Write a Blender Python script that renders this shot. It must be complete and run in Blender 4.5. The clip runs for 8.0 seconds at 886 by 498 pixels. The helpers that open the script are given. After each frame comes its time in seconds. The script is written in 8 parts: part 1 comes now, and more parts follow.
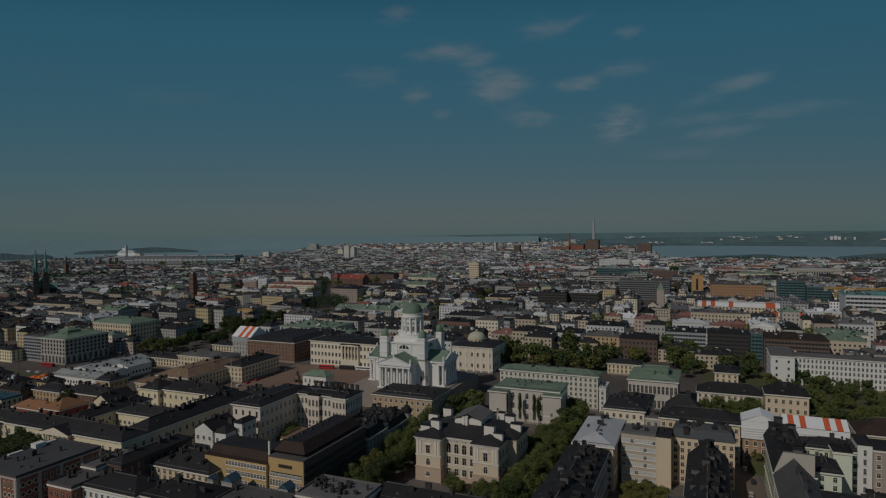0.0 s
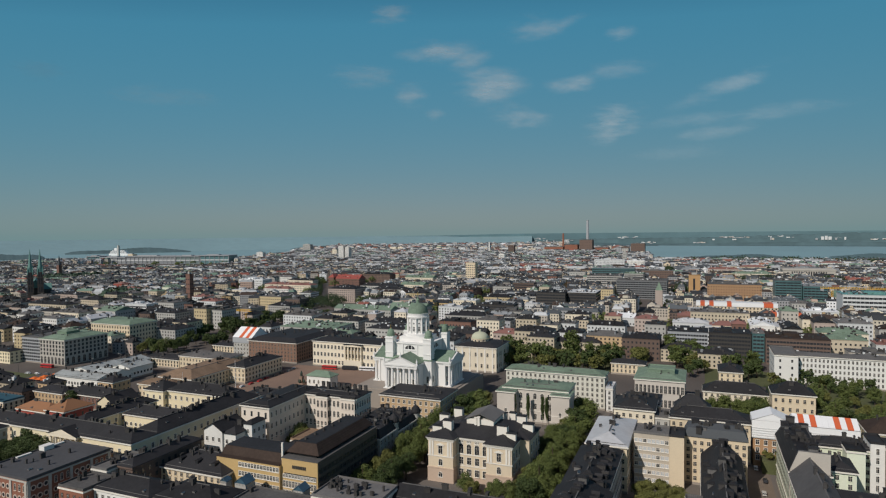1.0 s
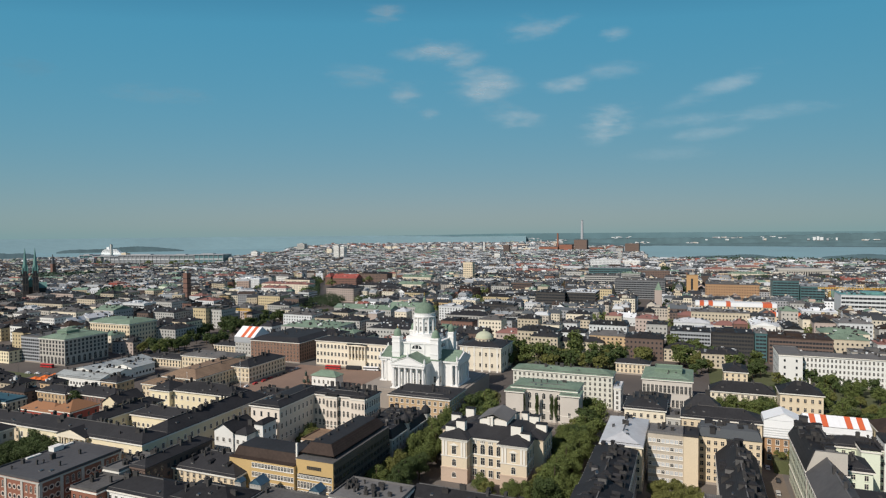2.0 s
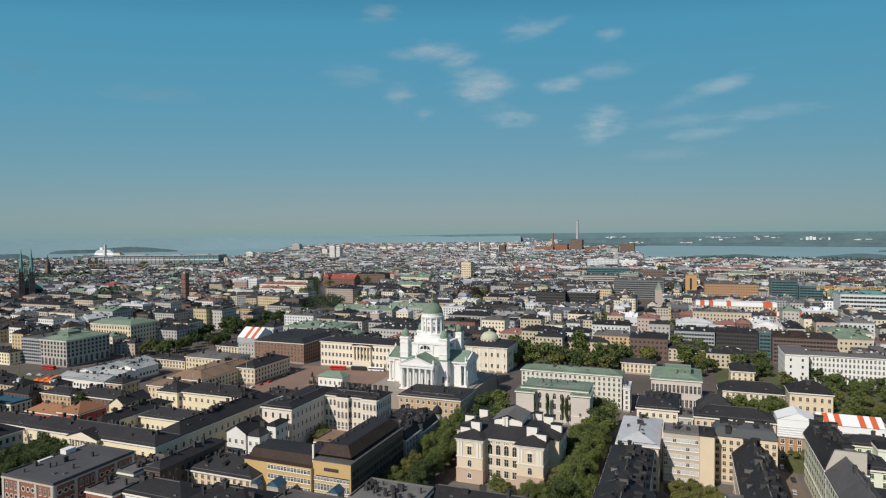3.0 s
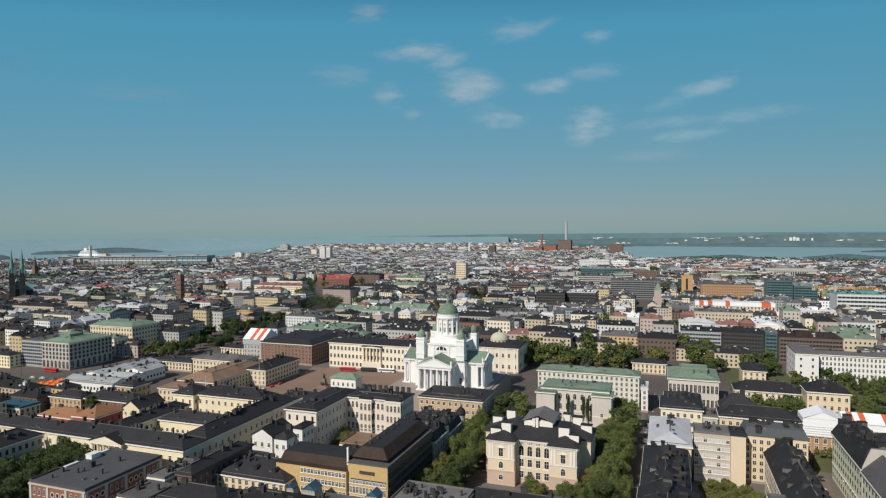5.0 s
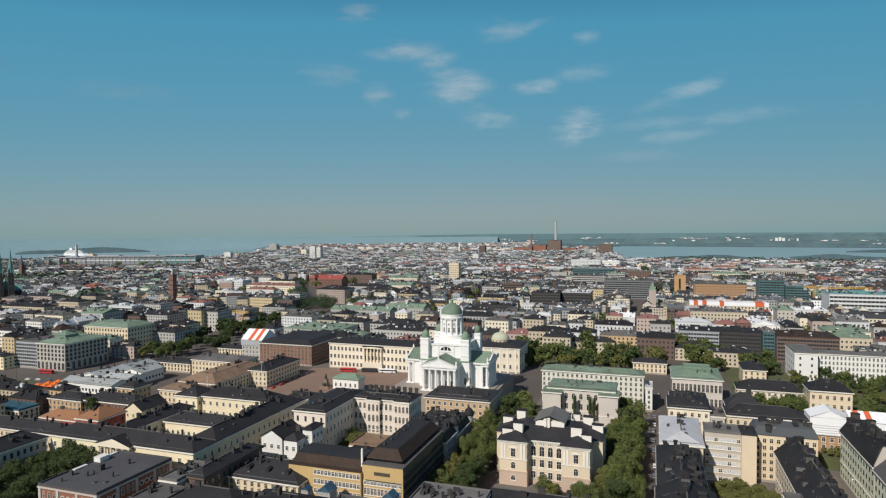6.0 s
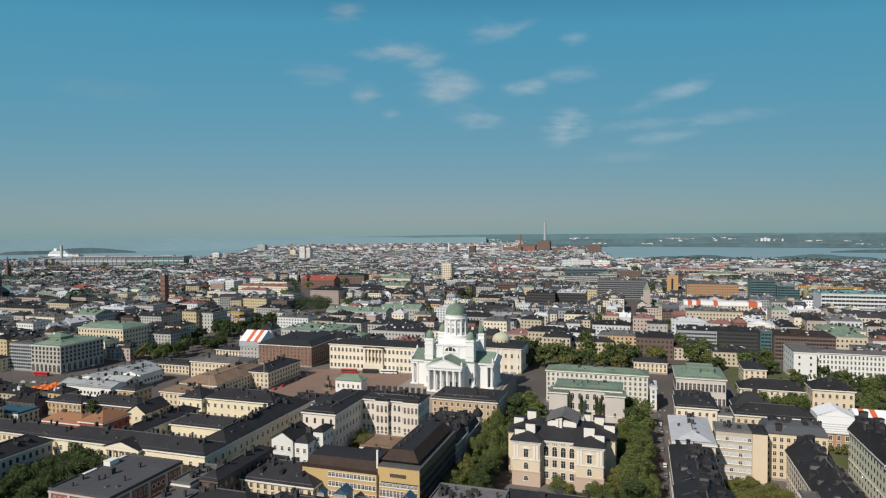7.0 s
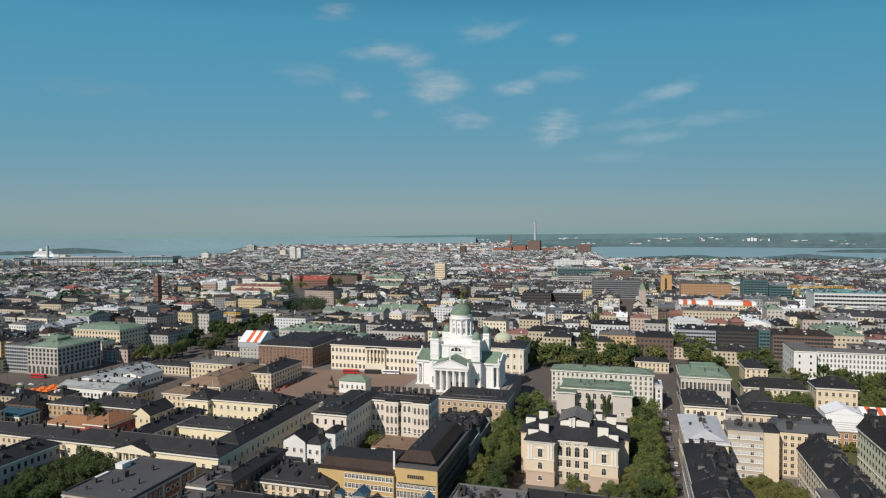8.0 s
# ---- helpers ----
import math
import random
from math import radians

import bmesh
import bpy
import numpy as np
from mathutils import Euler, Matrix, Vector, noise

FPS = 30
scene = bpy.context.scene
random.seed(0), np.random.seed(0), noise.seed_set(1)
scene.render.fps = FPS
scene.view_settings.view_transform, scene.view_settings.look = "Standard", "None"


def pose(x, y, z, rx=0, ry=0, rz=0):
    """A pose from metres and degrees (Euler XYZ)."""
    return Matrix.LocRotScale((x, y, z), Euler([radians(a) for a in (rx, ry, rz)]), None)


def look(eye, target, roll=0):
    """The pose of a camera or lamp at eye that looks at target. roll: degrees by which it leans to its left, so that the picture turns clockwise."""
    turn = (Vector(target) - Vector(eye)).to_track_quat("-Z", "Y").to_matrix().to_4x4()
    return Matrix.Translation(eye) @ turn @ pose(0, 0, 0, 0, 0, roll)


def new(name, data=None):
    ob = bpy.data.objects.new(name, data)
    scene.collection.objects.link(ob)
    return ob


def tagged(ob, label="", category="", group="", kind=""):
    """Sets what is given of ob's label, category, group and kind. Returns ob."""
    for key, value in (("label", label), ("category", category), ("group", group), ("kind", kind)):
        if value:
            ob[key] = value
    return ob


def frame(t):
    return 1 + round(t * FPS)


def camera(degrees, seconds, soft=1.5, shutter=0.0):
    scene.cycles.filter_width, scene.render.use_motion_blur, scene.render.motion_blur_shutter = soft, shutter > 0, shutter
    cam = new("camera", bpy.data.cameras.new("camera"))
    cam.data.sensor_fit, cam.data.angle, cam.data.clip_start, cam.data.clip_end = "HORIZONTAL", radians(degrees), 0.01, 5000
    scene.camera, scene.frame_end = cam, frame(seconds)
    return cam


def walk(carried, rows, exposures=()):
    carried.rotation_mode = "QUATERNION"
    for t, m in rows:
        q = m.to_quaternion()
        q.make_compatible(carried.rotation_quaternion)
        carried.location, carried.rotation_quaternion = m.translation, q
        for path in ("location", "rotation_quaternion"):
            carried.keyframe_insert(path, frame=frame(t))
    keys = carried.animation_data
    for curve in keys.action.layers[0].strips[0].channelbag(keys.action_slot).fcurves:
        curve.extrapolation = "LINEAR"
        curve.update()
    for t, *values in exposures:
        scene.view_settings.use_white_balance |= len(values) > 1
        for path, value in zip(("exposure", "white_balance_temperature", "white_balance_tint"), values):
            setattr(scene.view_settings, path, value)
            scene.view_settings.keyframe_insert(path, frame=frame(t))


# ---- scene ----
cam = camera(71.2, 8.0, soft=1.2)
PATH = [
    (0, (185.155, -376.755, 112.357), (184.365, -374.918, 112.301), -0.6),
    (0.5, (180.915, -378.115, 112.353), (180.137, -376.273, 112.297), -0.6),
    (1, (176.516, -379.431, 112.356), (175.749, -377.585, 112.3), -0.6),
    (1.5, (171.964, -380.732, 112.349), (171.208, -378.881, 112.292), -0.5),
    (3, (157.953, -384.446, 112.275), (157.227, -382.584, 112.218), -0.5),
    (3.5, (153.231, -385.769, 112.271), (152.515, -383.903, 112.214), -0.5),
    (4, (148.353, -387.172, 112.276), (147.646, -385.302, 112.219), -0.5),
    (4.5, (143.347, -388.562, 112.293), (142.651, -386.688, 112.237), -0.5),
    (6, (127.701, -392.583, 112.425), (127.057, -390.691, 112.369), -0.4),
    (6.5, (122.268, -393.927, 112.44), (121.644, -392.028, 112.384), -0.4),
    (7, (116.711, -395.27, 112.449), (116.106, -393.364, 112.394), -0.4),
    (7.5, (111.164, -396.603, 112.465), (110.578, -394.691, 112.409), -0.4),
    (8, (105.602, -397.943, 112.458), (105.034, -396.026, 112.403), -0.4),
]
walk(cam, [(t, look(eye, target, roll)) for t, eye, target, roll in PATH], [(0, -1.69), (0.3, -1.35), (0.6, -0.75), (1.0, -0.37), (1.4, -0.05), (1.7, 0.0), (8, 0.0)])

# light: one sun, open sky
SUN_AZ, SUN_EL = 201.0, 38.0
world = bpy.data.worlds.new("sky")
scene.world = world
world.use_nodes = True
wn, wl = world.node_tree.nodes, world.node_tree.links
sky = wn.new("ShaderNodeTexSky")
sky.sky_type = "NISHITA"
sky.sun_disc = False
sky.sun_elevation, sky.sun_rotation = radians(SUN_EL), radians(-SUN_AZ)
sky.altitude, sky.air_density, sky.dust_density, sky.ozone_density = 100, 1.0, 0.4, 1.6
# summer haze: the bright rim of the clear-air model is evened out, channel by channel
sep, com = wn.new("ShaderNodeSeparateColor"), wn.new("ShaderNodeCombineColor")
wl.new(sky.outputs[0], sep.inputs[0])


def sky_math(op, a, b):
    n = wn.new("ShaderNodeMath")
    n.operation = op
    for k, v in enumerate((a, b)):
        if isinstance(v, (int, float)):
            n.inputs[k].default_value = v
        else:
            wl.new(v, n.inputs[k])
    return n.outputs[0]


tenth = [sky_math("MAXIMUM", sky_math("MULTIPLY", sep.outputs[k], 0.1), 0.002) for k in range(3)]
red = sky_math("MULTIPLY", sky_math("POWER", tenth[0], 0.885), 3.0)
green = sky_math("MULTIPLY", sky_math("POWER", tenth[1], 0.2), 3.56)
blue = sky_math("DIVIDE", sky_math("MULTIPLY", sky_math("POWER", tenth[2], 0.3), 3.93), sky_math("POWER", tenth[0], 0.19))
deep = sky_math("MINIMUM", sky_math("POWER", sky_math("MULTIPLY", tenth[1], 3.1), 1.2), 1.0)
# unseen upper sky shifted towards red, added to neutralise teal fill in shade
up = wn.new("ShaderNodeTexCoord")
height = wn.new("ShaderNodeSeparateXYZ")
wl.new(up.outputs["Generated"], height.inputs[0])
overhead_shift = wn.new("ShaderNodeMapRange")
overhead_shift.interpolation_type = "SMOOTHSTEP"
overhead_shift.inputs["From Min"].default_value, overhead_shift.inputs["From Max"].default_value, overhead_shift.inputs["To Max"].default_value = 0.36, 0.8, 0.9
wl.new(height.outputs["Z"], overhead_shift.inputs["Value"])
red = sky_math("ADD", red, sky_math("MULTIPLY", overhead_shift.outputs[0], sky_math("SUBTRACT", sky_math("MULTIPLY", green, 0.84), red)))
for k, (v, e) in enumerate(((red, 0.9), (green, 1.1), (blue, 0.9))):
    wl.new(sky_math("MULTIPLY", v, sky_math("POWER", deep, e)), com.inputs[k])
wl.new(com.outputs[0], wn["Background"].inputs[0])
wn["Background"].inputs[1].default_value = 0.103
sun_data = bpy.data.lights.new("sun", "SUN")
sun_data.energy, sun_data.angle, sun_data.color = 4.4, radians(0.53), (1.0, 0.93, 0.86)
sun_lamp = new("sun", sun_data)
a, e = radians(SUN_AZ), radians(SUN_EL)
sun_lamp.matrix_world = look((math.sin(a) * math.cos(e) * 900, math.cos(a) * math.cos(e) * 900, math.sin(e) * 900), (0, 0, 0))


# ---- materials ----
def material(name, rgb, rough=0.85, metal=0.0, vary=0.12, grain=1.5, stain=0.08, bump=0.3, per_object=0.0, island=0.0, spec=0.4):
    """Plain surface with fine grain, broad stains and relief in metres."""
    m = bpy.data.materials.new(name)
    m.use_nodes = True
    n, l = m.node_tree.nodes, m.node_tree.links
    b = n["Principled BSDF"]
    b.inputs["Roughness"].default_value, b.inputs["Metallic"].default_value = rough, metal
    b.inputs["Specular IOR Level"].default_value = spec
    geo = n.new("ShaderNodeNewGeometry")
    fine, broad = n.new("ShaderNodeTexNoise"), n.new("ShaderNodeTexNoise")
    fine.inputs["Scale"].default_value, fine.inputs["Detail"].default_value = grain, 6
    broad.inputs["Scale"].default_value, broad.inputs["Detail"].default_value = stain, 4
    for t in (fine, broad):
        l.new(geo.outputs["Position"], t.inputs["Vector"])
    add = n.new("ShaderNodeMath")
    add.operation = "ADD"
    l.new(fine.outputs[0], add.inputs[0])
    l.new(broad.outputs[0], add.inputs[1])
    last = add.outputs[0]
    spread = vary
    if per_object or island:
        src = n.new("ShaderNodeObjectInfo").outputs["Random"] if per_object else geo.outputs["Random Per Island"]
        k = n.new("ShaderNodeMath")
        k.operation = "MULTIPLY_ADD"
        k.inputs[1].default_value = (per_object or island) / max(vary, 0.01)
        l.new(src, k.inputs[0])
        l.new(last, k.inputs[2])
        last = k.outputs[0]
        spread = vary
    ramp = n.new("ShaderNodeMapRange")
    ramp.inputs["From Min"].default_value, ramp.inputs["From Max"].default_value = 0.5, 1.5 + (per_object or island) / max(vary, 0.01)
    lo, hi = 1 - spread - (per_object or island) / 2, 1 + spread + (per_object or island) / 2
    ramp.inputs["To Min"].default_value, ramp.inputs["To Max"].default_value = lo, hi
    ramp.clamp = False
    l.new(last, ramp.inputs["Value"])
    mul = n.new("ShaderNodeVectorMath")
    mul.operation = "SCALE"
    mul.inputs[0].default_value = rgb
    l.new(ramp.outputs[0], mul.inputs["Scale"])
    l.new(mul.outputs[0], b.inputs["Base Color"])
    if bump:
        bp = n.new("ShaderNodeBump")
        bp.inputs["Strength"].default_value, bp.inputs["Distance"].default_value = bump, 0.05
        l.new(fine.outputs[0], bp.inputs["Height"])
        l.new(bp.outputs[0], b.inputs["Normal"])
    return m


def seamed(name, rgb, rough=0.5, vary=0.42, per_object=0.0):
    """Sheet roofing: standing seams every 0.6 m as relief, patchy weathering."""
    m = material(name, rgb, rough, 0.0, vary, 0.8, 0.12, 0.0, per_object, spec=0.16)
    n, l = m.node_tree.nodes, m.node_tree.links
    geo = n.new("ShaderNodeNewGeometry")
    tc = n.new("ShaderNodeTexCoord")
    w = n.new("ShaderNodeTexWave")
    w.wave_type, w.bands_direction = "BANDS", "X"
    w.inputs["Scale"].default_value, w.inputs["Distortion"].default_value = 0.5, 0.3
    l.new(tc.outputs["Object"], w.inputs["Vector"])
    bp = n.new("ShaderNodeBump")
    bp.inputs["Strength"].default_value, bp.inputs["Distance"].default_value = 0.35, 0.04
    l.new(w.outputs[0], bp.inputs["Height"])
    l.new(bp.outputs[0], n["Principled BSDF"].inputs["Normal"])
    base = n["Principled BSDF"].inputs["Base Color"]
    old = base.links[0].from_socket
    gain = n.new("ShaderNodeMapRange")
    gain.inputs["To Min"].default_value, gain.inputs["To Max"].default_value = 0.9, 1.07
    l.new(w.outputs[0], gain.inputs["Value"])
    mul = n.new("ShaderNodeVectorMath")
    mul.operation = "SCALE"
    l.new(old, mul.inputs[0])
    l.new(gain.outputs[0], mul.inputs["Scale"])
    l.new(mul.outputs[0], base)
    return m


def glassy(name, rgb, rough=0.14):
    m = material(name, rgb, rough, 0.0, 0.3, 0.5, 0.3, 0.0, spec=0.6)
    return m


WALL = {
    "cream": material("cream_plaster", (0.66, 0.55, 0.39), per_object=0.06),
    "pale": material("pale_plaster", (0.72, 0.64, 0.50), per_object=0.06),
    "white": material("white_plaster", (0.70, 0.685, 0.64), per_object=0.05),
    "yellow": material("yellow_plaster", (0.73, 0.635, 0.435), per_object=0.05),
    "ochre": material("ochre_plaster", (0.52, 0.37, 0.22), per_object=0.08),
    "orange": material("orange_plaster", (0.46, 0.28, 0.13), per_object=0.05),
    "grey": material("grey_render", (0.42, 0.41, 0.38), per_object=0.12),
    "stone": material("pale_granite", (0.45, 0.42, 0.37), per_object=0.08),
    "brick": material("red_brick", (0.26, 0.11, 0.07), grain=4, per_object=0.1),
    "brown": material("brown_brick", (0.145, 0.10, 0.08), grain=4, per_object=0.15),
    "pink": material("pink_plaster", (0.55, 0.43, 0.35), per_object=0.08),
    "red": material("red_plaster", (0.34, 0.075, 0.055), per_object=0.05),
    "green": material("pale_green_plaster", (0.66, 0.695, 0.55), per_object=0.05),
    "dark": material("dark_cladding", (0.06, 0.055, 0.05), per_object=0.15),
}
ROOF = {
    "dark": seamed("black_sheet_roof", (0.0295, 0.029, 0.0305), 0.66, per_object=0.25),
    "grey": seamed("grey_sheet_roof", (0.13, 0.125, 0.12), 0.75, per_object=0.3),
    "pale": material("pale_sheet_roof", (0.50, 0.505, 0.51), 0.5, vary=0.22, grain=0.5, stain=0.12, bump=0.1, per_object=0.15),
    "white": material("white_sheeting", (0.75, 0.76, 0.76), 0.6),
    "green": seamed("verdigris_copper_roof", (0.18, 0.245, 0.18), 0.75, per_object=0.15),
    "red": material("red_roof", (0.27, 0.065, 0.05), 0.7, per_object=0.3),
    "orange": material("orange_tile_roof", (0.30, 0.145, 0.07), 0.8, grain=3, per_object=0.2),
    "brown": seamed("brown_sheet_roof", (0.050, 0.035, 0.028), 0.8, per_object=0.2),
}
# far_ tones: distance haze mixed into white, beige, grey, slate, zinc and red
WALL["far_white"] = material("haze_toned_white_render", (0.60, 0.61, 0.60), per_object=0.1)
WALL["far_beige"] = material("haze_toned_beige_render", (0.50, 0.46, 0.40), per_object=0.1)
# the next four are desaturated copies of the near walls
WALL["far_cream"] = material("muted_cream_render", (0.50, 0.43, 0.32), per_object=0.12)
WALL["far_yellow"] = material("muted_yellow_render", (0.53, 0.43, 0.26), per_object=0.12)
WALL["far_pink"] = material("muted_pink_render", (0.44, 0.36, 0.31), per_object=0.12)
WALL["far_brick"] = material("greyed_red_brick", (0.19, 0.105, 0.08), per_object=0.12)
WALL["tan_brick"] = material("tan_brick", (0.40, 0.24, 0.13), grain=4)
WALL["far_grey"] = material("haze_toned_grey_concrete", (0.34, 0.35, 0.36), per_object=0.1)
WALL["slate"] = material("slate_grey_cladding", (0.17, 0.175, 0.18), 0.6)
WALL["teal"] = material("teal_glass_cladding", (0.075, 0.15, 0.155), 0.35, vary=0.3, grain=0.3)
ROOF["far_slate"] = material("haze_toned_slate_roof", (0.075, 0.082, 0.088), 0.85)
ROOF["teal_roof"] = glassy("green_glass_roof", (0.12, 0.26, 0.24), 0.3)
ROOF["far_zinc"] = material("haze_toned_zinc_roof", (0.22, 0.23, 0.24), 0.7)
ROOF["tan"] = seamed("tan_sheet_roof", (0.215, 0.147, 0.098), 0.75, per_object=0.15)
ROOF["far_red"] = material("haze_toned_red_roof", (0.24, 0.115, 0.095), 0.85)
TRIM = material("pale_trim", (0.74, 0.70, 0.62), vary=0.06)
WHITE = material("white_church_plaster", (0.74, 0.73, 0.70), 0.75, vary=0.06, stain=0.05)
GLASS = glassy("window_glass", (0.035, 0.038, 0.042))
BLUEGLASS = glassy("blue_glass_roof", (0.05, 0.10, 0.14), 0.12)
BLIND = material("pale_blinds_behind_glass", (0.46, 0.48, 0.50), 0.25, vary=0.2, grain=0.4, spec=0.6)
SASH = material("window_sash", (0.55, 0.50, 0.42), vary=0.05)
SOOT = material("chimney_render", (0.045, 0.042, 0.040), per_object=0.5)
STONE = material("grey_granite", (0.30, 0.26, 0.22), grain=3)
GOLD = material("gilded_metal", (0.75, 0.50, 0.14), 0.3, 1.0)
ASPHALT = material("asphalt", (0.105, 0.089, 0.077), 0.9, vary=0.25, grain=0.9, stain=0.03)
COBBLE = material("red_granite_setts", (0.23, 0.155, 0.115), 0.9, vary=0.22, grain=1.2, stain=0.05)
PAVING = material("pale_paving", (0.145, 0.128, 0.113), 0.9, vary=0.2)
TARP_W = material("white_tarpaulin", (0.80, 0.80, 0.79), 0.5, vary=0.06)
TARP_R = material("orange_red_tarpaulin", (0.62, 0.13, 0.05), 0.5, vary=0.06)
BARK = material("bark", (0.07, 0.05, 0.035), 0.95, grain=6)
BUS_RED = material("red_bus_paint", (0.50, 0.03, 0.03), 0.3, vary=0.04)
BUS_WHITE = material("white_bus_paint", (0.75, 0.75, 0.74), 0.3, vary=0.04)
BUS_DARK = material("dark_bus_paint", (0.03, 0.03, 0.035), 0.3, vary=0.04)
TYRE = material("tyre_rubber", (0.02, 0.02, 0.02), 0.9)
BRONZE = material("bronze_statue", (0.05, 0.07, 0.055), 0.5, 0.5)


def leaf_material(name, rgb):
    m = material(name, rgb, 0.6, 0, 0.35, 0.9, 0.12, 0, island=0.26, spec=0.2)
    return m


LEAF = [leaf_material("linden_leaves", (0.100, 0.124, 0.036)), leaf_material("maple_leaves", (0.057, 0.080, 0.026)), leaf_material("yellow_green_leaves", (0.130, 0.134, 0.040))]


# ---- mesh helpers ----
class MB:
    """Collects faces with material slots, and makes one mesh of them."""

    def __init__(self):
        self.v, self.f, self.m = [], [], []

    def face(self, pts, mat=0):
        i = len(self.v)
        self.v.extend(pts)
        self.f.append(tuple(range(i, i + len(pts))))
        self.m.append(mat)

    def box(self, x0, y0, z0, x1, y1, z1, mat=0, bottom=False):
        p = [(x0, y0, z0), (x1, y0, z0), (x1, y1, z0), (x0, y1, z0), (x0, y0, z1), (x1, y0, z1), (x1, y1, z1), (x0, y1, z1)]
        i = len(self.v)
        self.v.extend(p)
        fs = [(0, 1, 5, 4), (1, 2, 6, 5), (2, 3, 7, 6), (3, 0, 4, 7), (4, 5, 6, 7)] + ([(3, 2, 1, 0)] if bottom else [])
        for f in fs:
            self.f.append(tuple(i + k for k in f))
            self.m.append(mat)

    def rot_box(self, cx, cy, z0, w, d, h, deg, mat=0):
        c, s = math.cos(radians(deg)), math.sin(radians(deg))
        p = [(cx + c * u - s * v, cy + s * u + c * v) for u, v in ((-w / 2, -d / 2), (w / 2, -d / 2), (w / 2, d / 2), (-w / 2, d / 2))]
        self.prism(p, z0, z0 + h, mat)

    def prism(self, poly, z0, z1, mat=0, cap=True):
        n, i = len(poly), len(self.v)
        self.v.extend([(x, y, z0) for x, y in poly] + [(x, y, z1) for x, y in poly])
        for k in range(n):
            j = (k + 1) % n
            self.f.append((i + k, i + j, i + n + j, i + n + k))
            self.m.append(mat)
        if cap:
            self.f.append(tuple(i + n + k for k in range(n)))
            self.m.append(mat)

    def turned(self, cx, cy, profile, n=12, mat=0):
        """Solid of revolution about an upright axis; profile: (radius, z) upwards."""
        i = len(self.v)
        for r, z in profile:
            self.v.extend((cx + r * math.cos(2 * math.pi * k / n), cy + r * math.sin(2 * math.pi * k / n), z) for k in range(n))
        for a in range(len(profile) - 1):
            for k in range(n):
                j = (k + 1) % n
                self.f.append((i + a * n + k, i + a * n + j, i + a * n + n + j, i + a * n + n + k))
                self.m.append(mat)
        self.f.append(tuple(i + (len(profile) - 1) * n + k for k in range(n)))
        self.m.append(mat)

    def hip(self, x0, y0, x1, y1, z, rise, over=0.5, mat=0, run=None):
        x0, y0, x1, y1 = x0 - over, y0 - over, x1 + over, y1 + over
        w, d = x1 - x0, y1 - y0
        r = min(w, d) / 2 if run is None else min(run, min(w, d) / 2 - 0.01)
        lo = [(x0, y0), (x1, y0), (x1, y1), (x0, y1)]
        hi = [(x0 + r, y0 + r), (x1 - r, y0 + r), (x1 - r, y1 - r), (x0 + r, y1 - r)]
        i = len(self.v)
        self.v.extend([(x, y, z - 0.25) for x, y in lo] + [(x, y, z) for x, y in lo] + [(x, y, z + rise) for x, y in hi])
        for b in (0, 4):
            for k in range(4):
                j = (k + 1) % 4
                self.f.append((i + b + k, i + b + j, i + b + 4 + j, i + b + 4 + k))
                self.m.append(mat)
        self.f += [(i + 8, i + 9, i + 10, i + 11), (i + 3, i + 2, i + 1, i)]
        self.m += [mat, mat]

    def gable(self, x0, y0, x1, y1, z, rise, axis="x", over=0.5, mat=0, wall=None):
        """Ridged roof; axis: the way the ridge runs. wall: slot for the gable ends."""
        if axis == "x":
            m = (y0 + y1) / 2
            a, b = x0 - over, x1 + over
            p = [(a, y0 - over, z), (b, y0 - over, z), (b, y1 + over, z), (a, y1 + over, z), (a, m, z + rise), (b, m, z + rise)]
            ends = [[(x0, y0, z), (x0, y1, z), (x0, m, z + rise - 0.2)], [(x1, y0, z), (x1, y1, z), (x1, m, z + rise - 0.2)]]
        else:
            m = (x0 + x1) / 2
            a, b = y0 - over, y1 + over
            p = [(x1 + over, a, z), (x1 + over, b, z), (x0 - over, b, z), (x0 - over, a, z), (m, a, z + rise), (m, b, z + rise)]
            ends = [[(x0, y0, z), (x1, y0, z), (m, y0, z + rise - 0.2)], [(x0, y1, z), (x1, y1, z), (m, y1, z + rise - 0.2)]]
        t = 0.3
        q = [(x, y, h - t) for x, y, h in p]
        for f in ((0, 1, 5, 4), (2, 3, 4, 5)):
            self.face([p[k] for k in f], mat)
            self.face([q[k] for k in reversed(f)], mat)
        for k, j in ((0, 1), (2, 3), (0, 4), (4, 3), (1, 5), (5, 2)):
            self.face([q[k], q[j], p[j], p[k]], mat)
        if wall is not None:
            for f in ends:
                self.face(f, wall)

    def merge(self, other, x, y, deg):
        """Adds another collection, turned about the upright axis and moved."""
        c, s = math.cos(radians(deg)), math.sin(radians(deg))
        i = len(self.v)
        self.v.extend((x + c * u - s * v, y + s * u + c * v, z) for u, v, z in other.v)
        self.f.extend(tuple(i + k for k in f) for f in other.f)
        self.m.extend(other.m)

    def mesh(self, name, mats):
        me = bpy.data.meshes.new(name)
        me.from_pydata(self.v, [], self.f)
        for m in mats:
            me.materials.append(m)
        me.polygons.foreach_set("material_index", self.m)
        bm = bmesh.new()
        bm.from_mesh(me)
        if len(bm.faces) < 20000:
            bmesh.ops.remove_doubles(bm, verts=bm.verts, dist=0.0005)
            bmesh.ops.recalc_face_normals(bm, faces=bm.faces)
        bm.to_mesh(me)
        bm.free()
        return me


def mats_of(m):
    return m if isinstance(m, (list, tuple)) else [m]


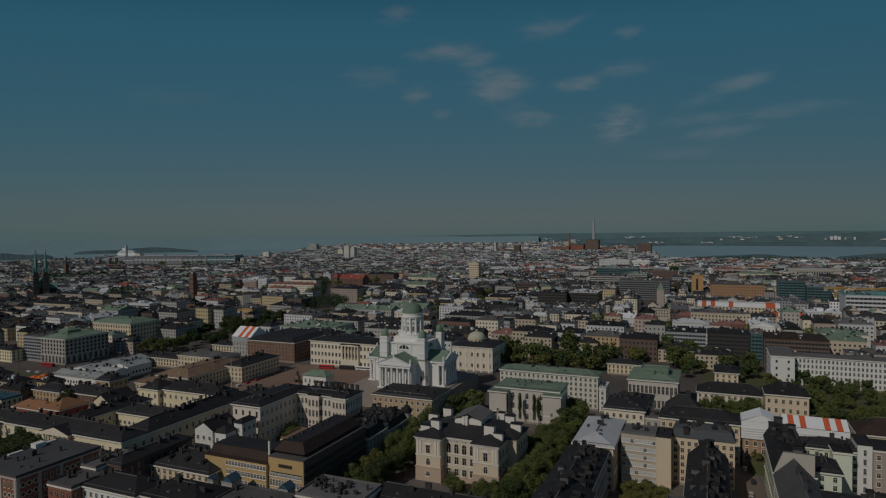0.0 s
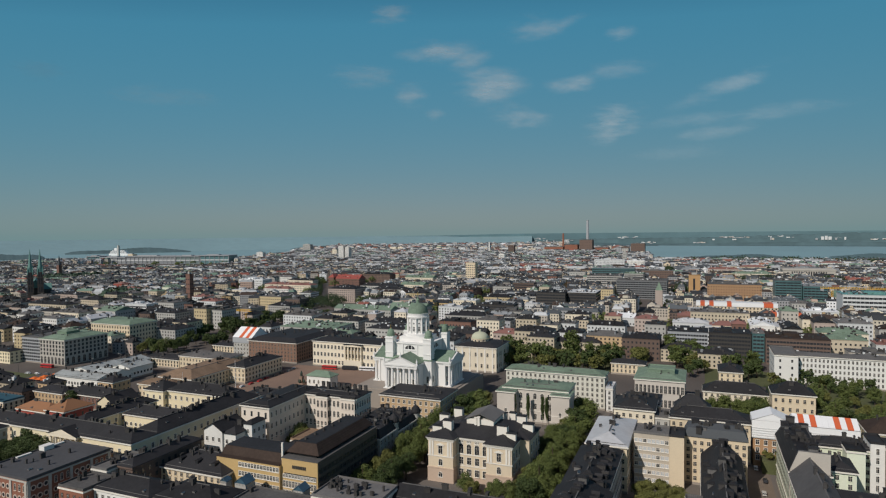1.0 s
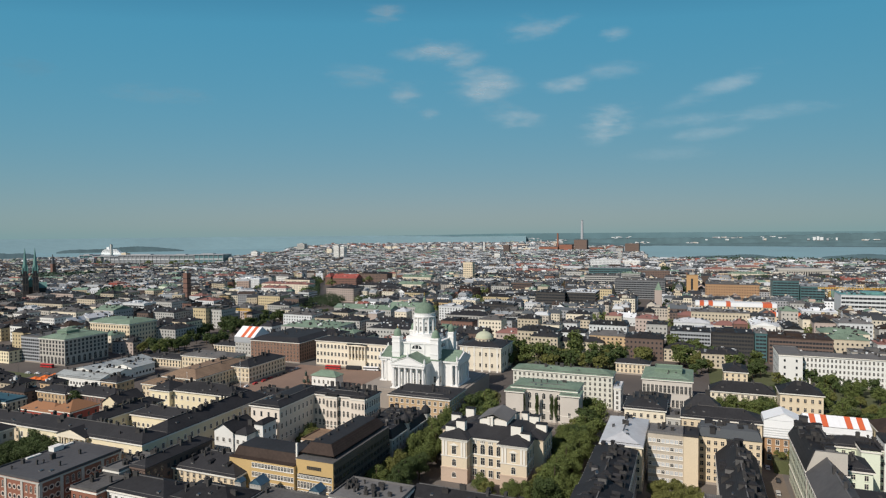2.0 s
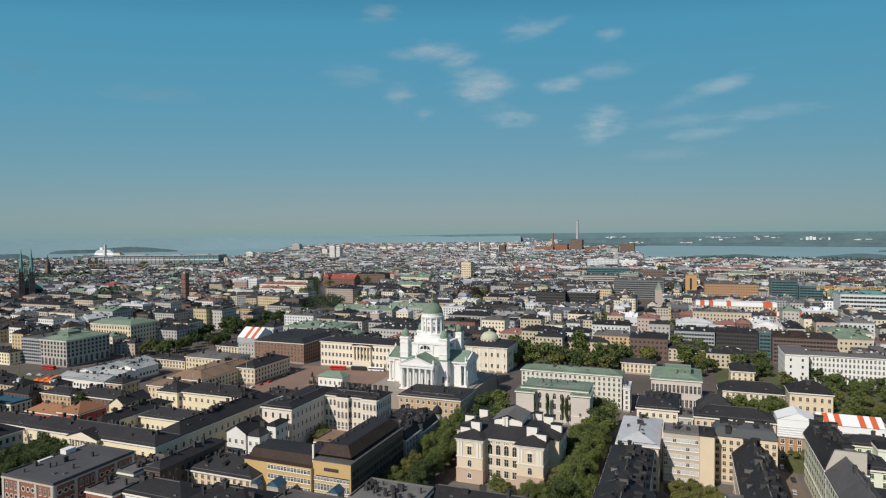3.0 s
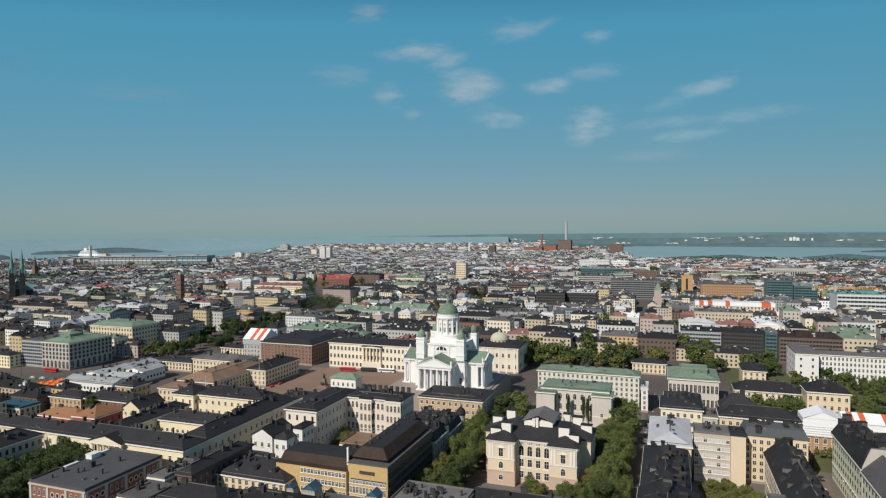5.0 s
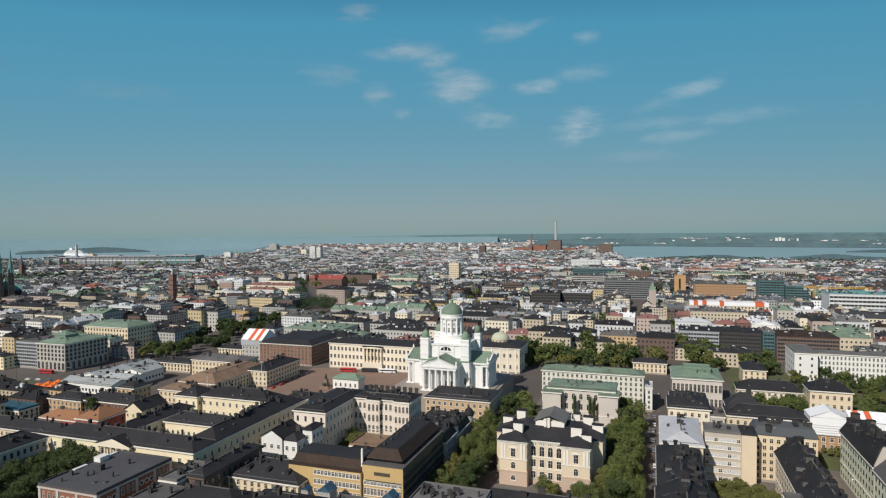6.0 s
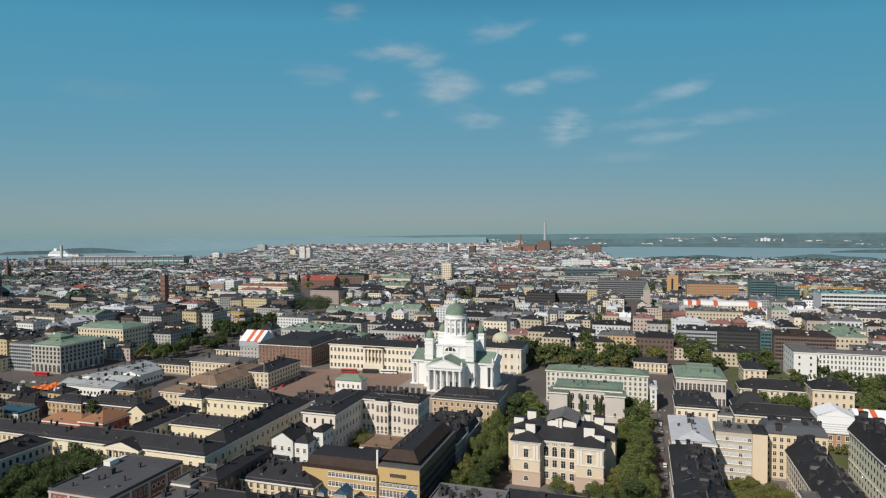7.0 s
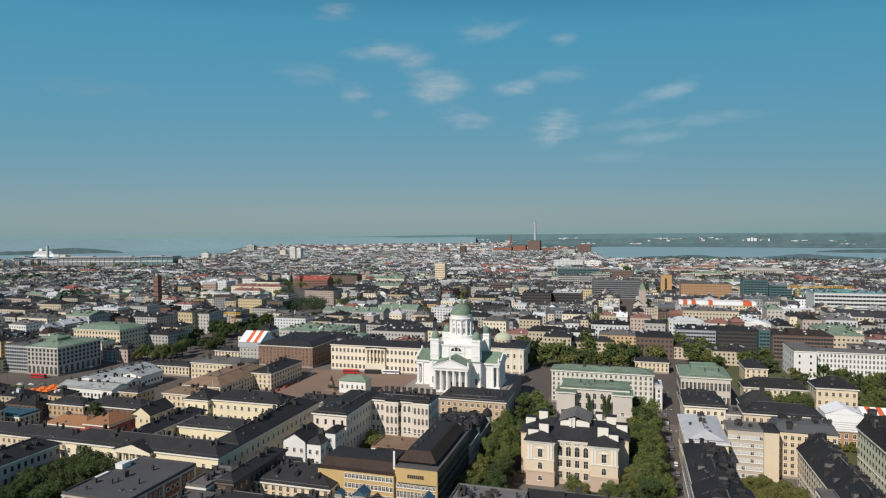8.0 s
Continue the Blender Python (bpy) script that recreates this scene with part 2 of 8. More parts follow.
def part(name, mb, mat, parent=None, label="", at=None, turn=0.0, smooth=False):
    me = mb.mesh(name, mats_of(mat)) if isinstance(mb, MB) else mb
    if smooth:
        me.shade_smooth()
    ob = new(name, me)
    ob.parent = parent
    if at:
        ob.location = at
    ob.rotation_euler[2] = radians(turn)
    if label:
        tagged(ob, label=label)
    return ob


def root(name, x, y, z=0.0, turn=0.0, label="", category="", group="", kind=""):
    ob = new(name)
    ob.empty_display_size = 1
    ob.location, ob.rotation_euler[2] = (x, y, z), radians(turn)
    return tagged(ob, label, category, group, kind)


# ---- windows: one mesh a size, made facing -y with the wall plane at y = 0 ----
WINDOWS = {}


def window_mesh(w, h, arched=False, sash=None, surround=None, pane=None):
    key = (w, h, arched, sash, surround, pane)
    if key not in WINDOWS:
        mb = MB()
        f = 0.16
        seg = 6 if arched else 1

        def outline(hw, z0, z1):
            if not arched:
                return [(-hw, z0), (hw, z0), (hw, z1), (-hw, z1)]
            zc = z1 - hw
            return [(-hw, z0), (hw, z0)] + [(hw * math.cos(math.pi * k / seg), zc + hw * math.sin(math.pi * k / seg)) for k in range(seg + 1)]
        out, inn = outline(w / 2 + f, -f, h + f), outline(w / 2, 0, h)
        n = len(out)
        for k in range(n):
            j = (k + 1) % n
            mb.face([(out[k][0], -0.12, out[k][1]), (out[j][0], -0.12, out[j][1]), (inn[j][0], -0.12, inn[j][1]), (inn[k][0], -0.12, inn[k][1])], 0)
            mb.face([(out[k][0], 0.02, out[k][1]), (out[j][0], 0.02, out[j][1]), (out[j][0], -0.12, out[j][1]), (out[k][0], -0.12, out[k][1])], 0)
            mb.face([(inn[k][0], -0.12, inn[k][1]), (inn[j][0], -0.12, inn[j][1]), (inn[j][0], -0.02, inn[j][1]), (inn[k][0], -0.02, inn[k][1])], 0)
        mb.face([(x, -0.02, z) for x, z in inn], 1)
        mb.box(-0.05, -0.07, 0, 0.05, -0.025, h - (0.1 if arched else 0), 2)
        mb.box(-w / 2, -0.07, h * 0.62, w / 2, -0.025, h * 0.62 + 0.08, 2)
        mb.box(-w / 2 - 0.25, -0.28, -0.28, w / 2 + 0.25, 0.02, -0.14, 0, True)
        WINDOWS[key] = mb.mesh("window", [surround or TRIM, pane or GLASS, sash or SASH])
    return WINDOWS[key]


TURN = {"S": 0, "E": 90, "N": 180, "W": -90}


def on_face(side, x0, y0, x1, y1, u):
    """The place u metres along a side of a rectangle, from the left as seen from outside."""
    return {"S": (x0 + u, y0), "E": (x1, y0 + u), "N": (x1 - u, y1), "W": (x0, y1 - u)}[side]


def window_row(parent, side, rect, z, n, w, h, arched=False, a=None, b=None, sash=None, surround=None, pane=None):
    x0, y0, x1, y1 = rect
    length = x1 - x0 if side in "SN" else y1 - y0
    a = length / n / 2 if a is None else a
    b = length - length / n / 2 if b is None else b
    me = window_mesh(w, h, arched, sash, surround, pane)
    dark = window_mesh(w, h, arched, sash, surround)
    for k in range(n):
        u = a + (b - a) * (k / (n - 1) if n > 1 else 0.5)
        x, y = on_face(side, x0, y0, x1, y1, u)
        part("window", dark if pane and (k * 7 + int(z * 3)) % 5 == 0 else me, None, parent, at=(x, y, z), turn=TURN[side])


def window_holes(mb, side, rect, z, n, w, h, mat=0):
    """Panes of far walls, joined: shallow dark boxes."""
    x0, y0, x1, y1 = rect
    length = x1 - x0 if side in "SN" else y1 - y0
    for k in range(n):
        x, y = on_face(side, x0, y0, x1, y1, length * (k + 0.5) / n)
        if side in "SN":
            yy, s = (y - 0.05, 1) if side == "S" else (y + 0.05, -1)
            mb.face([(x - s * w / 2, yy, z), (x + s * w / 2, yy, z), (x + s * w / 2, yy, z + h), (x - s * w / 2, yy, z + h)], mat)
        else:
            xx, s = (x + 0.05, 1) if side == "E" else (x - 0.05, -1)
            mb.face([(xx, y - s * w / 2, z), (xx, y + s * w / 2, z), (xx, y + s * w / 2, z + h), (xx, y - s * w / 2, z + h)], mat)


CHIMNEYS = {}


def chimney_mesh(w, d, h):
    if (w, d, h) not in CHIMNEYS:
        mb = MB()
        mb.box(-w / 2, -d / 2, -1.5, w / 2, d / 2, h, 0)
        mb.box(-w / 2 - 0.12, -d / 2 - 0.12, h, w / 2 + 0.12, d / 2 + 0.12, h + 0.25, 0, True)
        for k in (-1, 1):
            mb.box(k * w / 4 - 0.15, -0.15, h + 0.25, k * w / 4 + 0.15, 0.15, h + 0.6, 0)
        CHIMNEYS[(w, d, h)] = mb.mesh("chimney", [SOOT])
    return CHIMNEYS[(w, d, h)]


def hatch_mesh():
    """A low roof hatch with a sloping pane."""
    if "hatch" not in CHIMNEYS:
        mb = MB()
        mb.box(-0.6, -0.8, -1.0, 0.6, 0.8, 0.35, 0)
        mb.face([(-0.5, -0.7, 0.36), (0.5, -0.7, 0.36), (0.5, 0.7, 0.42), (-0.5, 0.7, 0.42)], 1)
        CHIMNEYS["hatch"] = mb.mesh("skylight", [ROOF["grey"], GLASS])
    return CHIMNEYS["hatch"]


FOOT = []
rng = random.Random(5)


def roof_height(kind, rise, w, d, x, y, run=None):
    """Height of a roof over its eave at a place given from the corner."""
    e = min(x, w - x, y, d - y)
    if kind == "hip":
        r = min(w, d) / 2 if run is None else run
        return rise * min(1, max(0, e) / r)
    if kind == "gable":
        return rise * (1 - abs(2 * y / d - 1)) if w >= d else rise * (1 - abs(2 * x / w - 1))
    return 0.0 if kind == "flat" else rise


def house(x, y, w, d, h, wall="cream", roof="dark", kind="hip", rise=3.5, floors=3, bay=3.2, win=(1.25, 1.9), sides="SE", chim=5, label="", category="building",
          name="house", run=None, arched=(), base=1.2, cornice=True, z0=0.0, turn=0.0, surround=None, sash=None, wallmat=None, roofmat=None, first=1.6, single=None, dorm=0, pane=None):
    """A block with front left corner x, y: walls, cornice, roof, chimneys and single windows."""
    r = root(name, x, y, z0, turn, label, category)
    single = single if single is not None else ((sides if x < 125 else "S") if y < -60 and x > -150 else ("S" if -240 < x else ""))
    FOOT.append((x - 2, y - 2, x + w + 2, y + d + 2))
    wm, rm = wallmat or WALL[wall], roofmat or ROOF[roof]
    surround = surround or wm
    mb = MB()
    mb.box(0, 0, 0, w, d, h)
    if kind == "gable":
        mb.gable(0.02, 0.02, w - 0.02, d - 0.02, h, rise, "x" if w >= d else "y", -0.3, 0, 0)
    part("wall", mb, wm, r)
    mb = MB()
    mb.box(-0.15, -0.15, 0, w + 0.15, d + 0.15, base)
    part("plinth", mb, STONE, r)
    if cornice:
        for nm, zc, t, o in (("cornice", h - 0.86, 0.58, 0.74 if kind != "flat" else 0.4), ("string_course", h * 0.36, 0.34, 0.2))[:2 if y < 0 and -165 < x < 215 else 1]:
            mb = MB()
            mb.box(-o, -o, zc, w + o, d + o, zc + t, 0, True)
            part(nm, mb, TRIM if cornice is True else cornice, r)
    mb = MB()
    if kind == "hip":
        mb.hip(0, 0, w, d, h, rise, 0.6, 0, run)
    elif kind == "gable":
        mb.gable(0, 0, w, d, h + 0.05, rise, "x" if w >= d else "y", 0.6)
    elif kind == "mansard":
        mb.hip(0, 0, w, d, h, rise, 0.4, 0, 1.6)
        mb.hip(1.3, 1.3, w - 1.3, d - 1.3, h + rise, 1.2, 0, 0)
    else:
        mb.box(-0.2, -0.2, h, w + 0.2, d + 0.2, h + 0.35)
        for p in ((-0.2, -0.2, w + 0.2, 0.15), (-0.2, d - 0.15, w + 0.2, d + 0.2), (-0.2, 0.15, 0.15, d - 0.15), (w - 0.15, 0.15, w + 0.2, d - 0.15)):
            mb.box(p[0], p[1], h + 0.35, p[2], p[3], h + 0.95)
    rf = part("roof", mb, rm, r)
    top = 0.35 if kind == "flat" else 0.0
    for k in range(int(chim * 1.35) if y < -20 and x < 60 else chim):
        cx, cy = rng.uniform(1.5, w - 1.5), rng.uniform(0.25, 0.8) * d
        if kind in ("hip", "gable") and rng.random() < 0.6:
            if w >= d:
                cy = d * 0.5 + rng.uniform(-1, 1)
            else:
                cx = w * 0.5 + rng.uniform(-1, 1)
        zc = h + top + roof_height(kind, rise, w, d, cx, cy, run)
        cw, cd = rng.choice(((0.9, 0.7), (1.5, 0.8), (0.8, 1.5), (2.4, 0.9), (0.6, 0.6), (1.0, 2.0)))
        part("chimney", chimney_mesh(cw, cd, rng.choice((1.1, 1.5, 2.0))), None, rf, at=(cx, cy, zc))
    long_x = w >= d
    if kind in ("hip", "gable") and y < 60 and max(w, d) > 12:
        mb = MB()
        ins = min(w, d) / 2 if kind == "hip" and run is None else (run or 0.5)
        zr = h + rise
        if long_x:
            yy = d / 2 if run is None else run
            mb.box(ins, yy - 0.2, zr + 0.05, w - ins, yy + 0.2, zr + 0.3, 0, True)
        else:
            xx = w / 2 if run is None else w - run
            mb.box(xx - 0.2, ins, zr + 0.05, xx + 0.2, d - ins, zr + 0.3, 0, True)
        part("roof_walkway", mb, ROOF["grey"], rf)
        mb = MB()
        mb.box(0.5, 0.45, h + 0.2, w - 0.5, 0.52, h + 0.62, 0, True)
        part("snow_guard", mb, ROOF["grey"], rf)
    if y < 60 and w * d > 150:
        for k in range(min(2, int(w * d / 220))):
            cx, cy = rng.uniform(0.12, 0.88) * w, rng.uniform(0.12, 0.88) * d
            part("vent", chimney_mesh(0.4, 0.4, 0.9), None, rf, at=(cx, cy, h + top + roof_height(kind, rise, w, d, cx, cy, run)))
        for k in range(min(2, int(w * d / 220))):
            cx, cy = rng.uniform(0.15, 0.85) * w, rng.uniform(0.12, 0.3) * d
            part("skylight", hatch_mesh(), None, rf, at=(cx, cy, h + top + roof_height(kind, rise, w, d, cx, cy, run)))
    for k in range(dorm):
        side = "S" if (long_x or k % 3 == 2) else "E"
        u = (w if side == "S" else d) * (k + 0.8) / (dorm + 0.6)
        mb = MB()
        mb.box(-0.8, 0.0, -0.8, 0.8, 2.6, 1.3, 0)
        mb.gable(-0.8, 0.0, 0.8, 2.6, 1.3, 0.6, "y", 0.15, 0, 0)
        mb.box(-0.5, -0.05, 0.1, 0.5, 0.0, 1.1, 1, True)
        inset = min(w, d) * 0.16
        cx, cy = (u, inset) if side == "S" else (w - inset, u)
        part("dormer", mb, [rm, GLASS], rf, at=(cx, cy, h + roof_height(kind, rise, w, d, cx, cy, run) + 0.2), turn=TURN[side])
    rect = (0, 0, w, d)
    step = (h - first - 1.0) / max(1, floors)
    for f in range(floors):
        z = first + step * f + max(0.1, (step - win[1]) * 0.35)
        for s in sides:
            length = w if s in "SN" else d
            if s not in single:
                continue
            window_row(r, s, rect, z, max(1, int(length / bay)), win[0], min(win[1], step * 0.72), f in arched, sash=sash, surround=surround, pane=pane)
    mb = MB()
    for f in range(floors):
        z = first + step * f + max(0.1, (step - win[1]) * 0.35)
        for s in "SENW":
            if s not in sides or s not in single:
                window_holes(mb, s, rect, z, max(1, int((w if s in "SN" else d) / bay)), win[0], win[1])
    if mb.f:
        tagged(part("panes", mb, GLASS, r), kind="stuff")
    return r


def far_house(x, y, w, d, h, wall="cream", roof="dark", kind="hip", rise=3.0, floors=4, bay=3.4, label="", name="city_building", win=(1.4, 1.7), chim=2, ribbon=False, keep=2):
    """A block farther off: walls, roof and joined panes."""
    r = root(name, x, y, 0, 0, label or "", "building", "city blocks")
    FOOT.append((x - 2, y - keep, x + w + 2, y + d + 2))
    mb = MB()
    mb.box(0, 0, 0, w, d, h)
    mb.box(-0.3, -0.3, h - 0.7, w + 0.3, d + 0.3, h - 0.2, 0, True)
    part("wall", mb, WALL[wall], r)
    mb = MB()
    if kind == "hip":
        mb.hip(0, 0, w, d, h, rise, 0.5)
    elif kind == "gable":
        mb.gable(0, 0, w, d, h, rise, "x" if w >= d else "y", 0.4, 0, 0)
    else:
        mb.box(-0.2, -0.2, h, w + 0.2, d + 0.2, h + 0.6)
        mb.box(w * 0.3, d * 0.3, h + 0.6, w * 0.55, d * 0.7, h + 3.0)
    for k in range(chim):
        cx, cy = rng.uniform(2, w - 2), d * rng.uniform(0.3, 0.7)
        zc = h + roof_height(kind, rise, w, d, cx, cy)
        mb.box(cx - 0.7, cy - 0.5, zc - 1, cx + 0.7, cy + 0.5, zc + 1.6, 1)
    for k in range(max(4, int(w * d / 45))):
        cx, cy = w * rng.uniform(0.06, 0.94), d * rng.uniform(0.08, 0.92)
        zc = h + roof_height(kind, rise, w, d, cx, cy) + (0.6 if kind == "flat" else 0)
        e, g, t = rng.uniform(0.4, 1.3), rng.uniform(0.4, 1.1), rng.choice((0.5, 0.8, 1.2, 1.9))
        mb.box(cx - e, cy - g, zc - 1.2, cx + e, cy + g, zc + t, rng.choice((1, 1, 1, 0, 0, 2, 3, 4)))
    part("roof", mb, [ROOF[roof], SOOT, ROOF["far_zinc"], WALL["far_white"], GLASS], r)
    mb = MB()
    step = (h - 2.2) / floors
    for f in range(floors):
        z = 1.4 + step * f + 0.3
        for s in "SE":
            n = max(1, int((w if s == "S" else d) / bay))
            if ribbon:
                length = (w if s == "S" else d) - 0.8
                bays = max(1, int(length / (2.3 if y < 450 else 4.2)))
                window_holes(mb, s, (0.4, 0, w - 0.4, d) if s == "S" else (0, 0.4, w, d - 0.4), z, bays, length / bays - 0.3, step * 0.5)
            else:
                window_holes(mb, s, (0, 0, w, d), z, n, win[0], min(win[1], step * 0.6))
    tagged(part("panes", mb, GLASS, r), kind="stuff")
    return r



# ---- ground, water, streets ----
mb = MB()
mb.face([(-7000, -2500, 0), (7000, -2500, 0), (7000, 7000, 0), (-7000, 7000, 0)])
tagged(part("ground", mb, ASPHALT), "grey asphalt streets and yards between city blocks", "ground", kind="structure")


def sheet(name, poly, z, mat, label, category, thick=0.15):
    m = MB()
    m.prism(poly, z - thick, z, 0)
    return tagged(part(name, m, mat), label, category, kind="structure")


def rect(x0, y0, x1, y1):
    return [(x0, y0), (x1, y0), (x1, y1), (x0, y1)]


WATER = material("sea_water", (0.23, 0.345, 0.36), 0.5, vary=0.12, grain=0.02, stain=0.002, bump=0.1, spec=0.3)
GRASS = material("lawn", (0.085, 0.095, 0.04), 0.95, vary=0.3)
sheet("pavement", rect(-140, -80, -48, 64), 0.12, COBBLE, "square of reddish granite setts", "square")
for p in (rect(61, -134, 108, -86), rect(-45, -132, 14, -66), rect(-140, -190, -52, -90), rect(-6, -182, 38, -122), rect(56, -42, 126, 28),
          rect(131, -160, 194, -66), rect(130, -58, 200, -20), rect(206, -190, 300, -30), rect(-6, -74, 45, -34), rect(-96, -232, -14, -186), rect(-150, 58, -45, 90)):
    sheet("pavement", p, 0.14, PAVING, "pale stone pavement with a kerb", "pavement")
sheet("lawn", rect(-400, -58, -318, -46), 0.1, GRASS, "strip of mown grass beside the market square", "lawn")
sheet("pavement", rect(193.4, -165, 206.6, -23), 0.12, material("tan_setts", (0.17, 0.135, 0.105), 0.9, vary=0.25, grain=1.2), "side street of worn tan setts", "street")
sheet("lawn", rect(12, 120, 135, 230), 0.1, GRASS, "grass under the park trees", "lawn")
sheet("lawn", rect(180, 16, 300, 160), 0.1, GRASS, "grass under the garden trees", "lawn")


# ---- cathedral ----
def cathedral(zb=11.9):
    r = root("cathedral", 0, 0, 0, 0, "white neoclassical cathedral with green copper domes on a granite terrace", "cathedral")
    FOOT.append((-46, -36, 36, 40))
    mb = MB()
    mb.box(-34, -33, 0, 34, 36, zb - 0.6)
    mb.box(-32, -31, zb - 0.6, 32, 34, zb)
    for k in range(12):
        mb.box(-34 - 1.1 * (12 - k), -30, 0, -34 - 1.1 * (11 - k), 34, (zb - 0.6) * (k + 1) / 13)
    part("terrace", mb, STONE, r, "grey granite terrace with broad steps")
    A, B, C, E_ = 28.0, 11.6, 17.0, 28.2
    zc, zt = zb + 13.6, zb + 16.2
    for nm, bx in (("main_wall", (-C, -C, zb, C, C, zt + 1.0)), ("transept_wall", (-23.5, -B + 0.6, zb, 23.5, B - 0.6, zt)), ("nave_wall", (-B + 0.6, -23.5, zb, B - 0.6, 23.5, zt)),
                   ("attic_wall", (-13.4, -13.4, zt, 13.4, 13.4, zt + 3.4)), ("upper_nave", (-10.9, -13.0, zt, 10.9, 13.0, zb + 26.6)), ("upper_transept", (-13.0, -10.92, zt, 13.0, 10.92, zb + 26.58)),
                   ("nave_cornice", (-10.92, -13.6, zb + 26.6, 10.92, 13.6, zb + 27.5)), ("transept_cornice", (-13.6, -10.9, zb + 26.62, 13.6, 10.9, zb + 27.48))):
        mb = MB()
        mb.box(*bx, 0, True)
        part(nm, mb, WHITE, r)
    # porticoes on the four arms
    for q in range(4):
        m = MB()
        m.box(-B, -A, zc, B, -23, zc + 1.5)
        m.box(-B - 0.5, -A - 0.5, zc + 1.5, B + 0.5, -16.8, zt, 0, True)
        m.face([(-B - 0.5, -A - 0.3, zt), (B + 0.5, -A - 0.3, zt), (0, -A - 0.3, zt + 4.4)])
        m.gable(-B - 0.6, -A - 0.4, B + 0.6, -A + 0.6, zt + 0.1, 4.6, "y", 0.3)
        p = part("portico", m, WHITE, r, turn=90 * q)
        m = MB()
        m.box(-B - 0.4, -A - 0.4, zb, B + 0.4, -23, zb + 0.7)
        part("stylobate", m, WHITE, p)
        for k in range(6):
            c = MB()
            x = -B + 1.3 + k * (2 * B - 2.6) / 5
            c.turned(x, -A + 1.2, [(1.15, zb + 0.7), (1.15, zb + 1.1), (0.98, zb + 1.3), (0.95, zb + 6), (0.82, zc - 0.9), (1.1, zc - 0.5), (1.1, zc)], 14)
            part("column", c, WHITE, p)
        for x in (-B + 0.9, B - 0.9):
            c = MB()
            c.box(x - 0.8, -24.2, zb + 0.7, x + 0.8, -23.2, zc)
            part("pilaster", c, WHITE, p)
        for x, z in ((0, zt + 4.6), (-B, zt + 0.6), (B, zt + 0.6)):
            c = MB()
            c.box(x - 0.6, -A - 0.1, z - 0.5, x + 0.6, -A + 0.9, z + 0.3)
            c.turned(x, -A + 0.4, [(0.55, z + 0.3), (0.7, z + 1.2), (0.5, z + 2.2), (0.25, z + 2.4), (0.3, z + 2.8), (0.05, z + 3.1)], 8)
            part("statue", c, WHITE, p)
        for k in range(5):
            part("window", window_mesh(1.4, 3.4), None, p, at=(-7.2 + 3.6 * k, -23.52, zb + 2.4))
        m = MB()
        m.gable(-B, -A + 0.7, B, -12.9, zt + 0.35, 5.2, "y", 0.25)
        part("arm_roof", m, ROOF["green"], r, turn=90 * q)
        # wall windows on the flanks of the arms and the corner blocks
        for x in (-14.3, 14.3):
            part("window", window_mesh(1.5, 4.0), None, r, at=(*(Matrix.Rotation(radians(90 * q), 2) @ Vector((x, -C)))[:], zb + 3), turn=90 * q)
        # half-round window under the drum
        m = MB()
        arc = [(3.6 * math.cos(math.pi * k / 10), 2.6 * math.sin(math.pi * k / 10)) for k in range(11)]
        m.face([(x, -13.06, zb + 23.2 + z) for x, z in arc], 1)
        for k in range(10):
            (xa, za), (xb, zb_) = arc[k], arc[k + 1]
            m.face([(xa, -13.2, zb + 23.2 + za), (xb, -13.2, zb + 23.2 + zb_), (xb * 1.15, -13.2, zb + 23.2 + zb_ * 1.15), (xa * 1.15, -13.2, zb + 23.2 + za * 1.15)], 0)
        for x in (-1.3, 1.3):
            m.box(x - 0.2, -13.22, zb + 23.2, x + 0.2, -13.08, zb + 25.4, 0)
        m.box(-5.6, -13.5, zb + 22.2, 5.6, -13.05, zb + 22.8, 0, True)
        for x in (-5.2, 5.2):
            m.box(x - 0.5, -13.45, zb + 19.0, x + 0.5, -13.04, zb + 26.6, 0, True)
        part("lunette_window", m, [WHITE, GLASS], r, turn=90 * q)
    m = MB()
    m.hip(-C, -C, C, C, zt + 1.1, 1.4, 0.3, 0, 2.5)
    part("corner_roof", m, ROOF["green"], r)
    # corner turrets
    a, hw = 13.7, 2.75
    for sx in (-1, 1):
        for sy in (-1, 1):
            m = MB()
            x, y, z = sx * a, sy * a, zb + 31.5
            m.box(x - hw, y - hw, zb + 12, x + hw, y + hw, z)
            m.box(x - hw - 0.35, y - hw - 0.35, z - 1.2, x + hw + 0.35, y + hw + 0.35, z - 0.6, 0, True)
            m.box(x - hw - 0.3, y - hw - 0.3, zt + 4.6, x + hw + 0.3, y + hw + 0.3, zt + 5.2, 0, True)
            m.box(x - hw - 0.3, y - hw - 0.3, z - 4.0, x + hw + 0.3, y + hw + 0.3, z - 3.6, 0, True)
            t = part("turret", m, WHITE, r)
            m = MB()
            m.turned(x, y, [(2.9, z), (2.9, z + 0.6), (2.5, z + 0.7), (2.55, z + 1.7), (2.2, z + 3.1), (1.5, z + 4.2), (0.6, z + 4.9), (0.3, z + 5.0)], 16)
            part("small_dome", m, ROOF["green"], t, smooth=False)
            m = MB()
            m.turned(x, y, [(0.25, z + 4.9), (0.4, z + 5.6), (0.1, z + 6.0), (0.08, z + 7.6)], 8)
            m.box(x - 0.5, y - 0.08, z + 6.6, x + 0.5, y + 0.08, z + 6.8, 0, True)
            part("finial", m, GOLD, t)
    # drum
    zd = zb + 29.5
    m = MB()
    m.box(-10.2, -10.2, zd - 2.4, 10.2, 10.2, zd - 1)
    part("drum_plinth", m, WHITE, r)
    m = MB()
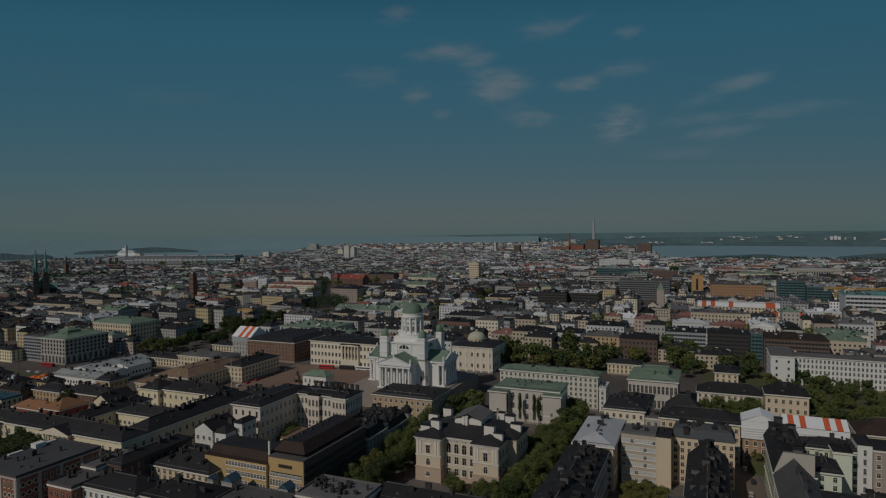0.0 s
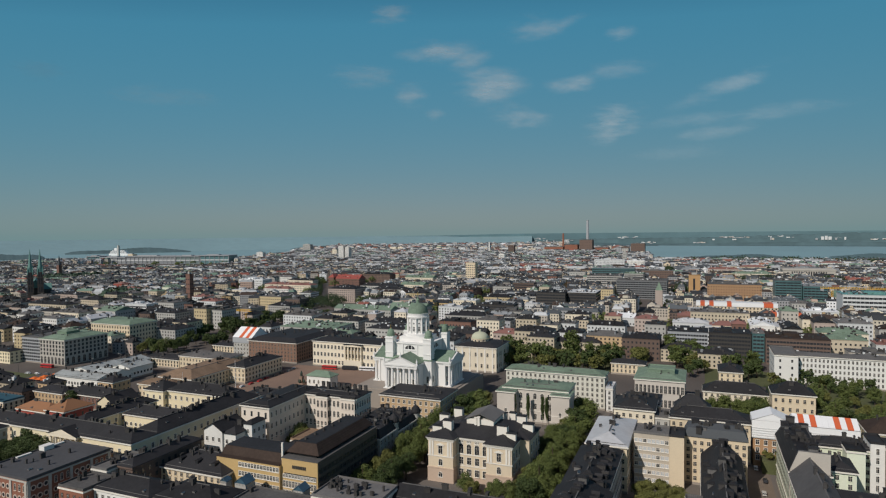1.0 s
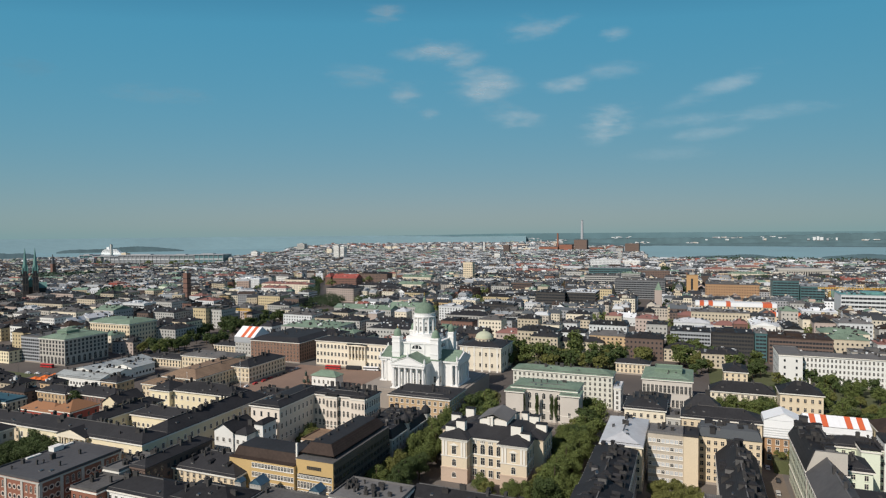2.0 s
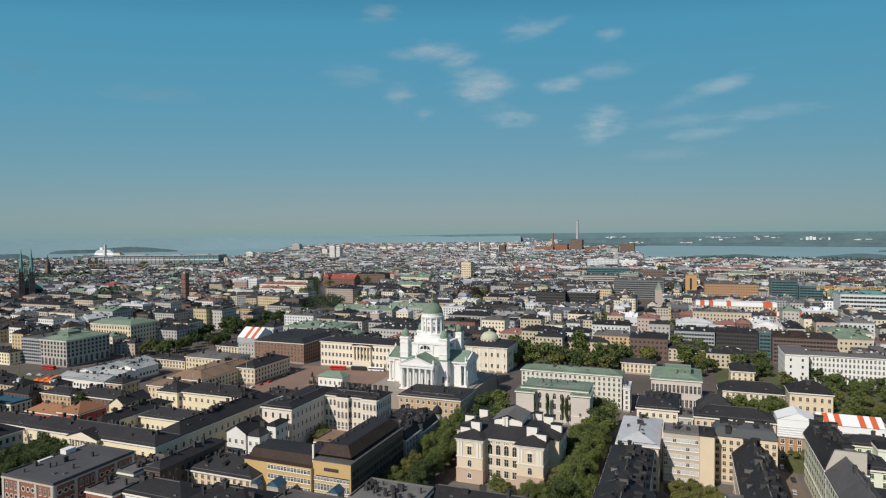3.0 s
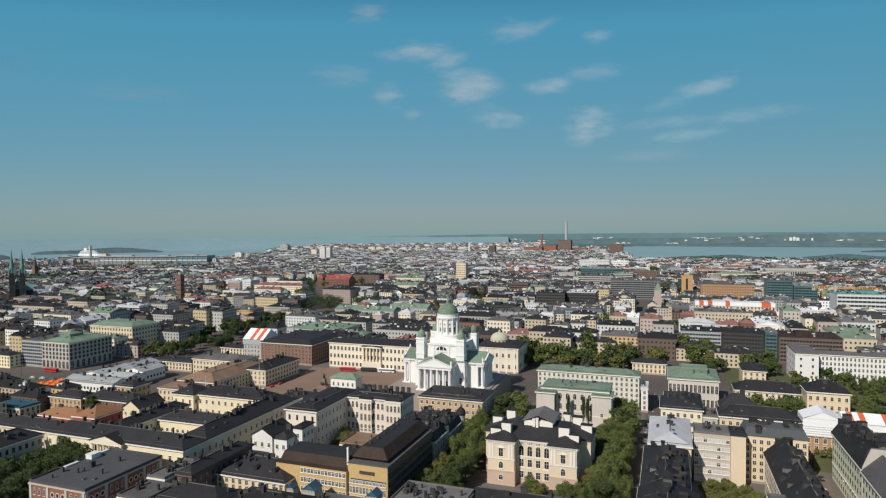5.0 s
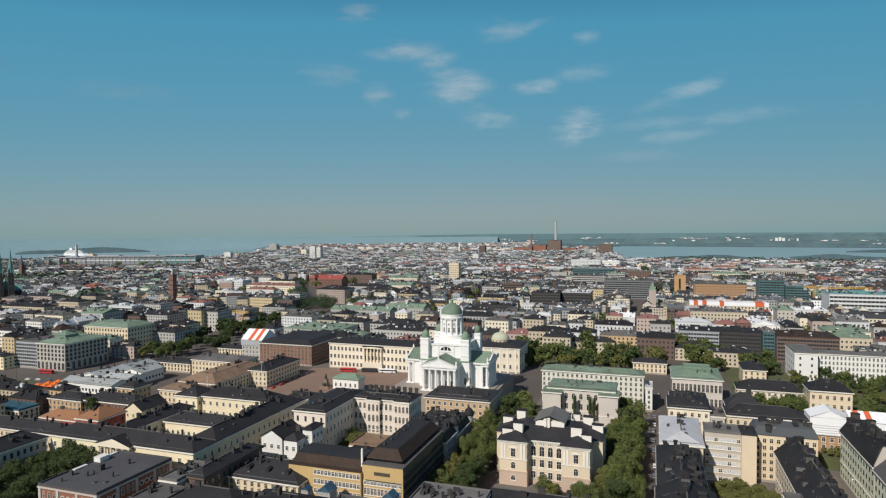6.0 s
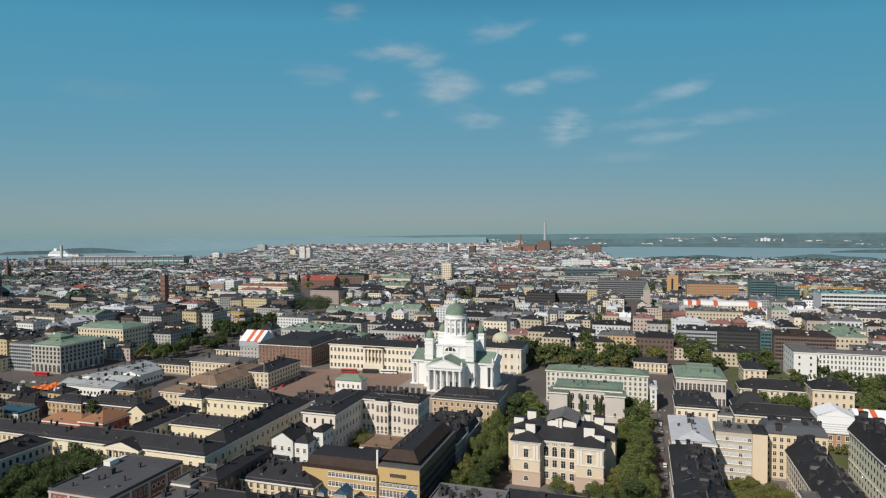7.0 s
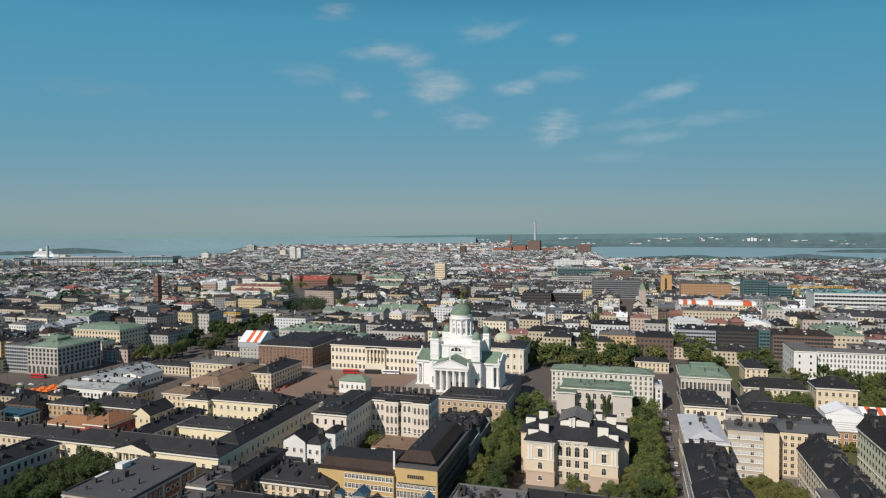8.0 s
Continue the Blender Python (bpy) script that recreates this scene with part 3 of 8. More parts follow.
    m.box(-9.5, -9.5, zd - 1, 9.5, 9.5, zd + 1.2)
    m.turned(0, 0, [(9.0, zd + 1.2), (9.0, zd + 2.6), (7.8, zd + 2.8), (6.75, zd + 3.2), (6.75, zd + 13.0), (7.5, zd + 13.1), (7.8, zd + 14.0), (7.1, zd + 14.1), (7.1, zd + 16.0), (7.4, zd + 16.4)], 32)
    drum = part("drum", m, WHITE, r)
    for k in range(12):
        t = 2 * math.pi * (k + 0.5) / 12
        c = MB()
        c.turned(0, 0, [(0.62, zd + 2.7), (0.55, zd + 3.4), (0.48, zd + 12.3), (0.65, zd + 13.1)], 10)
        part("column", c, WHITE, drum, at=(7.2 * math.cos(t), 7.2 * math.sin(t), 0))
        t = 2 * math.pi * k / 12
        part("window", window_mesh(1.2, 3.0, False, WHITE, WHITE), None, drum, at=(6.72 * math.cos(t), 6.72 * math.sin(t), zd + 4.6), turn=math.degrees(t) + 90)
        part("window", window_mesh(1.1, 1.1, True, WHITE, WHITE), None, drum, at=(6.72 * math.cos(t), 6.72 * math.sin(t), zd + 9.4), turn=math.degrees(t) + 90)
    zs = zd + 16.4
    m = MB()
    prof = [(6.85 * math.cos(math.pi / 2 * k / 9), zs + 6.5 * math.sin(math.pi / 2 * k / 9)) for k in range(9)]
    m.turned(0, 0, [(7.0, zs - 0.1), (7.0, zs + 0.3)] + [(p, z + 0.3) for p, z in prof], 32)
    part("dome", m, ROOF["green"], r)
    m = MB()
    zl = zs + 6.5
    m.turned(0, 0, [(1.5, zl), (1.5, zl + 0.4), (1.0, zl + 0.5), (1.0, zl + 1.8), (1.3, zl + 2.0), (0.6, zl + 2.9), (0.2, zl + 3.2), (0.5, zl + 3.8), (0.1, zl + 4.3)], 12)
    ln = part("lantern", m, ROOF["green"], r)
    m = MB()
    m.box(-0.13, -0.13, zl + 4.2, 0.13, 0.13, zl + 7.2)
    m.box(-0.9, -0.12, zl + 5.7, 0.9, 0.12, zl + 5.95, 0, True)
    part("cross", m, GOLD, ln)


cathedral()


# ---- palace-like house with end pavilions and roof blocks ----
def estates():
    x, y, w, d, h = 63.2, -126.6, 39.1, 35.0, 20.3
    r = root("assembly_house", x, y, 0, 0, "cream stone assembly house with arched windows and black roof", "building")
    FOOT.append((x - 2, y - 2, x + w + 2, y + d + 2))
    WM = material("cream_sandstone", (0.66, 0.55, 0.40), per_object=0.04)
    BASE = material("pink_granite_base", (0.50, 0.38, 0.29), grain=3)
    pav = ((0, 0, 12.0, d), (w - 11.6, 0, w, d))
    m = MB()
    for p in pav:
        m.box(p[0], p[1], 0, p[2], p[3], h)
    m.box(12.0, 4.6, 0, w - 11.6, d - 2, h - 0.8)
    for a, b in ((-4.4, 0.0), (w, w + 4.4)):
        m.box(a, 12.5, 0, b, 31, h - 0.6)
        m.box(a - 0.5, 12.0, h - 1.0, b + 0.5, 31.5, h - 0.55, 0, True)
    part("wall", m, WM, r)
    m = MB()
    for p in pav:
        m.box(p[0] - 0.25, -0.25, 0, p[2] + 0.25, d + 0.25, 6.2)
        m.box(p[0] - 0.4, -0.4, 6.2, p[2] + 0.4, d + 0.4, 6.7, 0, True)
    m.box(12.25, 4.3, 0, w - 11.85, 4.6, 2.2)
    part("rusticated_base", m, BASE, r, "pink granite ground storey")
    for p in pav:
        for z, t, o in ((h - 1.7, 0.5, 0.3), (h - 1.0, 0.4, 0.6), (h - 0.5, 0.45, 0.95), (11.6, 0.45, 0.25)):
            m = MB()
            m.box(p[0] - o, p[1] - o, z, p[2] + o, p[3] + o, z + t, 0, True)
            part("cornice", m, TRIM, r)
    for z, t, o in ((h - 1.6, 0.4, 0.3), (h - 1.1, 0.45, 0.6), (12.1, 0.4, 0.25), (7.0, 0.3, 0.2)):
        m = MB()
        m.box(12.4, 4.6 - o, z, w - 12.0, 4.7, z + t, 0, True)
        part("cornice", m, TRIM, r)
    for p in pav:
        for u in (1.0, 2.3, p[2] - p[0] - 2.3, p[2] - p[0] - 1.0):
            m = MB()
            m.box(p[0] + u - 0.45, -0.3, 12.1, p[0] + u + 0.45, 0.02, h - 1.6, 0, True)
            part("pilaster", m, TRIM, r)
        c = (p[0] + p[2]) / 2
        part("window", window_mesh(1.9, 3.6), None, r, at=(c, 0, 12.9))
        m = MB()
        m.face([(c - 1.9, -0.35, 17.0), (c + 1.9, -0.35, 17.0), (c, -0.35, 18.0)])
        m.box(c - 1.9, -0.4, 16.7, c + 1.9, 0.02, 17.0, 0, True)
        part("window_pediment", m, TRIM, r)
        part("window", window_mesh(1.8, 3.0, True), None, r, at=(c, 0, 7.6))
        part("window", window_mesh(1.8, 2.2, True), None, r, at=(c, -0.25, 2.6))
    for k in range(4):
        u = 14.2 + k * 3.75
        part("window", window_mesh(2.1, 4.4, True), None, r, at=(u, 4.6, 12.7))
        part("window", window_mesh(1.9, 3.2), None, r, at=(u, 4.6, 7.9))
        part("window", window_mesh(1.9, 3.0), None, r, at=(u, 4.3, 2.9))
        for q in (-0.75, 0, 0.75):
            part("window", window_mesh(0.45, 1.0), None, r, at=(u + q, 4.6, 17.6))
    for k in range(7):
        for z, hh in ((12.9, 3.6), (7.6, 3.0), (2.6, 2.2)):
            o = 4.4 if 12.5 < 3 + k * 4.4 < 31 else 0.0
            part("window", window_mesh(1.8, hh, z != 12.9), None, r, at=(w + o, 3 + k * 4.4, z), turn=90)
            part("window", window_mesh(1.8, hh, z != 12.9), None, r, at=(-o, 3 + k * 4.4, z), turn=-90)
    m = MB()
    m.hip(0, 4.8, w, d, h, 3.4, 1.0, 0, 11)
    for p in pav:
        m.hip(p[0], 0, p[2], 16, h + 0.02, 2.6, 1.05)
    for a, b in ((-4.4, 6.0), (w - 6.0, w + 4.4)):
        m.hip(a, 12.5, b, 31, h - 0.5, 2.2, 0.7)
    rf = part("roof", m, ROOF["dark"], r)
    wh = TRIM
    for bx, by, bw, bd, bh in ((4.8, 6.0, 4.2, 3.0, 5.8), (0.0, 5.2, 4.6, 2.0, 3.2), (30.4, 6.6, 4.6, 3.0, 6.0), (35.2, 5.6, 4.0, 2.0, 3.4),
                               (-3.6, 22, 4.6, 2.6, 3.4), (38.2, 21, 4.8, 2.6, 3.4), (2.0, 27, 4.2, 2.8, 5.4), (33.6, 27.5, 4.4, 2.8, 4.8), (12.2, 32, 3.0, 2.4, 4.4), (15.8, 32, 1.6, 2.0, 4.0), (28.4, 33, 3.0, 2.4, 4.2), (25.6, 33, 1.4, 1.8, 3.8)):
        m = MB()
        m.box(bx, by, h - 0.3, bx + bw, by + bd, h + bh)
        m.box(bx - 0.25, by - 0.25, h + bh, bx + bw + 0.25, by + bd + 0.25, h + bh + 0.3, 1, True)
        part("roof_block", m, [wh, ROOF["dark"]], rf, "cream rendered block with a black cap")
    m = MB()
    m.box(13.5, 14, h + 2, 26.5, 29, h + 5.6)
    part("lantern_wall", m, TRIM, rf)
    m = MB()
    m.gable(13.5, 14, 26.5, 29, h + 5.6, 2.8, "y", 0.7)
    part("lantern_roof", m, ROOF["grey"], rf, "grey glazed lantern roof")
    for cx, cy, hh in ((18.0, 13.8, 7.2), (19.6, 13.4, 7.6)):
        m = MB()
        m.box(cx - 0.55, cy - 0.55, h + 1, cx + 0.55, cy + 0.55, h + hh - 1.0)
        m.box(cx - 0.7, cy - 0.7, h + hh - 1.0, cx + 0.7, cy + 0.7, h + hh - 0.6, 0, True)
        part("chimney", m, TRIM, rf)


estates()


# ---- office block with ochre front and dark mansard ----
def office():
    x, y = 19.2, -174.5
    r = root("office_block", x, y, 0, 0, "ochre-fronted office block with dark brown sloping upper storey", "office building")
    FOOT.append((x - 24, y - 4, x + 20, y + 50))
    w, d, h = 17.3, 48.5, 21.0
    OC = material("ochre_cladding", (0.52, 0.36, 0.16), 0.6)
    m = MB()
    m.box(0, 0, 0, w, d, h)
    part("wall", m, OC, r)
    m = MB()
    m.box(w, 0.5, 0.4, w + 0.12, d - 0.3, h - 0.1, 0, True)
    for k in range(6):
        m.box(w + 0.12, 0.5, 1.6 + k * 3.4, w + 0.3, d - 0.3, 2.5 + k * 3.4, 0, True)
    part("side_cladding", m, material("dark_bronze_cladding", (0.085, 0.075, 0.065), 0.5), r)
    for k in range(5):
        for j in range(16):
            part("window", window_mesh(2.2, 1.5, sash=WALL["dark"], surround=WALL["dark"]), None, r, at=(w + 0.13, 2 + j * 2.95, 2.8 + k * 3.4), turn=90)
    m = MB()
    m.box(1.2, -0.08, 13.0, w - 0.6, 0.02, 15.2, 0, True)
    part("loggia", m, GLASS, r, "dark recessed window strip under the sign")
    for z, hh in ((13.4, 1.2), (9.4, 2.6), (5.6, 2.6), (1.6, 2.6)):
        for j in range(11):
            part("window", window_mesh(0.95, hh, sash=TRIM, surround=TRIM), None, r, at=(1.2 + j * 1.48, -0.08, z))
    m = MB()
    for j in range(8):
        m.box(5.2 + j * 0.85, -0.22, 17.3, 5.8 + j * 0.85, 0.02, 18.6, 0, True)
    part("sign", m, WALL["dark"], r, "dark sign of unreadable letters as bars")
    m = MB()
    m.box(-0.15, -0.15, h, w + 0.15, d + 0.15, h + 0.3)
    m.box(3.0, 4.2, h + 0.3, w - 3.2, d - 1.5, h + 1.6, 1)
    part("terrace_roof", m, [ROOF["grey"], GLASS], r)
    m = MB()
    x0, y0, x1, y1, z = 0.2, 3.0, w - 1.4, d - 0.8, h + 1.6
    m.box(x0, y0, z - 0.2, x1, y1, z, 0, True)
    m.hip(x0, y0, x1, y1, z, 3.6, 0.0, 0, 3.0)
    up = part("mansard_roof", m, ROOF["brown"], r, "dark brown sheet-metal mansard")
    m = MB()
    m.box(3.4, 6.2, z + 3.6, w - 4.6, d - 4, z + 3.75)
    part("roof_deck", m, ROOF["dark"], up)
    for k in range(5):
        part("vent", chimney_mesh(0.9, 0.7, 0.7), None, up, at=(rng.uniform(4.0, 6.5), 9 + k * 6.4, z + 3.7))
    # lower wing
    m = MB()
    m.box(-32.5, -1.5, 0, 0, 16, 18)
    part("wing_wall", m, OC, r)
    m = MB()
    m.box(-32.6, -1.6, 18, 0, 16, 18.3)
    m.hip(-32.3, 1.2, -0.2, 15.5, 18.3, 3.4, 0, 0, 1.3)
    m.box(-30.8, 2.7, 21.7, -1.7, 14, 21.9, 1)
    part("wing_roof", m, [ROOF["brown"], ROOF["dark"]], r)
    for z, hh in ((15.4, 1.7), (11.6, 1.8), (7.8, 1.8), (4.0, 1.8)):
        for j in range(13):
            part("window", window_mesh(1.15, hh, sash=TRIM, surround=TRIM), None, r, at=(-20.2 + j * 1.6, -1.5, z))
    m = MB()
    m.box(-1.3, 1.6, 18, -0.6, 2.3, 26.5)
    part("flue", m, TRIM, r, "tall pale flue")


office()

# ---- school of cream brick ----
SCH = dict(wallmat=material("pinkish_white_brick", (0.68, 0.60, 0.51), grain=4), surround=TRIM, wall="pale", roof="dark", kind="hip", rise=1.5, floors=4, run=5.0)
house(-41.1, -128.1, 17.6, 44, 24.9, label="pale plaster school wing with black hipped roof", category="school", name="school_wing", sides="E", bay=3.6, win=(1.2, 2.6), chim=5, **SCH)
house(-23.4, -97.8, 32.4, 15.5, 24.9, label="cream school building with paired arched windows", category="school", name="school_building", sides="SE", bay=2.4, win=(1.25, 3.2), arched=(0, 1, 2, 3), chim=9, **SCH)
for k in range(9):
    r = root("chimney_stack", -20 + 3.4 * k, -84.5, 24.9, 0, "tall dark chimney stack on the school roof", "chimney", "school chimneys")
    part("shaft", chimney_mesh(1.7, 1.0, 3.2), None, r)
house(-14.6, -100.0, 7.0, 2.1, 24.6, wallmat=SCH["wallmat"], arched=(0, 1, 2, 3), roof="dark", kind="flat", floors=4, bay=2.2, win=(1.2, 3.6), sides="S", chim=0, label="projecting stair bay of the cream school", name="stair_bay", category="school")
house(0.4, -99.3, 8.4, 1.4, 24.6, wallmat=SCH["wallmat"], arched=(0, 1, 2, 3), roof="dark", kind="flat", floors=4, bay=2.0, win=(1.1, 3.2), sides="S", chim=0, label="projecting end bay of the cream school", name="end_bay", category="school")
house(-9.9, -129, 18, 16, 10.6, wall="ochre", roof="tan", kind="flat", floors=2, bay=2.0, win=(1.4, 1.6), sides="S", chim=0, label="low annexe with flat tan roof", category="annexe", name="annexe")
house(-44, -151, 11, 16, 18.5, wall="white", roof="dark", kind="gable", rise=3.6, floors=3, sides="SE", chim=2, label="white gabled town house with dark roof", name="gabled_house", cornice=False)
house(-32.8, -150, 7, 12, 17.8, wall="white", roof="dark", kind="hip", rise=2.4, floors=3, sides="SE", chim=1, label="white corner bay house", name="bay_house", cornice=False)
house(-27, -143, 5, 10, 21, wall="white", roof="dark", kind="hip", rise=1.5, floors=4, sides="SE", chim=0, label="narrow white stair house", name="stair_house", cornice=False)

# ---- yellow empire-style blocks ----
house(-136, -182.5, 80.5, 14, 20.3, wall="yellow", surround=TRIM, kind="hip", rise=3.9, floors=3, bay=4.6, win=(1.3, 2.4), chim=12, sides="SE", label="long yellow empire-style building with black roof", name="empire_building")
house(-70, -168.2, 14.4, 72, 20.3, wall="yellow", surround=TRIM, kind="hip", rise=3.9, floors=3, bay=4.2, win=(1.3, 2.2), chim=16, sides="E", label="yellow side wing with black roof and pilasters", name="empire_wing")


r = root("side_facade", -55.55, -118, 0, 0, "pale facade with giant pilasters on a yellow side wing", "facade")
m = MB()
m.box(-0.1, -1.0, 18.2, 0.55, 27, 19.2, 0, True)
part("entablature", m, TRIM, r)
m = MB()
m.box(-0.1, -1.0, 0, 0.5, 27, 7.6)
part("base", m, WALL["pale"], r)
for k in range(7):
    m = MB()
    m.box(-0.1, k * 4.2, 7.6, 0.42, k * 4.2 + 1.1, 18.2)
    part("pilaster", m, TRIM, r)


def temple_front(parent_name, x, y, w, z0, z1, n, proud=2.2, wall=TRIM, label="", rise=3.6):
    """Columns with entablature and pediment before a facade; its back on y."""
    r = root(parent_name, x, y, 0, 0, label, "portico")
    m = MB()
    m.box(-w / 2, -proud, z1, w / 2, 0, z1 + 1.4, 0, True)
    m.face([(-w / 2 - 0.3, -proud - 0.1, z1 + 1.4), (w / 2 + 0.3, -proud - 0.1, z1 + 1.4), (0, -proud - 0.1, z1 + 1.4 + rise)])
    part("entablature", m, wall, r)
    m = MB()
    m.gable(-w / 2, -proud, w / 2, 5, z1 + 1.5, rise, "y", 0.5)
    part("pediment_roof", m, ROOF["dark"], r)
    m = MB()
    m.box(-w / 2, -proud - 0.4, 0, w / 2, 0, z0)
    part("podium", m, wall, r)
    for k in range(n):
        c = MB()
        c.turned(-w / 2 + 1 + k * (w - 2) / (n - 1), -proud + 0.9, [(0.85, z0), (0.85, z0 + 0.4), (0.66, z0 + 0.6), (0.55, z1 - 0.7), (0.8, z1 - 0.3), (0.8, z1)], 12)
        part("column", c, wall, r)
    return r


temple_front("portico", -97, -182.6, 19, 8.5, 18.6, 6, rise=3.0, wall=WALL["pale"], label="pale columned portico with pediment")
house(-110, -140, 40, 13, 16.4, wall="yellow", surround=TRIM, kind="hip", rise=3.6, floors=2, bay=3.1, win=(1.5, 1.9), arched=(1,), chim=5, label="yellow courtyard building with arched attic windows", name="courtyard_building")
house(-135, -104.5, 15, 16, 19, wall="yellow", surround=TRIM, kind="hip", rise=4.0, floors=3, bay=4, win=(1.3, 2.2), chim=3, label="projecting yellow wing with black hipped roof", name="yellow_wing")
house(-119.8, -101.5, 44.5, 15, 19, wall="yellow", surround=TRIM, kind="hip", rise=4.2, floors=3, bay=4.4, win=(1.3, 2.2), chim=9, label="yellow empire-style house with half-round gable window", name="yellow_house")
house(-75, -90, 30, 20, 17, wall="yellow", kind="hip", rise=3, floors=3, chim=9, label="yellow corner house with black roof", name="corner_house")
house(-163.5, -114, 12.5, 19, 10.5, wall="yellow", kind="gable", rise=4.6, floors=2, sides="SE", bay=3.4, win=(1.1, 1.6), chim=2, label="yellow gabled yard house", name="yard_house", cornice=False)
house(-122.5, -162, 10, 46, 17.2, wall="yellow", surround=TRIM, kind="hip", rise=2.8, floors=3, sides="SE", bay=4.0, win=(1.2, 2.0), chim=9, label="narrow yellow court wing with black roof", name="court_wing")
house(-160, -149, 15.3, 17.5, 16, wall="red", roof="orange", kind="hip", rise=4.4, floors=3, bay=3.6, win=(1.2, 2.0), chim=2, label="red rendered building with orange tiled roof", name="red_building", arched=(0, 1, 2))
house(-188, -147, 27, 12, 13.5, wall="red", roof="orange", kind="hip", rise=3.4, floors=3, chim=2, label="low red wing with orange roof", name="red_wing")
house(-210, -175, 70, 12, 17, wall="cream", kind="hip", rise=3.4, floors=4, chim=10, sides="S", label="cream row with black roof", name="town_row")
house(-150, -232, 13, 48, 19.5, wall="grey", kind="hip", rise=4.0, floors=4, bay=3.0, win=(1.3, 2.2), sides="E", chim=4, label="grey town house with pilasters and dormers", name="town_house", dorm=9)
house(-205, -215, 52, 14, 18, wall="cream", kind="hip", rise=3.6, floors=4, chim=8, sides="S", label="cream town house with black roof", name="town_house")

# ---- blocks round the near streets ----
def oculus_mesh(r0):
    """A round window in a pale ring, facing -y."""
    m = MB()
    ring = [[(r * math.cos(2 * math.pi * k / 16), y, r * math.sin(2 * math.pi * k / 16)) for k in range(16)] for r, y in ((r0 + 0.4, 0.02), (r0 + 0.4, -0.16), (r0, -0.16), (r0, -0.03))]
    for a, b in zip(ring, ring[1:]):
        for k in range(16):
            m.face([a[k], a[(k + 1) % 16], b[(k + 1) % 16], b[k]], 0)
    m.face(ring[3], 1)
    return m.mesh("round_window", [WALL["pink"], GLASS])


def brick_hall():
    w, d, h = 28.5, 36.5, 18.0
    r = house(-91.5, -223.5, w, d, h, wall="brick", roof="grey", kind="flat", floors=0, sides="SE", chim=4, label="red brick hall with round windows and flat felt roof", name="brick_hall", cornice=WALL["stone"],
              roofmat=material("dark_roofing_felt", (0.070, 0.070, 0.074), 0.9, vary=0.25, grain=0.6))
    eye = oculus_mesh(0.75)
    for side, length, bays in (("S", w, 3), ("E", d, 4)):
        for k in range(bays + 1):
            u = min(max(k * length / bays, 0.6), length - 0.6)
            x, y = on_face(side, 0, 0, w, d, u)
            m = MB()
            m.box(-0.6, -0.3, 0, 0.6, 0.02, h - 0.9)
            part("pilaster", m, WALL["stone"], r, at=(x, y, 0), turn=TURN[side])
        for k in range(bays):
            for j in range(3):
                u = (k + (j + 0.8) / 3.6) * length / bays + 0.4
                x, y = on_face(side, 0, 0, w, d, u)
                if (k + (side == "E")) % 2:
                    part("round_window", eye, None, r, at=(x, y, 14.4), turn=TURN[side])
                else:
                    part("window", window_mesh(1.0, 2.6, True, surround=WALL["pink"]), None, r, at=(x, y, 13.4), turn=TURN[side])
                part("round_window", eye, None, r, at=(x, y, 10.6), turn=TURN[side])
                part("window", window_mesh(1.7, 3.4, True, surround=WALL["pink"]), None, r, at=(x, y, 5.2), turn=TURN[side])
    for bx, by, bw, bd, bh in ((0.4, 24, 3.4, 4.6, 2.2), (0.3, 14, 1.2, 6, 0.7), (0.3, 30, 1.2, 5, 0.8)):
        m = MB()
        m.box(bx, by, h + 0.3, bx + bw, by + bd, h + bh)
        m.box(bx - 0.1, by - 0.1, h + bh, bx + bw + 0.1, by + bd + 0.1, h + bh + 0.15, 0, True)
        part("roof_block", m, WALL["white"], r)


brick_hall()
house(-55, -216.4, 13.6, 14, 14.5, wall="brick", roof="grey", kind="flat", floors=3, bay=3.2, chim=3, label="low brick building with grey roof terrace", name="brick_annexe")
house(-55, -202, 8.4, 19, 16.5, wall="grey", roof="grey", kind="flat", floors=4, bay=2.2, chim=8, label="pale top storey with grey roof terrace", name="roof_house")
house(-41.2, -212, 28.6, 15, 14.5, wall="white", roof="dark", kind="hip", rise=3.4, floors=3, bay=3.0, chim=3, label="white town house with smooth black roof", name="white_house")
house(-12.4, -210, 28, 17, 14.5, wall="grey", roof="dark", kind="hip", rise=3.6, floors=3, chim=5, label="grey house with long black roof", name="grey_house")
house(-38, -182.5, 33, 22, 13, wall="cream", roof="dark", kind="hip", rise=4.5, dorm=3, floors=4, chim=8, sides="SE", label="cream court house with tall black roof", name="court_house")
house(-46.4, -196.8, 8.2, 38, 17.2, wall="brown", cornice=WALL["brown"], roof="dark", kind="hip", rise=2.2, floors=4, chim=6, sides="S", label="cream side house with black roof", name="side_house")
house(-6, -157, 24, 26, 11.5, wall="cream", roof="dark", kind="hip", rise=3.2, floors=4, chim=3, label="cream court house with black roof", name="court_house")
house(44.5, -190, 26, 18, 15.5, wall="grey", roof="grey", kind="flat", floors=4, chim=16, label="grey block with crowded chimneys on its flat roof", name="grey_block")
house(71, -176, 44, 13, 13.2, wall="grey", roof="dark", kind="gable", rise=3.2, floors=3, chim=6, label="dark-roofed row facing the trees", name="row_house")
house(17, -206, 26, 18, 13.5, wall="cream", roof="grey", kind="flat", floors=3, chim=4, label="low court building with grey roof and glass lanterns", name="court_building")
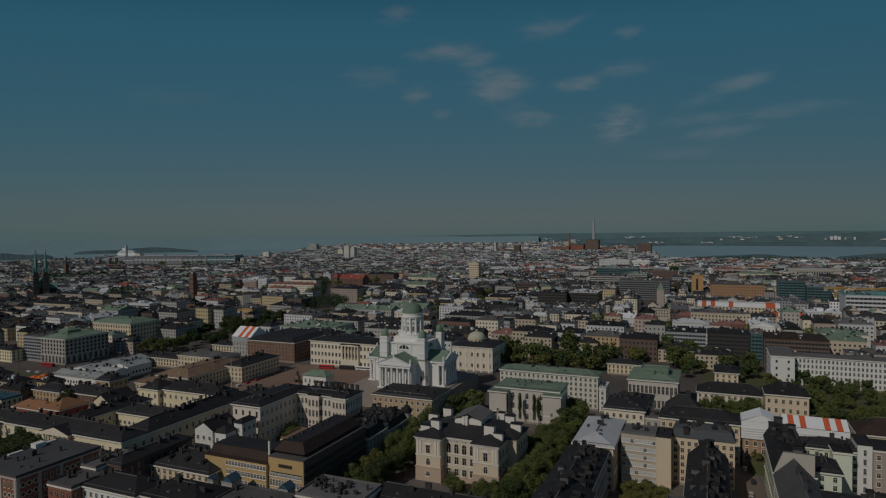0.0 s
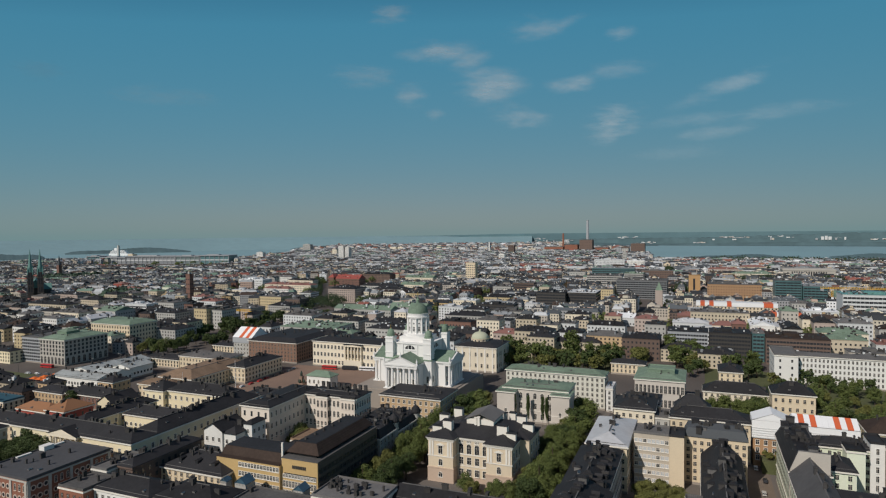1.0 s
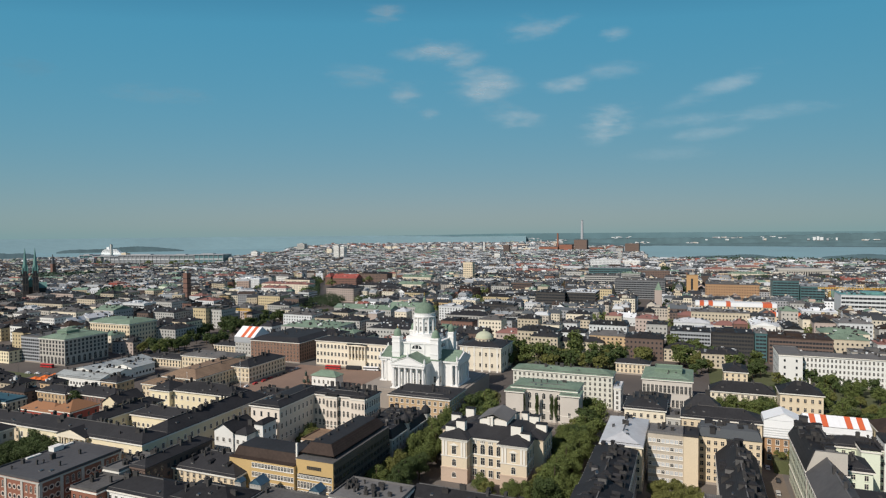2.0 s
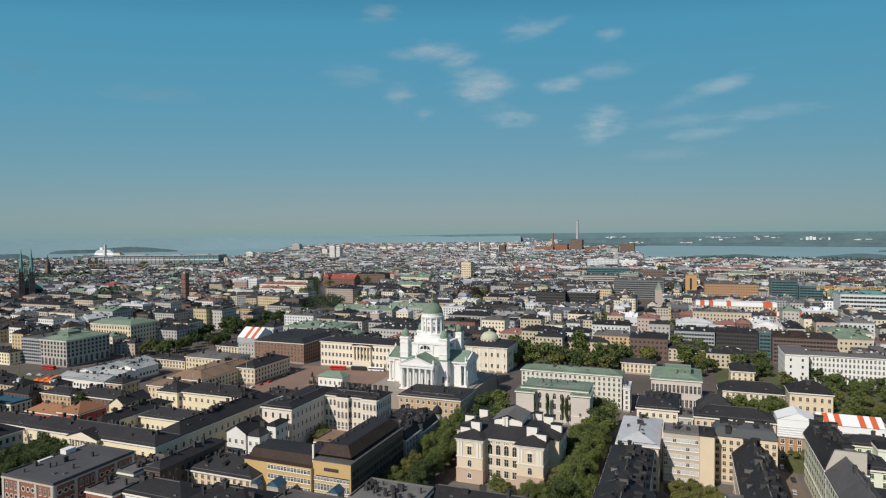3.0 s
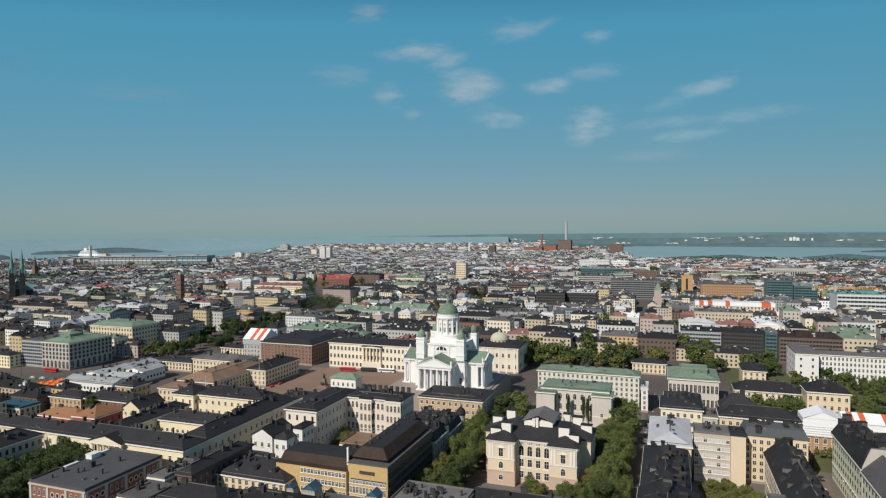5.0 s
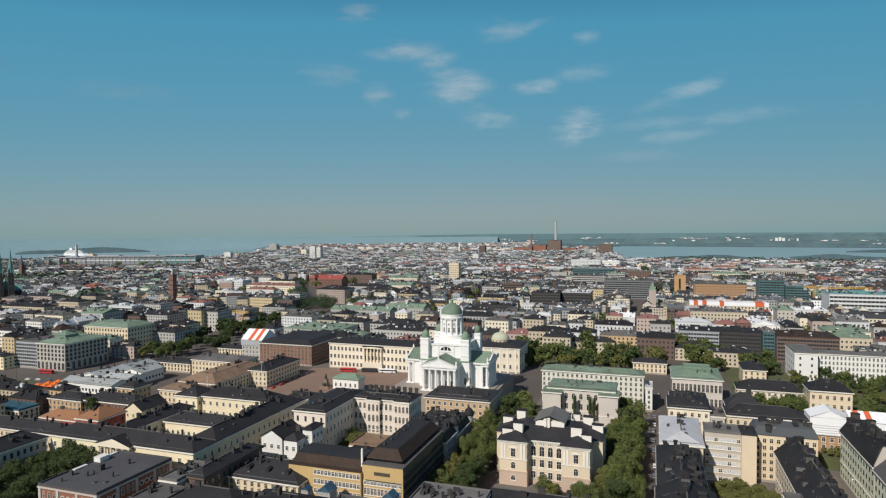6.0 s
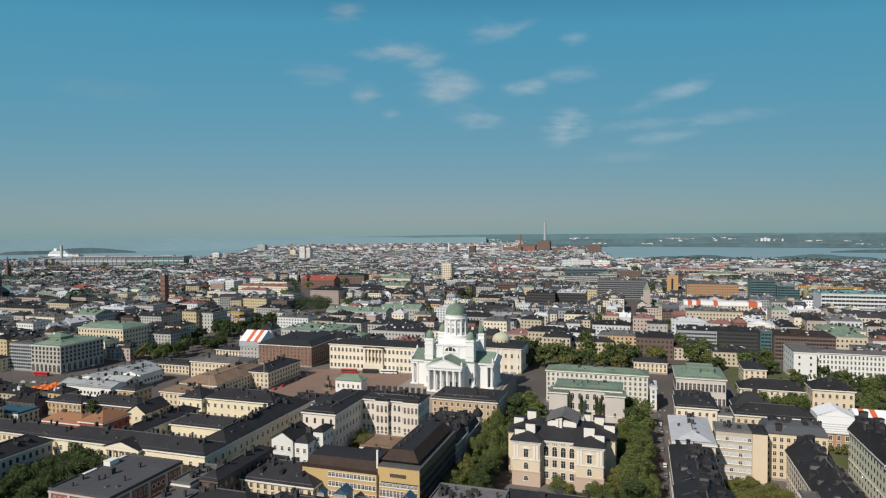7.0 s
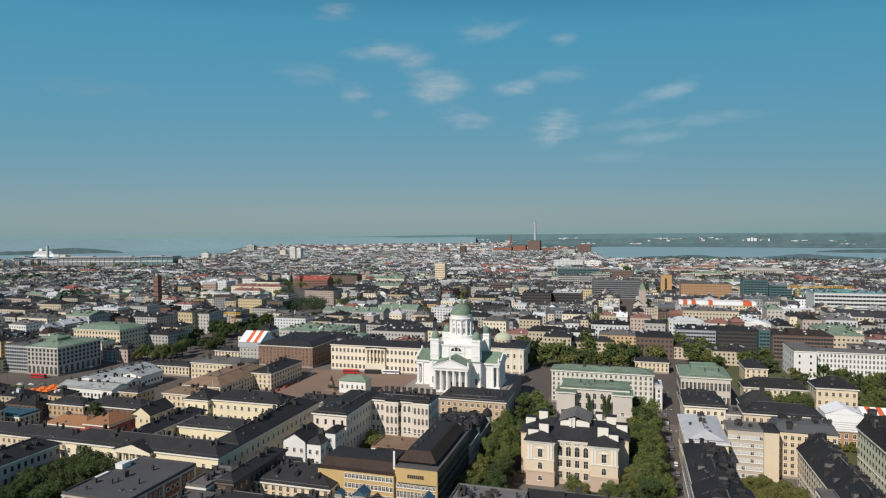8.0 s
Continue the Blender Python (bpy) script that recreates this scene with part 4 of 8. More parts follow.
for hx, hy, hw, hd, hh, wc in ((-304, -98, 40, 13, 9, "far_cream"), (-262, -111, 24, 11, 9, "brown"), (-322, -118, 42, 13, 10, "ochre"), (-287, -134, 27, 13, 10, "far_cream"), (-338, -138, 46, 14, 11, "far_brick"), (-250, -92, 12, 12, 10, "ochre"), (-330, -84, 24, 11, 8, "far_beige")):
    far_house(hx, hy, hw, hd, hh, wc, "dark", "hip", 3.4, 3, chim=7, label="low harbour yard building with black hipped roof", name="yard_building")
for gx, gy, gs in ((7.2, -188.5, 5.4), (0.4, -189, 3.0), (33, -186, 4.6)):
    r = root("roof_lantern", gx, gy, 0, 0, "ridged blue glass roof lantern over a courtyard", "skylight")
    m = MB()
    m.box(0, 0, 0, gs, gs, 14.2)
    part("wall", m, WALL["grey"], r)
    m = MB()
    m.gable(0, 0, gs, gs, 14.3, gs * 0.45, "y", 0.2, 0, 0)
    part("glass_roof", m, BLUEGLASS, r)
    for k in range(5):
        m = MB()
        m.box(gs * k / 4 - 0.06, -0.36, 13.6, gs * k / 4 + 0.06, -0.3, 14.3, 0, True)
        part("glazing_bar", m, ROOF["grey"], r)
house(129, -200, 19, 42, 19.5, wall="grey", roof="dark", kind="gable", rise=4.2, floors=4, chim=8, label="grey apartment house with steep dark roof", name="apartment_house", sides="SE", dorm=9)
house(129.5, -157, 16.5, 46, 19, wall="grey", roof="dark", kind="hip", rise=4.0, floors=4, chim=12, label="apartment house with black roof and dormers", name="apartment_house", sides="SE", dorm=9)
house(131, -110, 17, 40, 20.5, wall="cream", roof="pale", kind="hip", rise=3.0, floors=5, chim=5, sides="SE", label="cream street house with bright sheet-metal roof", name="street_house")
house(149.6, -96.3, 14.6, 12, 22.5, wallmat=material("grey_beige_cladding", (0.46, 0.40, 0.32)), surround=TRIM, sash=TRIM, pane=BLIND, roof="grey", kind="flat", floors=6, bay=1.75, win=(1.3, 1.5), chim=5, sides="SE", label="modern beige apartment block with ribbon windows", name="modern_block", first=0.8, cornice=False)
house(164.3, -97.3, 6, 12, 22.8, wall="cream", roof="dark", kind="flat", floors=0, bay=9, chim=1, sides="E", label="blank cream end wall of an apartment house", name="end_house", cornice=False)
house(170.4, -89.0, 25, 13, 21.5, wall="cream", roof="dark", roofmat=ROOF["far_slate"], kind="mansard", rise=3.4, floors=6, bay=2.7, win=(1.3, 1.8), chim=14, sides="SE", label="cream apartment house with black mansard and chimneys", name="apartment_house", cornice=False)
house(177.5, -168, 14.5, 70, 17.0, wall="pale", roof="dark", kind="gable", rise=7.6, floors=5, chim=16, sides="SE", dorm=12, label="apartment house with steep black roof full of dormers", name="apartment_house")
house(172, -158, 5.4, 12, 17.5, wall="pale", roof="grey", kind="flat", floors=5, bay=2.6, chim=0, sides="SE", label="pale stair tower with balconies", name="stair_tower")
house(135.2, -51, 20, 22, 20.5, wall="pale", roof="dark", kind="hip", rise=4.6, floors=4, chim=4, label="cream corner house with tall black roof", name="corner_house")
house(155.4, -50, 7, 14, 17, wall="grey", roof="grey", kind="flat", floors=4, chim=3, label="narrow pale link building", name="link_building")
house(163.0, -55.2, 35.8, 15, 19.8, wall="cream", roof="dark", kind="hip", rise=4.0, floors=4, chim=3, label="long cream house with broad black roof", name="long_house")
house(164.4, -40, 17, 12, 19.9, wall="cream", roof="dark", kind="hip", rise=6.4, floors=4, chim=2, label="cream rear wing with a tall black roof", name="rear_wing", sides="E")
GREEN = dict(wall="green", roof="dark", surround=WALL["green"])
house(207.8, -117.8, 13.2, 44.3, 21.5, kind="hip", rise=6.6, run=3.2, floors=5, bay=3.4, chim=12, sides="W", dorm=5, label="pale green street house with tall black roof", name="green_house", **GREEN)
house(207.8, -176, 12.4, 57.4, 20.6, wall="green", roof="grey", roofmat=material("grey_felted_roof", (0.085, 0.082, 0.082), 0.8, vary=0.25, grain=0.5), surround=WALL["green"], kind="gable", rise=6.8, floors=5, bay=3.4, chim=5, sides="W", label="pale green street house with plain grey roof", name="green_house")
house(207.8, -240, 12.4, 63.6, 18, kind="gable", rise=5, floors=5, bay=3.4, chim=10, sides="W", label="pale green street house with black roof", name="green_house", **GREEN)
r = root("fire_wall", 207.6, -118.4, 0, 0, "blank beige fire wall of a street house", "wall")
m = MB()
prof = [(0, 0), (13.2, 0), (13.2, 29.2), (3.0, 29.4), (0, 21.6)]
m.face([(x, 0, z) for x, z in prof])
m.face([(x, 0.5, z) for x, z in reversed(prof)])
for (xa, za), (xb, zb) in zip(prof, prof[1:] + prof[:1]):
    m.face([(xa, 0, za), (xa, 0.5, za), (xb, 0.5, zb), (xb, 0, zb)])
part("masonry", m, WALL["far_beige"], r)
m = MB()
m.box(2.9, -0.1, 29.4, 13.3, 0.6, 29.6, 0, True)
part("coping", m, ROOF["grey"], r)
house(221.2, -84, 20, 12, 22, kind="hip", rise=2.6, floors=6, bay=3.0, chim=6, sides="S", label="pale green apartment house with black roof", name="apartment_house", **GREEN)
house(222, -111, 8.4, 15, 21.4, kind="hip", rise=2.4, floors=6, bay=3.6, chim=2, sides="SE", label="pale green court wing with black roof", name="court_wing", **GREEN)
house(230.6, -92.6, 6.4, 8.4, 23.6, kind="flat", floors=0, chim=1, sides="S", label="pale green blank-walled court house", name="court_house", **GREEN)
house(240.2, -85, 5.0, 12, 25, wall="white", roof="dark", kind="flat", floors=6, bay=4, win=(1.0, 2.4), chim=0, sides="S", label="slim white stair tower with a window strip", name="stair_tower", cornice=False)
house(245.4, -86, 28, 12, 24, wall="far_pink", roof="dark", kind="flat", floors=6, bay=3.4, chim=3, sides="S", label="pale pinkish apartment house with flat black roof", name="pale_apartments", surround=TRIM)
house(221.4, -150, 52, 24, 19.6, wall="grey", roof="dark", kind="hip", rise=4, floors=4, chim=12, label="grey court building with broad black roof", name="court_building")
house(275, -120, 60, 24, 18, wall="cream", roof="dark", kind="hip", rise=4, floors=5, chim=8, label="cream apartment house with black roof", name="apartment_house")
house(246, -54, 48, 17, 21, wall="yellow", roof="brown", kind="hip", rise=5.5, floors=4, bay=4, win=(1.4, 2.2), arched=(3,), chim=2, label="yellow house with broad brown roof", name="brown_roof_house")


sheet("lawn", rect(203, -65, 214, -56.5), 6.0, GRASS, "rough grass of a raised garden", "lawn", 6.0)


def roof_additions(x, y, w, d, h, rise, n, seed):
    """Stair heads, flues, ladders and dormer boxes crowded on a ridged roof."""
    q = random.Random(seed)
    r = root("roof_additions", x, y, 0, 0, "crowded black stair heads and flues on an apartment roof", "roof structures", "roof additions")
    for k in range(n):
        cx, cy = q.uniform(1.5, w - 1.5), (k + 0.5) * d / n + q.uniform(-0.8, 0.8)
        z = h + roof_height("gable", rise, w, d, cx, cy)
        m = MB()
        a, b, t = q.uniform(0.7, 1.7), q.uniform(0.6, 1.5), q.uniform(0.8, 2.4)
        m.box(-a, -b, -2.2, a, b, t)
        m.hip(-a, -b, a, b, t, 0.4, 0.15, 1)
        part(q.choice(("stair_head", "attic_box")), m, [q.choice((ROOF["dark"], ROOF["dark"], SOOT, ROOF["grey"])), ROOF["dark"]], r, at=(cx, cy, z))
    for k in range(n // 3):
        cx, cy = q.choice((0.25, 0.75)) * w, (k + 0.3) * 3 * d / n
        m = MB()
        s = 1 if cx < w / 2 else -1
        z = h + rise * 0.5
        for o in (-0.25, 0.25):
            m.face([(-w * 0.2 * s, o - 0.06, -rise * 0.4 + 0.25), (-w * 0.2 * s, o + 0.06, -rise * 0.4 + 0.25), (w * 0.2 * s, o + 0.06, rise * 0.4 + 0.25), (w * 0.2 * s, o - 0.06, rise * 0.4 + 0.25)])
        part("roof_ladder", m, ROOF["far_zinc"], r, at=(cx, cy, z))


roof_additions(129, -200, 19, 42, 19.5, 4.2, 13, 1)
roof_additions(129.5, -157, 16.5, 46, 19, 3.6, 15, 2)
roof_additions(177.5, -168, 14.5, 70, 17.0, 7.6, 24, 3)
roof_additions(169.9, -89, 23, 13, 24.9, 0.2, 6, 4)
roof_additions(207.8, -117, 13.2, 43, 28.0, 0.3, 13, 5)
roof_additions(222, -150, 50, 24, 22.0, 1.4, 12, 8)


# ---- buildings wrapped in tents for repair ----
def tented(x, y, w, d, h, rise, axis, stripes, label, base="tan_brick", cloth=TARP_W, cover=0.62):
    r = root("tented_building", x, y, 0, 0, label, "building")
    FOOT.append((x - 2, y - 2, x + w + 2, y + d + 2))
    m = MB()
    m.box(0.6, 0.6, 0, w - 0.6, d - 0.6, h - 1)
    part("wall", m, WALL[base], r)
    for k in range(int(w / 3.5)):
        for f in range(3):
            part("window", window_mesh(1.4, 2.2), None, r, at=(2.4 + k * 3.5, 0.6, h * cover - 3.2 - f * 3.6))
    if cover > 0.65:
        for k in range(int(d / 3.7)):
            for f in range(3):
                part("window", window_mesh(1.4, 2.2), None, r, at=(w - 0.6, 2.4 + k * 3.7, h * cover - 3.2 - f * 3.6), turn=90)
    m = MB()
    m.box(0, 0, h * cover, w, d, h)
    part("sheeting", m, cloth, r, "white scaffold sheeting")
    for k in range(5 if cover < 0.65 else 0):
        m = MB()
        m.box(-0.15, -0.15, h * cover + 0.2 + k * 1.1, w + 0.15, 0.02, h * cover + 0.55 + k * 1.1, 0, True)
        part("scaffold_board", m, WALL["far_white"], r)
    n = max(1, len(stripes))
    L = w if axis == "x" else d
    for k, s in enumerate(stripes):
        a, b = L * k / n, L * (k + 1) / n
        m = MB()
        if axis == "x":
            m.gable(a, 0, b - 0.03, d, h + 0.1, rise, "x", 0.0, 0, 0)
            ob = part("tent_panel", m, TARP_R if s == "r" else TARP_W, r)
        else:
            m.gable(0, a, w, b - 0.03, h + 0.1, rise, "y", 0.0, 0, 0)
            ob = part("tent_panel", m, TARP_R if s == "r" else TARP_W, r)
    return r


tented(199.3, -56, 17.0, 13, 22, 3.6, "y", "www", "building under repair in a white gabled weather tent")
tented(216.8, -53, 26.6, 16, 20.6, 3.3, "x", "wrwrwwwrwrw", "long roof tent of white and orange-red panels", "pale")

# ---- offices round the bank ----
house(14, -122, 22, 18, 14.5, wall="grey", roof="dark", kind="mansard", rise=3.6, floors=4, chim=10, sides="SE", label="grey corner house with black mansard and turrets", name="corner_house")
roof_additions(14, -122, 22, 18, 18.1, 0.6, 9, 6)
roof_additions(12, -103, 24, 26, 15.8, 0.6, 14, 7)
for tx, ty, th in ((34.6, -104.5, 20.5), (35.2, -80, 18.5)):
    r = root("corner_turret", tx, ty, 0, 0, "round grey corner turret with black dome", "turret")
    m = MB()
    m.turned(0, 0, [(2.2, 0), (2.2, th - 4), (2.5, th - 3.8), (2.5, th - 3.4)], 14)
    part("shaft", m, WALL["grey"], r)
    m = MB()
    m.turned(0, 0, [(2.6, th - 3.4), (2.7, th - 2.4), (2.2, th - 0.9), (1.1, th + 0.3), (0.3, th + 1.0), (0.12, th + 3.0)], 14)
    part("dome", m, ROOF["dark"], r)
house(12, -103, 24, 26, 12.5, wall="grey", roof="dark", kind="mansard", rise=3.2, floors=3, chim=14, sides="SE", label="grey town house with black mansard roof", name="town_house")
house(3.5, -61.2, 38, 26, 17.8, wall="ochre", roof="dark", kind="hip", rise=0.6, run=6, floors=4, bay=3.4, win=(1.4, 2.0), chim=4, label="ochre neoclassical government building with dark roof", name="government_building", surround=TRIM)
BANK = material("pale_grey_granite", (0.54, 0.49, 0.43), grain=3)
house(69, -29.5, 38, 22, 20.6, wall="stone", wallmat=BANK, surround=TRIM, roof="green", kind="hip", rise=0.9, run=8, floors=3, bay=3.9, win=(1.9, 3.4), arched=(2,), chim=3, label="grey granite bank with green copper roof", name="bank_building", category="bank", sides="S")
house(66.6, -34.8, 10.5, 13, 19.2, wall="stone", wallmat=BANK, surround=TRIM, roof="green", kind="hip", rise=0.8, floors=1, bay=9, win=(1.4, 2.6), chim=0, label="granite corner pavilion of the bank", name="bank_pavilion", sides="SE", category="bank")
house(98.4, -34.4, 10.5, 13, 19.2, wall="stone", wallmat=BANK, surround=TRIM, roof="green", kind="hip", rise=0.8, floors=1, bay=9, win=(1.4, 2.6), chim=0, label="granite corner pavilion of the bank", name="bank_pavilion", sides="SE", category="bank")
house(58.5, 11, 63.5, 15, 21.6, wallmat=material("pale_ministry_plaster", (0.62, 0.60, 0.52)), roof="green", kind="hip", rise=2.4, floors=6, bay=3.0, win=(1.2, 1.9), chim=8, label="long pale ministry with green copper roof", name="ministry_building")
house(139, 20, 29, 34, 20, wall="stone", wallmat=BANK, roof="green", kind="hip", rise=2.4, run=9, floors=2, bay=2.4, win=(1.5, 4.6), chim=1, label="pale stone archive with green copper roof", name="archive_building")
house(146, 30, 16, 12, 24.0, wallmat=ROOF["green"], roof="green", kind="flat", floors=5, bay=2.0, chim=0, label="green copper clerestory on the archive roof", name="clerestory", sides="S", cornice=False)
house(123.2, 8, 4, 15, 15, wall="white", roof="pale", kind="flat", floors=4, chim=1, label="small white annexe with flat roof", name="white_annexe")
house(137, -25, 19, 22, 16.8, wall="pale", roof="dark", kind="hip", rise=3.2, floors=4, chim=6, label="pale street house with black roof", name="street_house")
house(189, 96, 15, 24, 12, wall="cream", roof="dark", kind="hip", rise=3.4, floors=3, chim=5, label="cream garden wing with black hipped roof", name="garden_wing")
house(178.5, 38, 36.5, 14, 11.5, wall="pale", roof="dark", kind="hip", rise=5.0, floors=3, chim=2, label="cream house with long black roof", name="garden_house")
house(215, 19, 21.7, 16, 18.0, wall="cream", roof="dark", kind="hip", rise=5.4, floors=3, bay=3.6, win=(1.3, 2.2), chim=3, label="cream manor house with black roof", name="manor_house")
house(225.5, 116, 15, 34, 22.2, wall="white", roof="grey", kind="flat", floors=4, bay=6, chim=0, sides="E", label="white gabled hospital block with grey roof", name="hospital_block")
house(241, 124, 90, 16, 21.4, wall="white", roof="grey", kind="hip", rise=1.2, floors=5, bay=2.5, win=(1.1, 2.2), chim=6, label="long white hospital building with rows of windows", name="hospital_building", sides="S")

# ---- round the square ----
house(-126.4, 60, 96, 24, 21.6, wall="pale", roof="dark", kind="hip", rise=2.2, run=8, floors=3, bay=3.4, win=(1.7, 3.0), chim=14, sides="S", surround=TRIM, label="cream university building with dark roof", name="university_building", category="university")
temple_front("portico", -86.5, 60, 17, 7.5, 18.6, 6, label="cream columned portico of the university", rise=0.6, wall=WALL["pale"])
house(-195, 61, 51, 58, 17.8, wallmat=material("reddish_brown_brick", (0.25, 0.15, 0.105), grain=4), wall="brown", roof="dark", kind="hip", rise=3.0, run=7, floors=5, bay=3.4, win=(1.3, 1.9), chim=6, label="brown brick office building with dark roof", name="brick_office", sides="SE")
tented(-221, 70, 22, 24, 17.5, 8.0, "x", "wwrwrw", "building in a tent of white and orange panels", "grey", WALL["far_grey"], 0.72)
house(-217, 3, 46, 22, 13.5, wall="cream", roof="grey", kind="hip", rise=3.0, floors=3, bay=3.2, chim=6, label="cream stone house with grey roof", name="stone_house")
house(-155, -12, 17.5, 44, 12.5, wall="cream", roof="dark", kind="hip", rise=3.6, floors=3, bay=3.4, chim=9, label="cream house along the square with black roof", name="square_house", sides="SE")
house(-182, -50, 30, 60, 11, wall="cream", roof="tan", kind="hip", rise=4.2, run=9, floors=3, chim=8, label="low cream house with tan sheet roof", name="low_house", sides="SE")
house(-182, -68, 31, 14, 10, wall="cream", roof="tan", kind="hip", rise=3, floors=2, chim=4, label="low cream row with tan sheet roof", name="low_row", sides="S")
house(-263, 9, 39, 13, 8, wall="cream", roof="dark", kind="hip", rise=3, floors=2, chim=5, label="low cream house with black roof by the halls", name="low_house", sides="SE")
house(112.6, 114, 25, 13, 9.2, wall="cream", roof="dark", kind="hip", rise=2.4, floors=2, bay=3.0, win=(1.2, 2.2), chim=4, label="cream house with black roof beside the park", name="town_house", sides="SE")
house(-250, 76, 27, 14, 7.6, wall="cream", roof="dark", kind="hip", rise=2.4, floors=2, chim=5, label="cream house with black roof behind the trees", name="town_house", sides="SE")
house(-236, -104, 27, 14, 9.0, wall="ochre", roof="dark", kind="hip", rise=3, floors=2, chim=9, label="cream court house with black roof", name="court_house")
house(-208, -102, 40, 14, 9.5, wall="far_brick", roof="dark", kind="hip", rise=4, floors=3, chim=6, label="brick court building with black roof", name="brick_court_building")
house(-200, -85, 14, 14, 14, wall="ochre", roof="dark", kind="hip", rise=3, floors=3, chim=6, label="brown yard house with dark roof", name="yard_house")
house(-256, -128, 26, 13, 7.5, wall="cream", roof="dark", kind="flat", floors=2, chim=0, label="low yard building beside the blue roof", name="yard_building", roofmat=material("blue_teal_felt_roof", (0.03, 0.085, 0.115), 0.7))
for k in (0, 3):
    house(-300 + 11 * k, -140 - 4 * (k % 2), 30, 13, 13, wall="cream", roof="dark", kind="hip", rise=3.6, floors=3, chim=6, sides="S", label="harbour house with black hipped roof", name="harbour_house")
HALL_ROOF = seamed("weathered_white_sheet_roof", (0.36, 0.38, 0.37), 0.5, per_object=0.2)
for hx, hy, hw, hd, hh, hr in ((-271, -66, 46, 15.5, 8, 2.6), (-275, -50, 23.5, 29, 8.5, 2.8), (-251, -50, 22, 17, 8, 2.4), (-251, -32.5, 19, 22, 9, 2.8), (-276, -20.5, 24, 26, 8, 2.6)):
    house(hx, hy, hw, hd, hh, wall="white", roof="pale", roofmat=HALL_ROOF, kind="gable", rise=hr, floors=1, bay=3.0, win=(1.6, 1.8), chim=4, sides="S", single="", label="low white market hall with ridged sheet-metal roof", name="market_hall", cornice=False)
house(-384, -15, 24.6, 30, 22.3, wall="far_grey", roof="grey", kind="flat", floors=7, bay=2.4, win=(2.0, 1.7), chim=4, sides="S", single="", label="pale concrete office wing with ribbon windows", name="office_wing", surround=WALL["far_white"], cornice=False)
r = house(-359, -16, 31.5, 42, 22.6, wall="stone", roof="green", kind="hip", rise=2.6, run=8, floors=4, bay=3.6, win=(2.1, 2.3), first=8.2, chim=3, label="grey granite office with arcade and green copper roof", name="granite_office", sides="SE", single="")
window_row(r, "S", (0, 0, 31.5, 42), 0.8, 7, 2.6, 6.4, True, surround=WALL["stone"])
window_row(r, "E", (0, 0, 31.5, 42), 0.8, 8, 2.6, 6.4, True, surround=WALL["stone"])
m = MB()
m.box(6, 12, 25.0, 18, 24, 27.4)
m.hip(6, 12, 18, 24, 27.4, 2.6, 0.3)
part("attic", m, ROOF["green"], r)
house(-398, 64, 54, 33, 23.5, wall="cream", roof="green", kind="hip", run=8, rise=3.2, floors=5, bay=3.6, win=(1.5, 2.2), chim=2, label="cream office with hipped green roof", name="green_roof_office", sides="SE")
house(-6.4, 85, 34.6, 34, 20.2, wall="pale", roof="dark", kind="hip", rise=2.0, run=8, floors=2, bay=4.6, win=(1.5, 3.0), chim=2, label="cream library with pilasters and dark roof", name="library_building", sides="SE")


def rotunda(x, y, z, r0):
    r = root("library_dome", x, y, 0, 0, "pale green copper dome with round windows on the library", "dome")
    m = MB()
    m.turned(0, 0, [(r0, 0), (r0, z + 3.2), (r0 + 0.4, z + 3.4), (r0 + 0.4, z + 3.9)], 28)
    part("drum", m, WALL["cream"], r)
    for k in range(14):
        t = 2 * math.pi * k / 14
        part("window", window_mesh(1.6, 2.2, True), None, r, at=(r0 * math.cos(t), r0 * math.sin(t), z + 0.8), turn=math.degrees(t) + 90)
    m = MB()
    m.turned(0, 0, [(r0 * math.cos(math.pi / 2 * k / 8), z + 3.9 + 5.2 * math.sin(math.pi / 2 * k / 8)) for k in range(8)] + [(0.9, z + 9.1), (0.9, z + 10.4), (0.2, z + 11)], 28)
    part("dome_shell", m, material("weathered_copper_dome", (0.47, 0.48, 0.35), 0.8), r)


rotunda(8.5, 103, 20.4, 7.2)
for k in range(8):
    r = root("pilaster_order", 28.6 if k > 4 else -0.5 + k * 6.4, 90 + (k - 5) * 11 if k > 4 else 84.7, 0, 90 if k > 4 else 0, "flat cream pilaster on the library front", "pilaster", "library pilasters")
    m = MB()
    m.box(-0.7, 0, 0, 0.7, 0.35, 1.4)
    m.box(-0.55, 0.05, 1.4, 0.55, 0.35, 18.4)
    m.box(-0.75, 0, 18.4, 0.75, 0.35, 19.4)
    part("shaft", m, TRIM, r)


def kiosk(x, y):
    r = root("guard_pavilion", x, y, 0, 0, "small white pavilion with green copper roof beside the square", "pavilion")
    FOOT.append((x - 2, y - 2, x + 22, y + 12))
    m = MB()
    m.box(0, 0, 0, 20, 10, 9)
    part("wall", m, WALL["white"], r)
    m = MB()
    m.hip(0, 0, 20, 10, 9, 3.2, 0.8)
    part("roof", m, ROOF["green"], r)
    for k in range(5):
        part("window", window_mesh(1.3, 2.6, True), None, r, at=(2.4 + 3.8 * k, 0, 3.5))


kiosk(-88, -4)


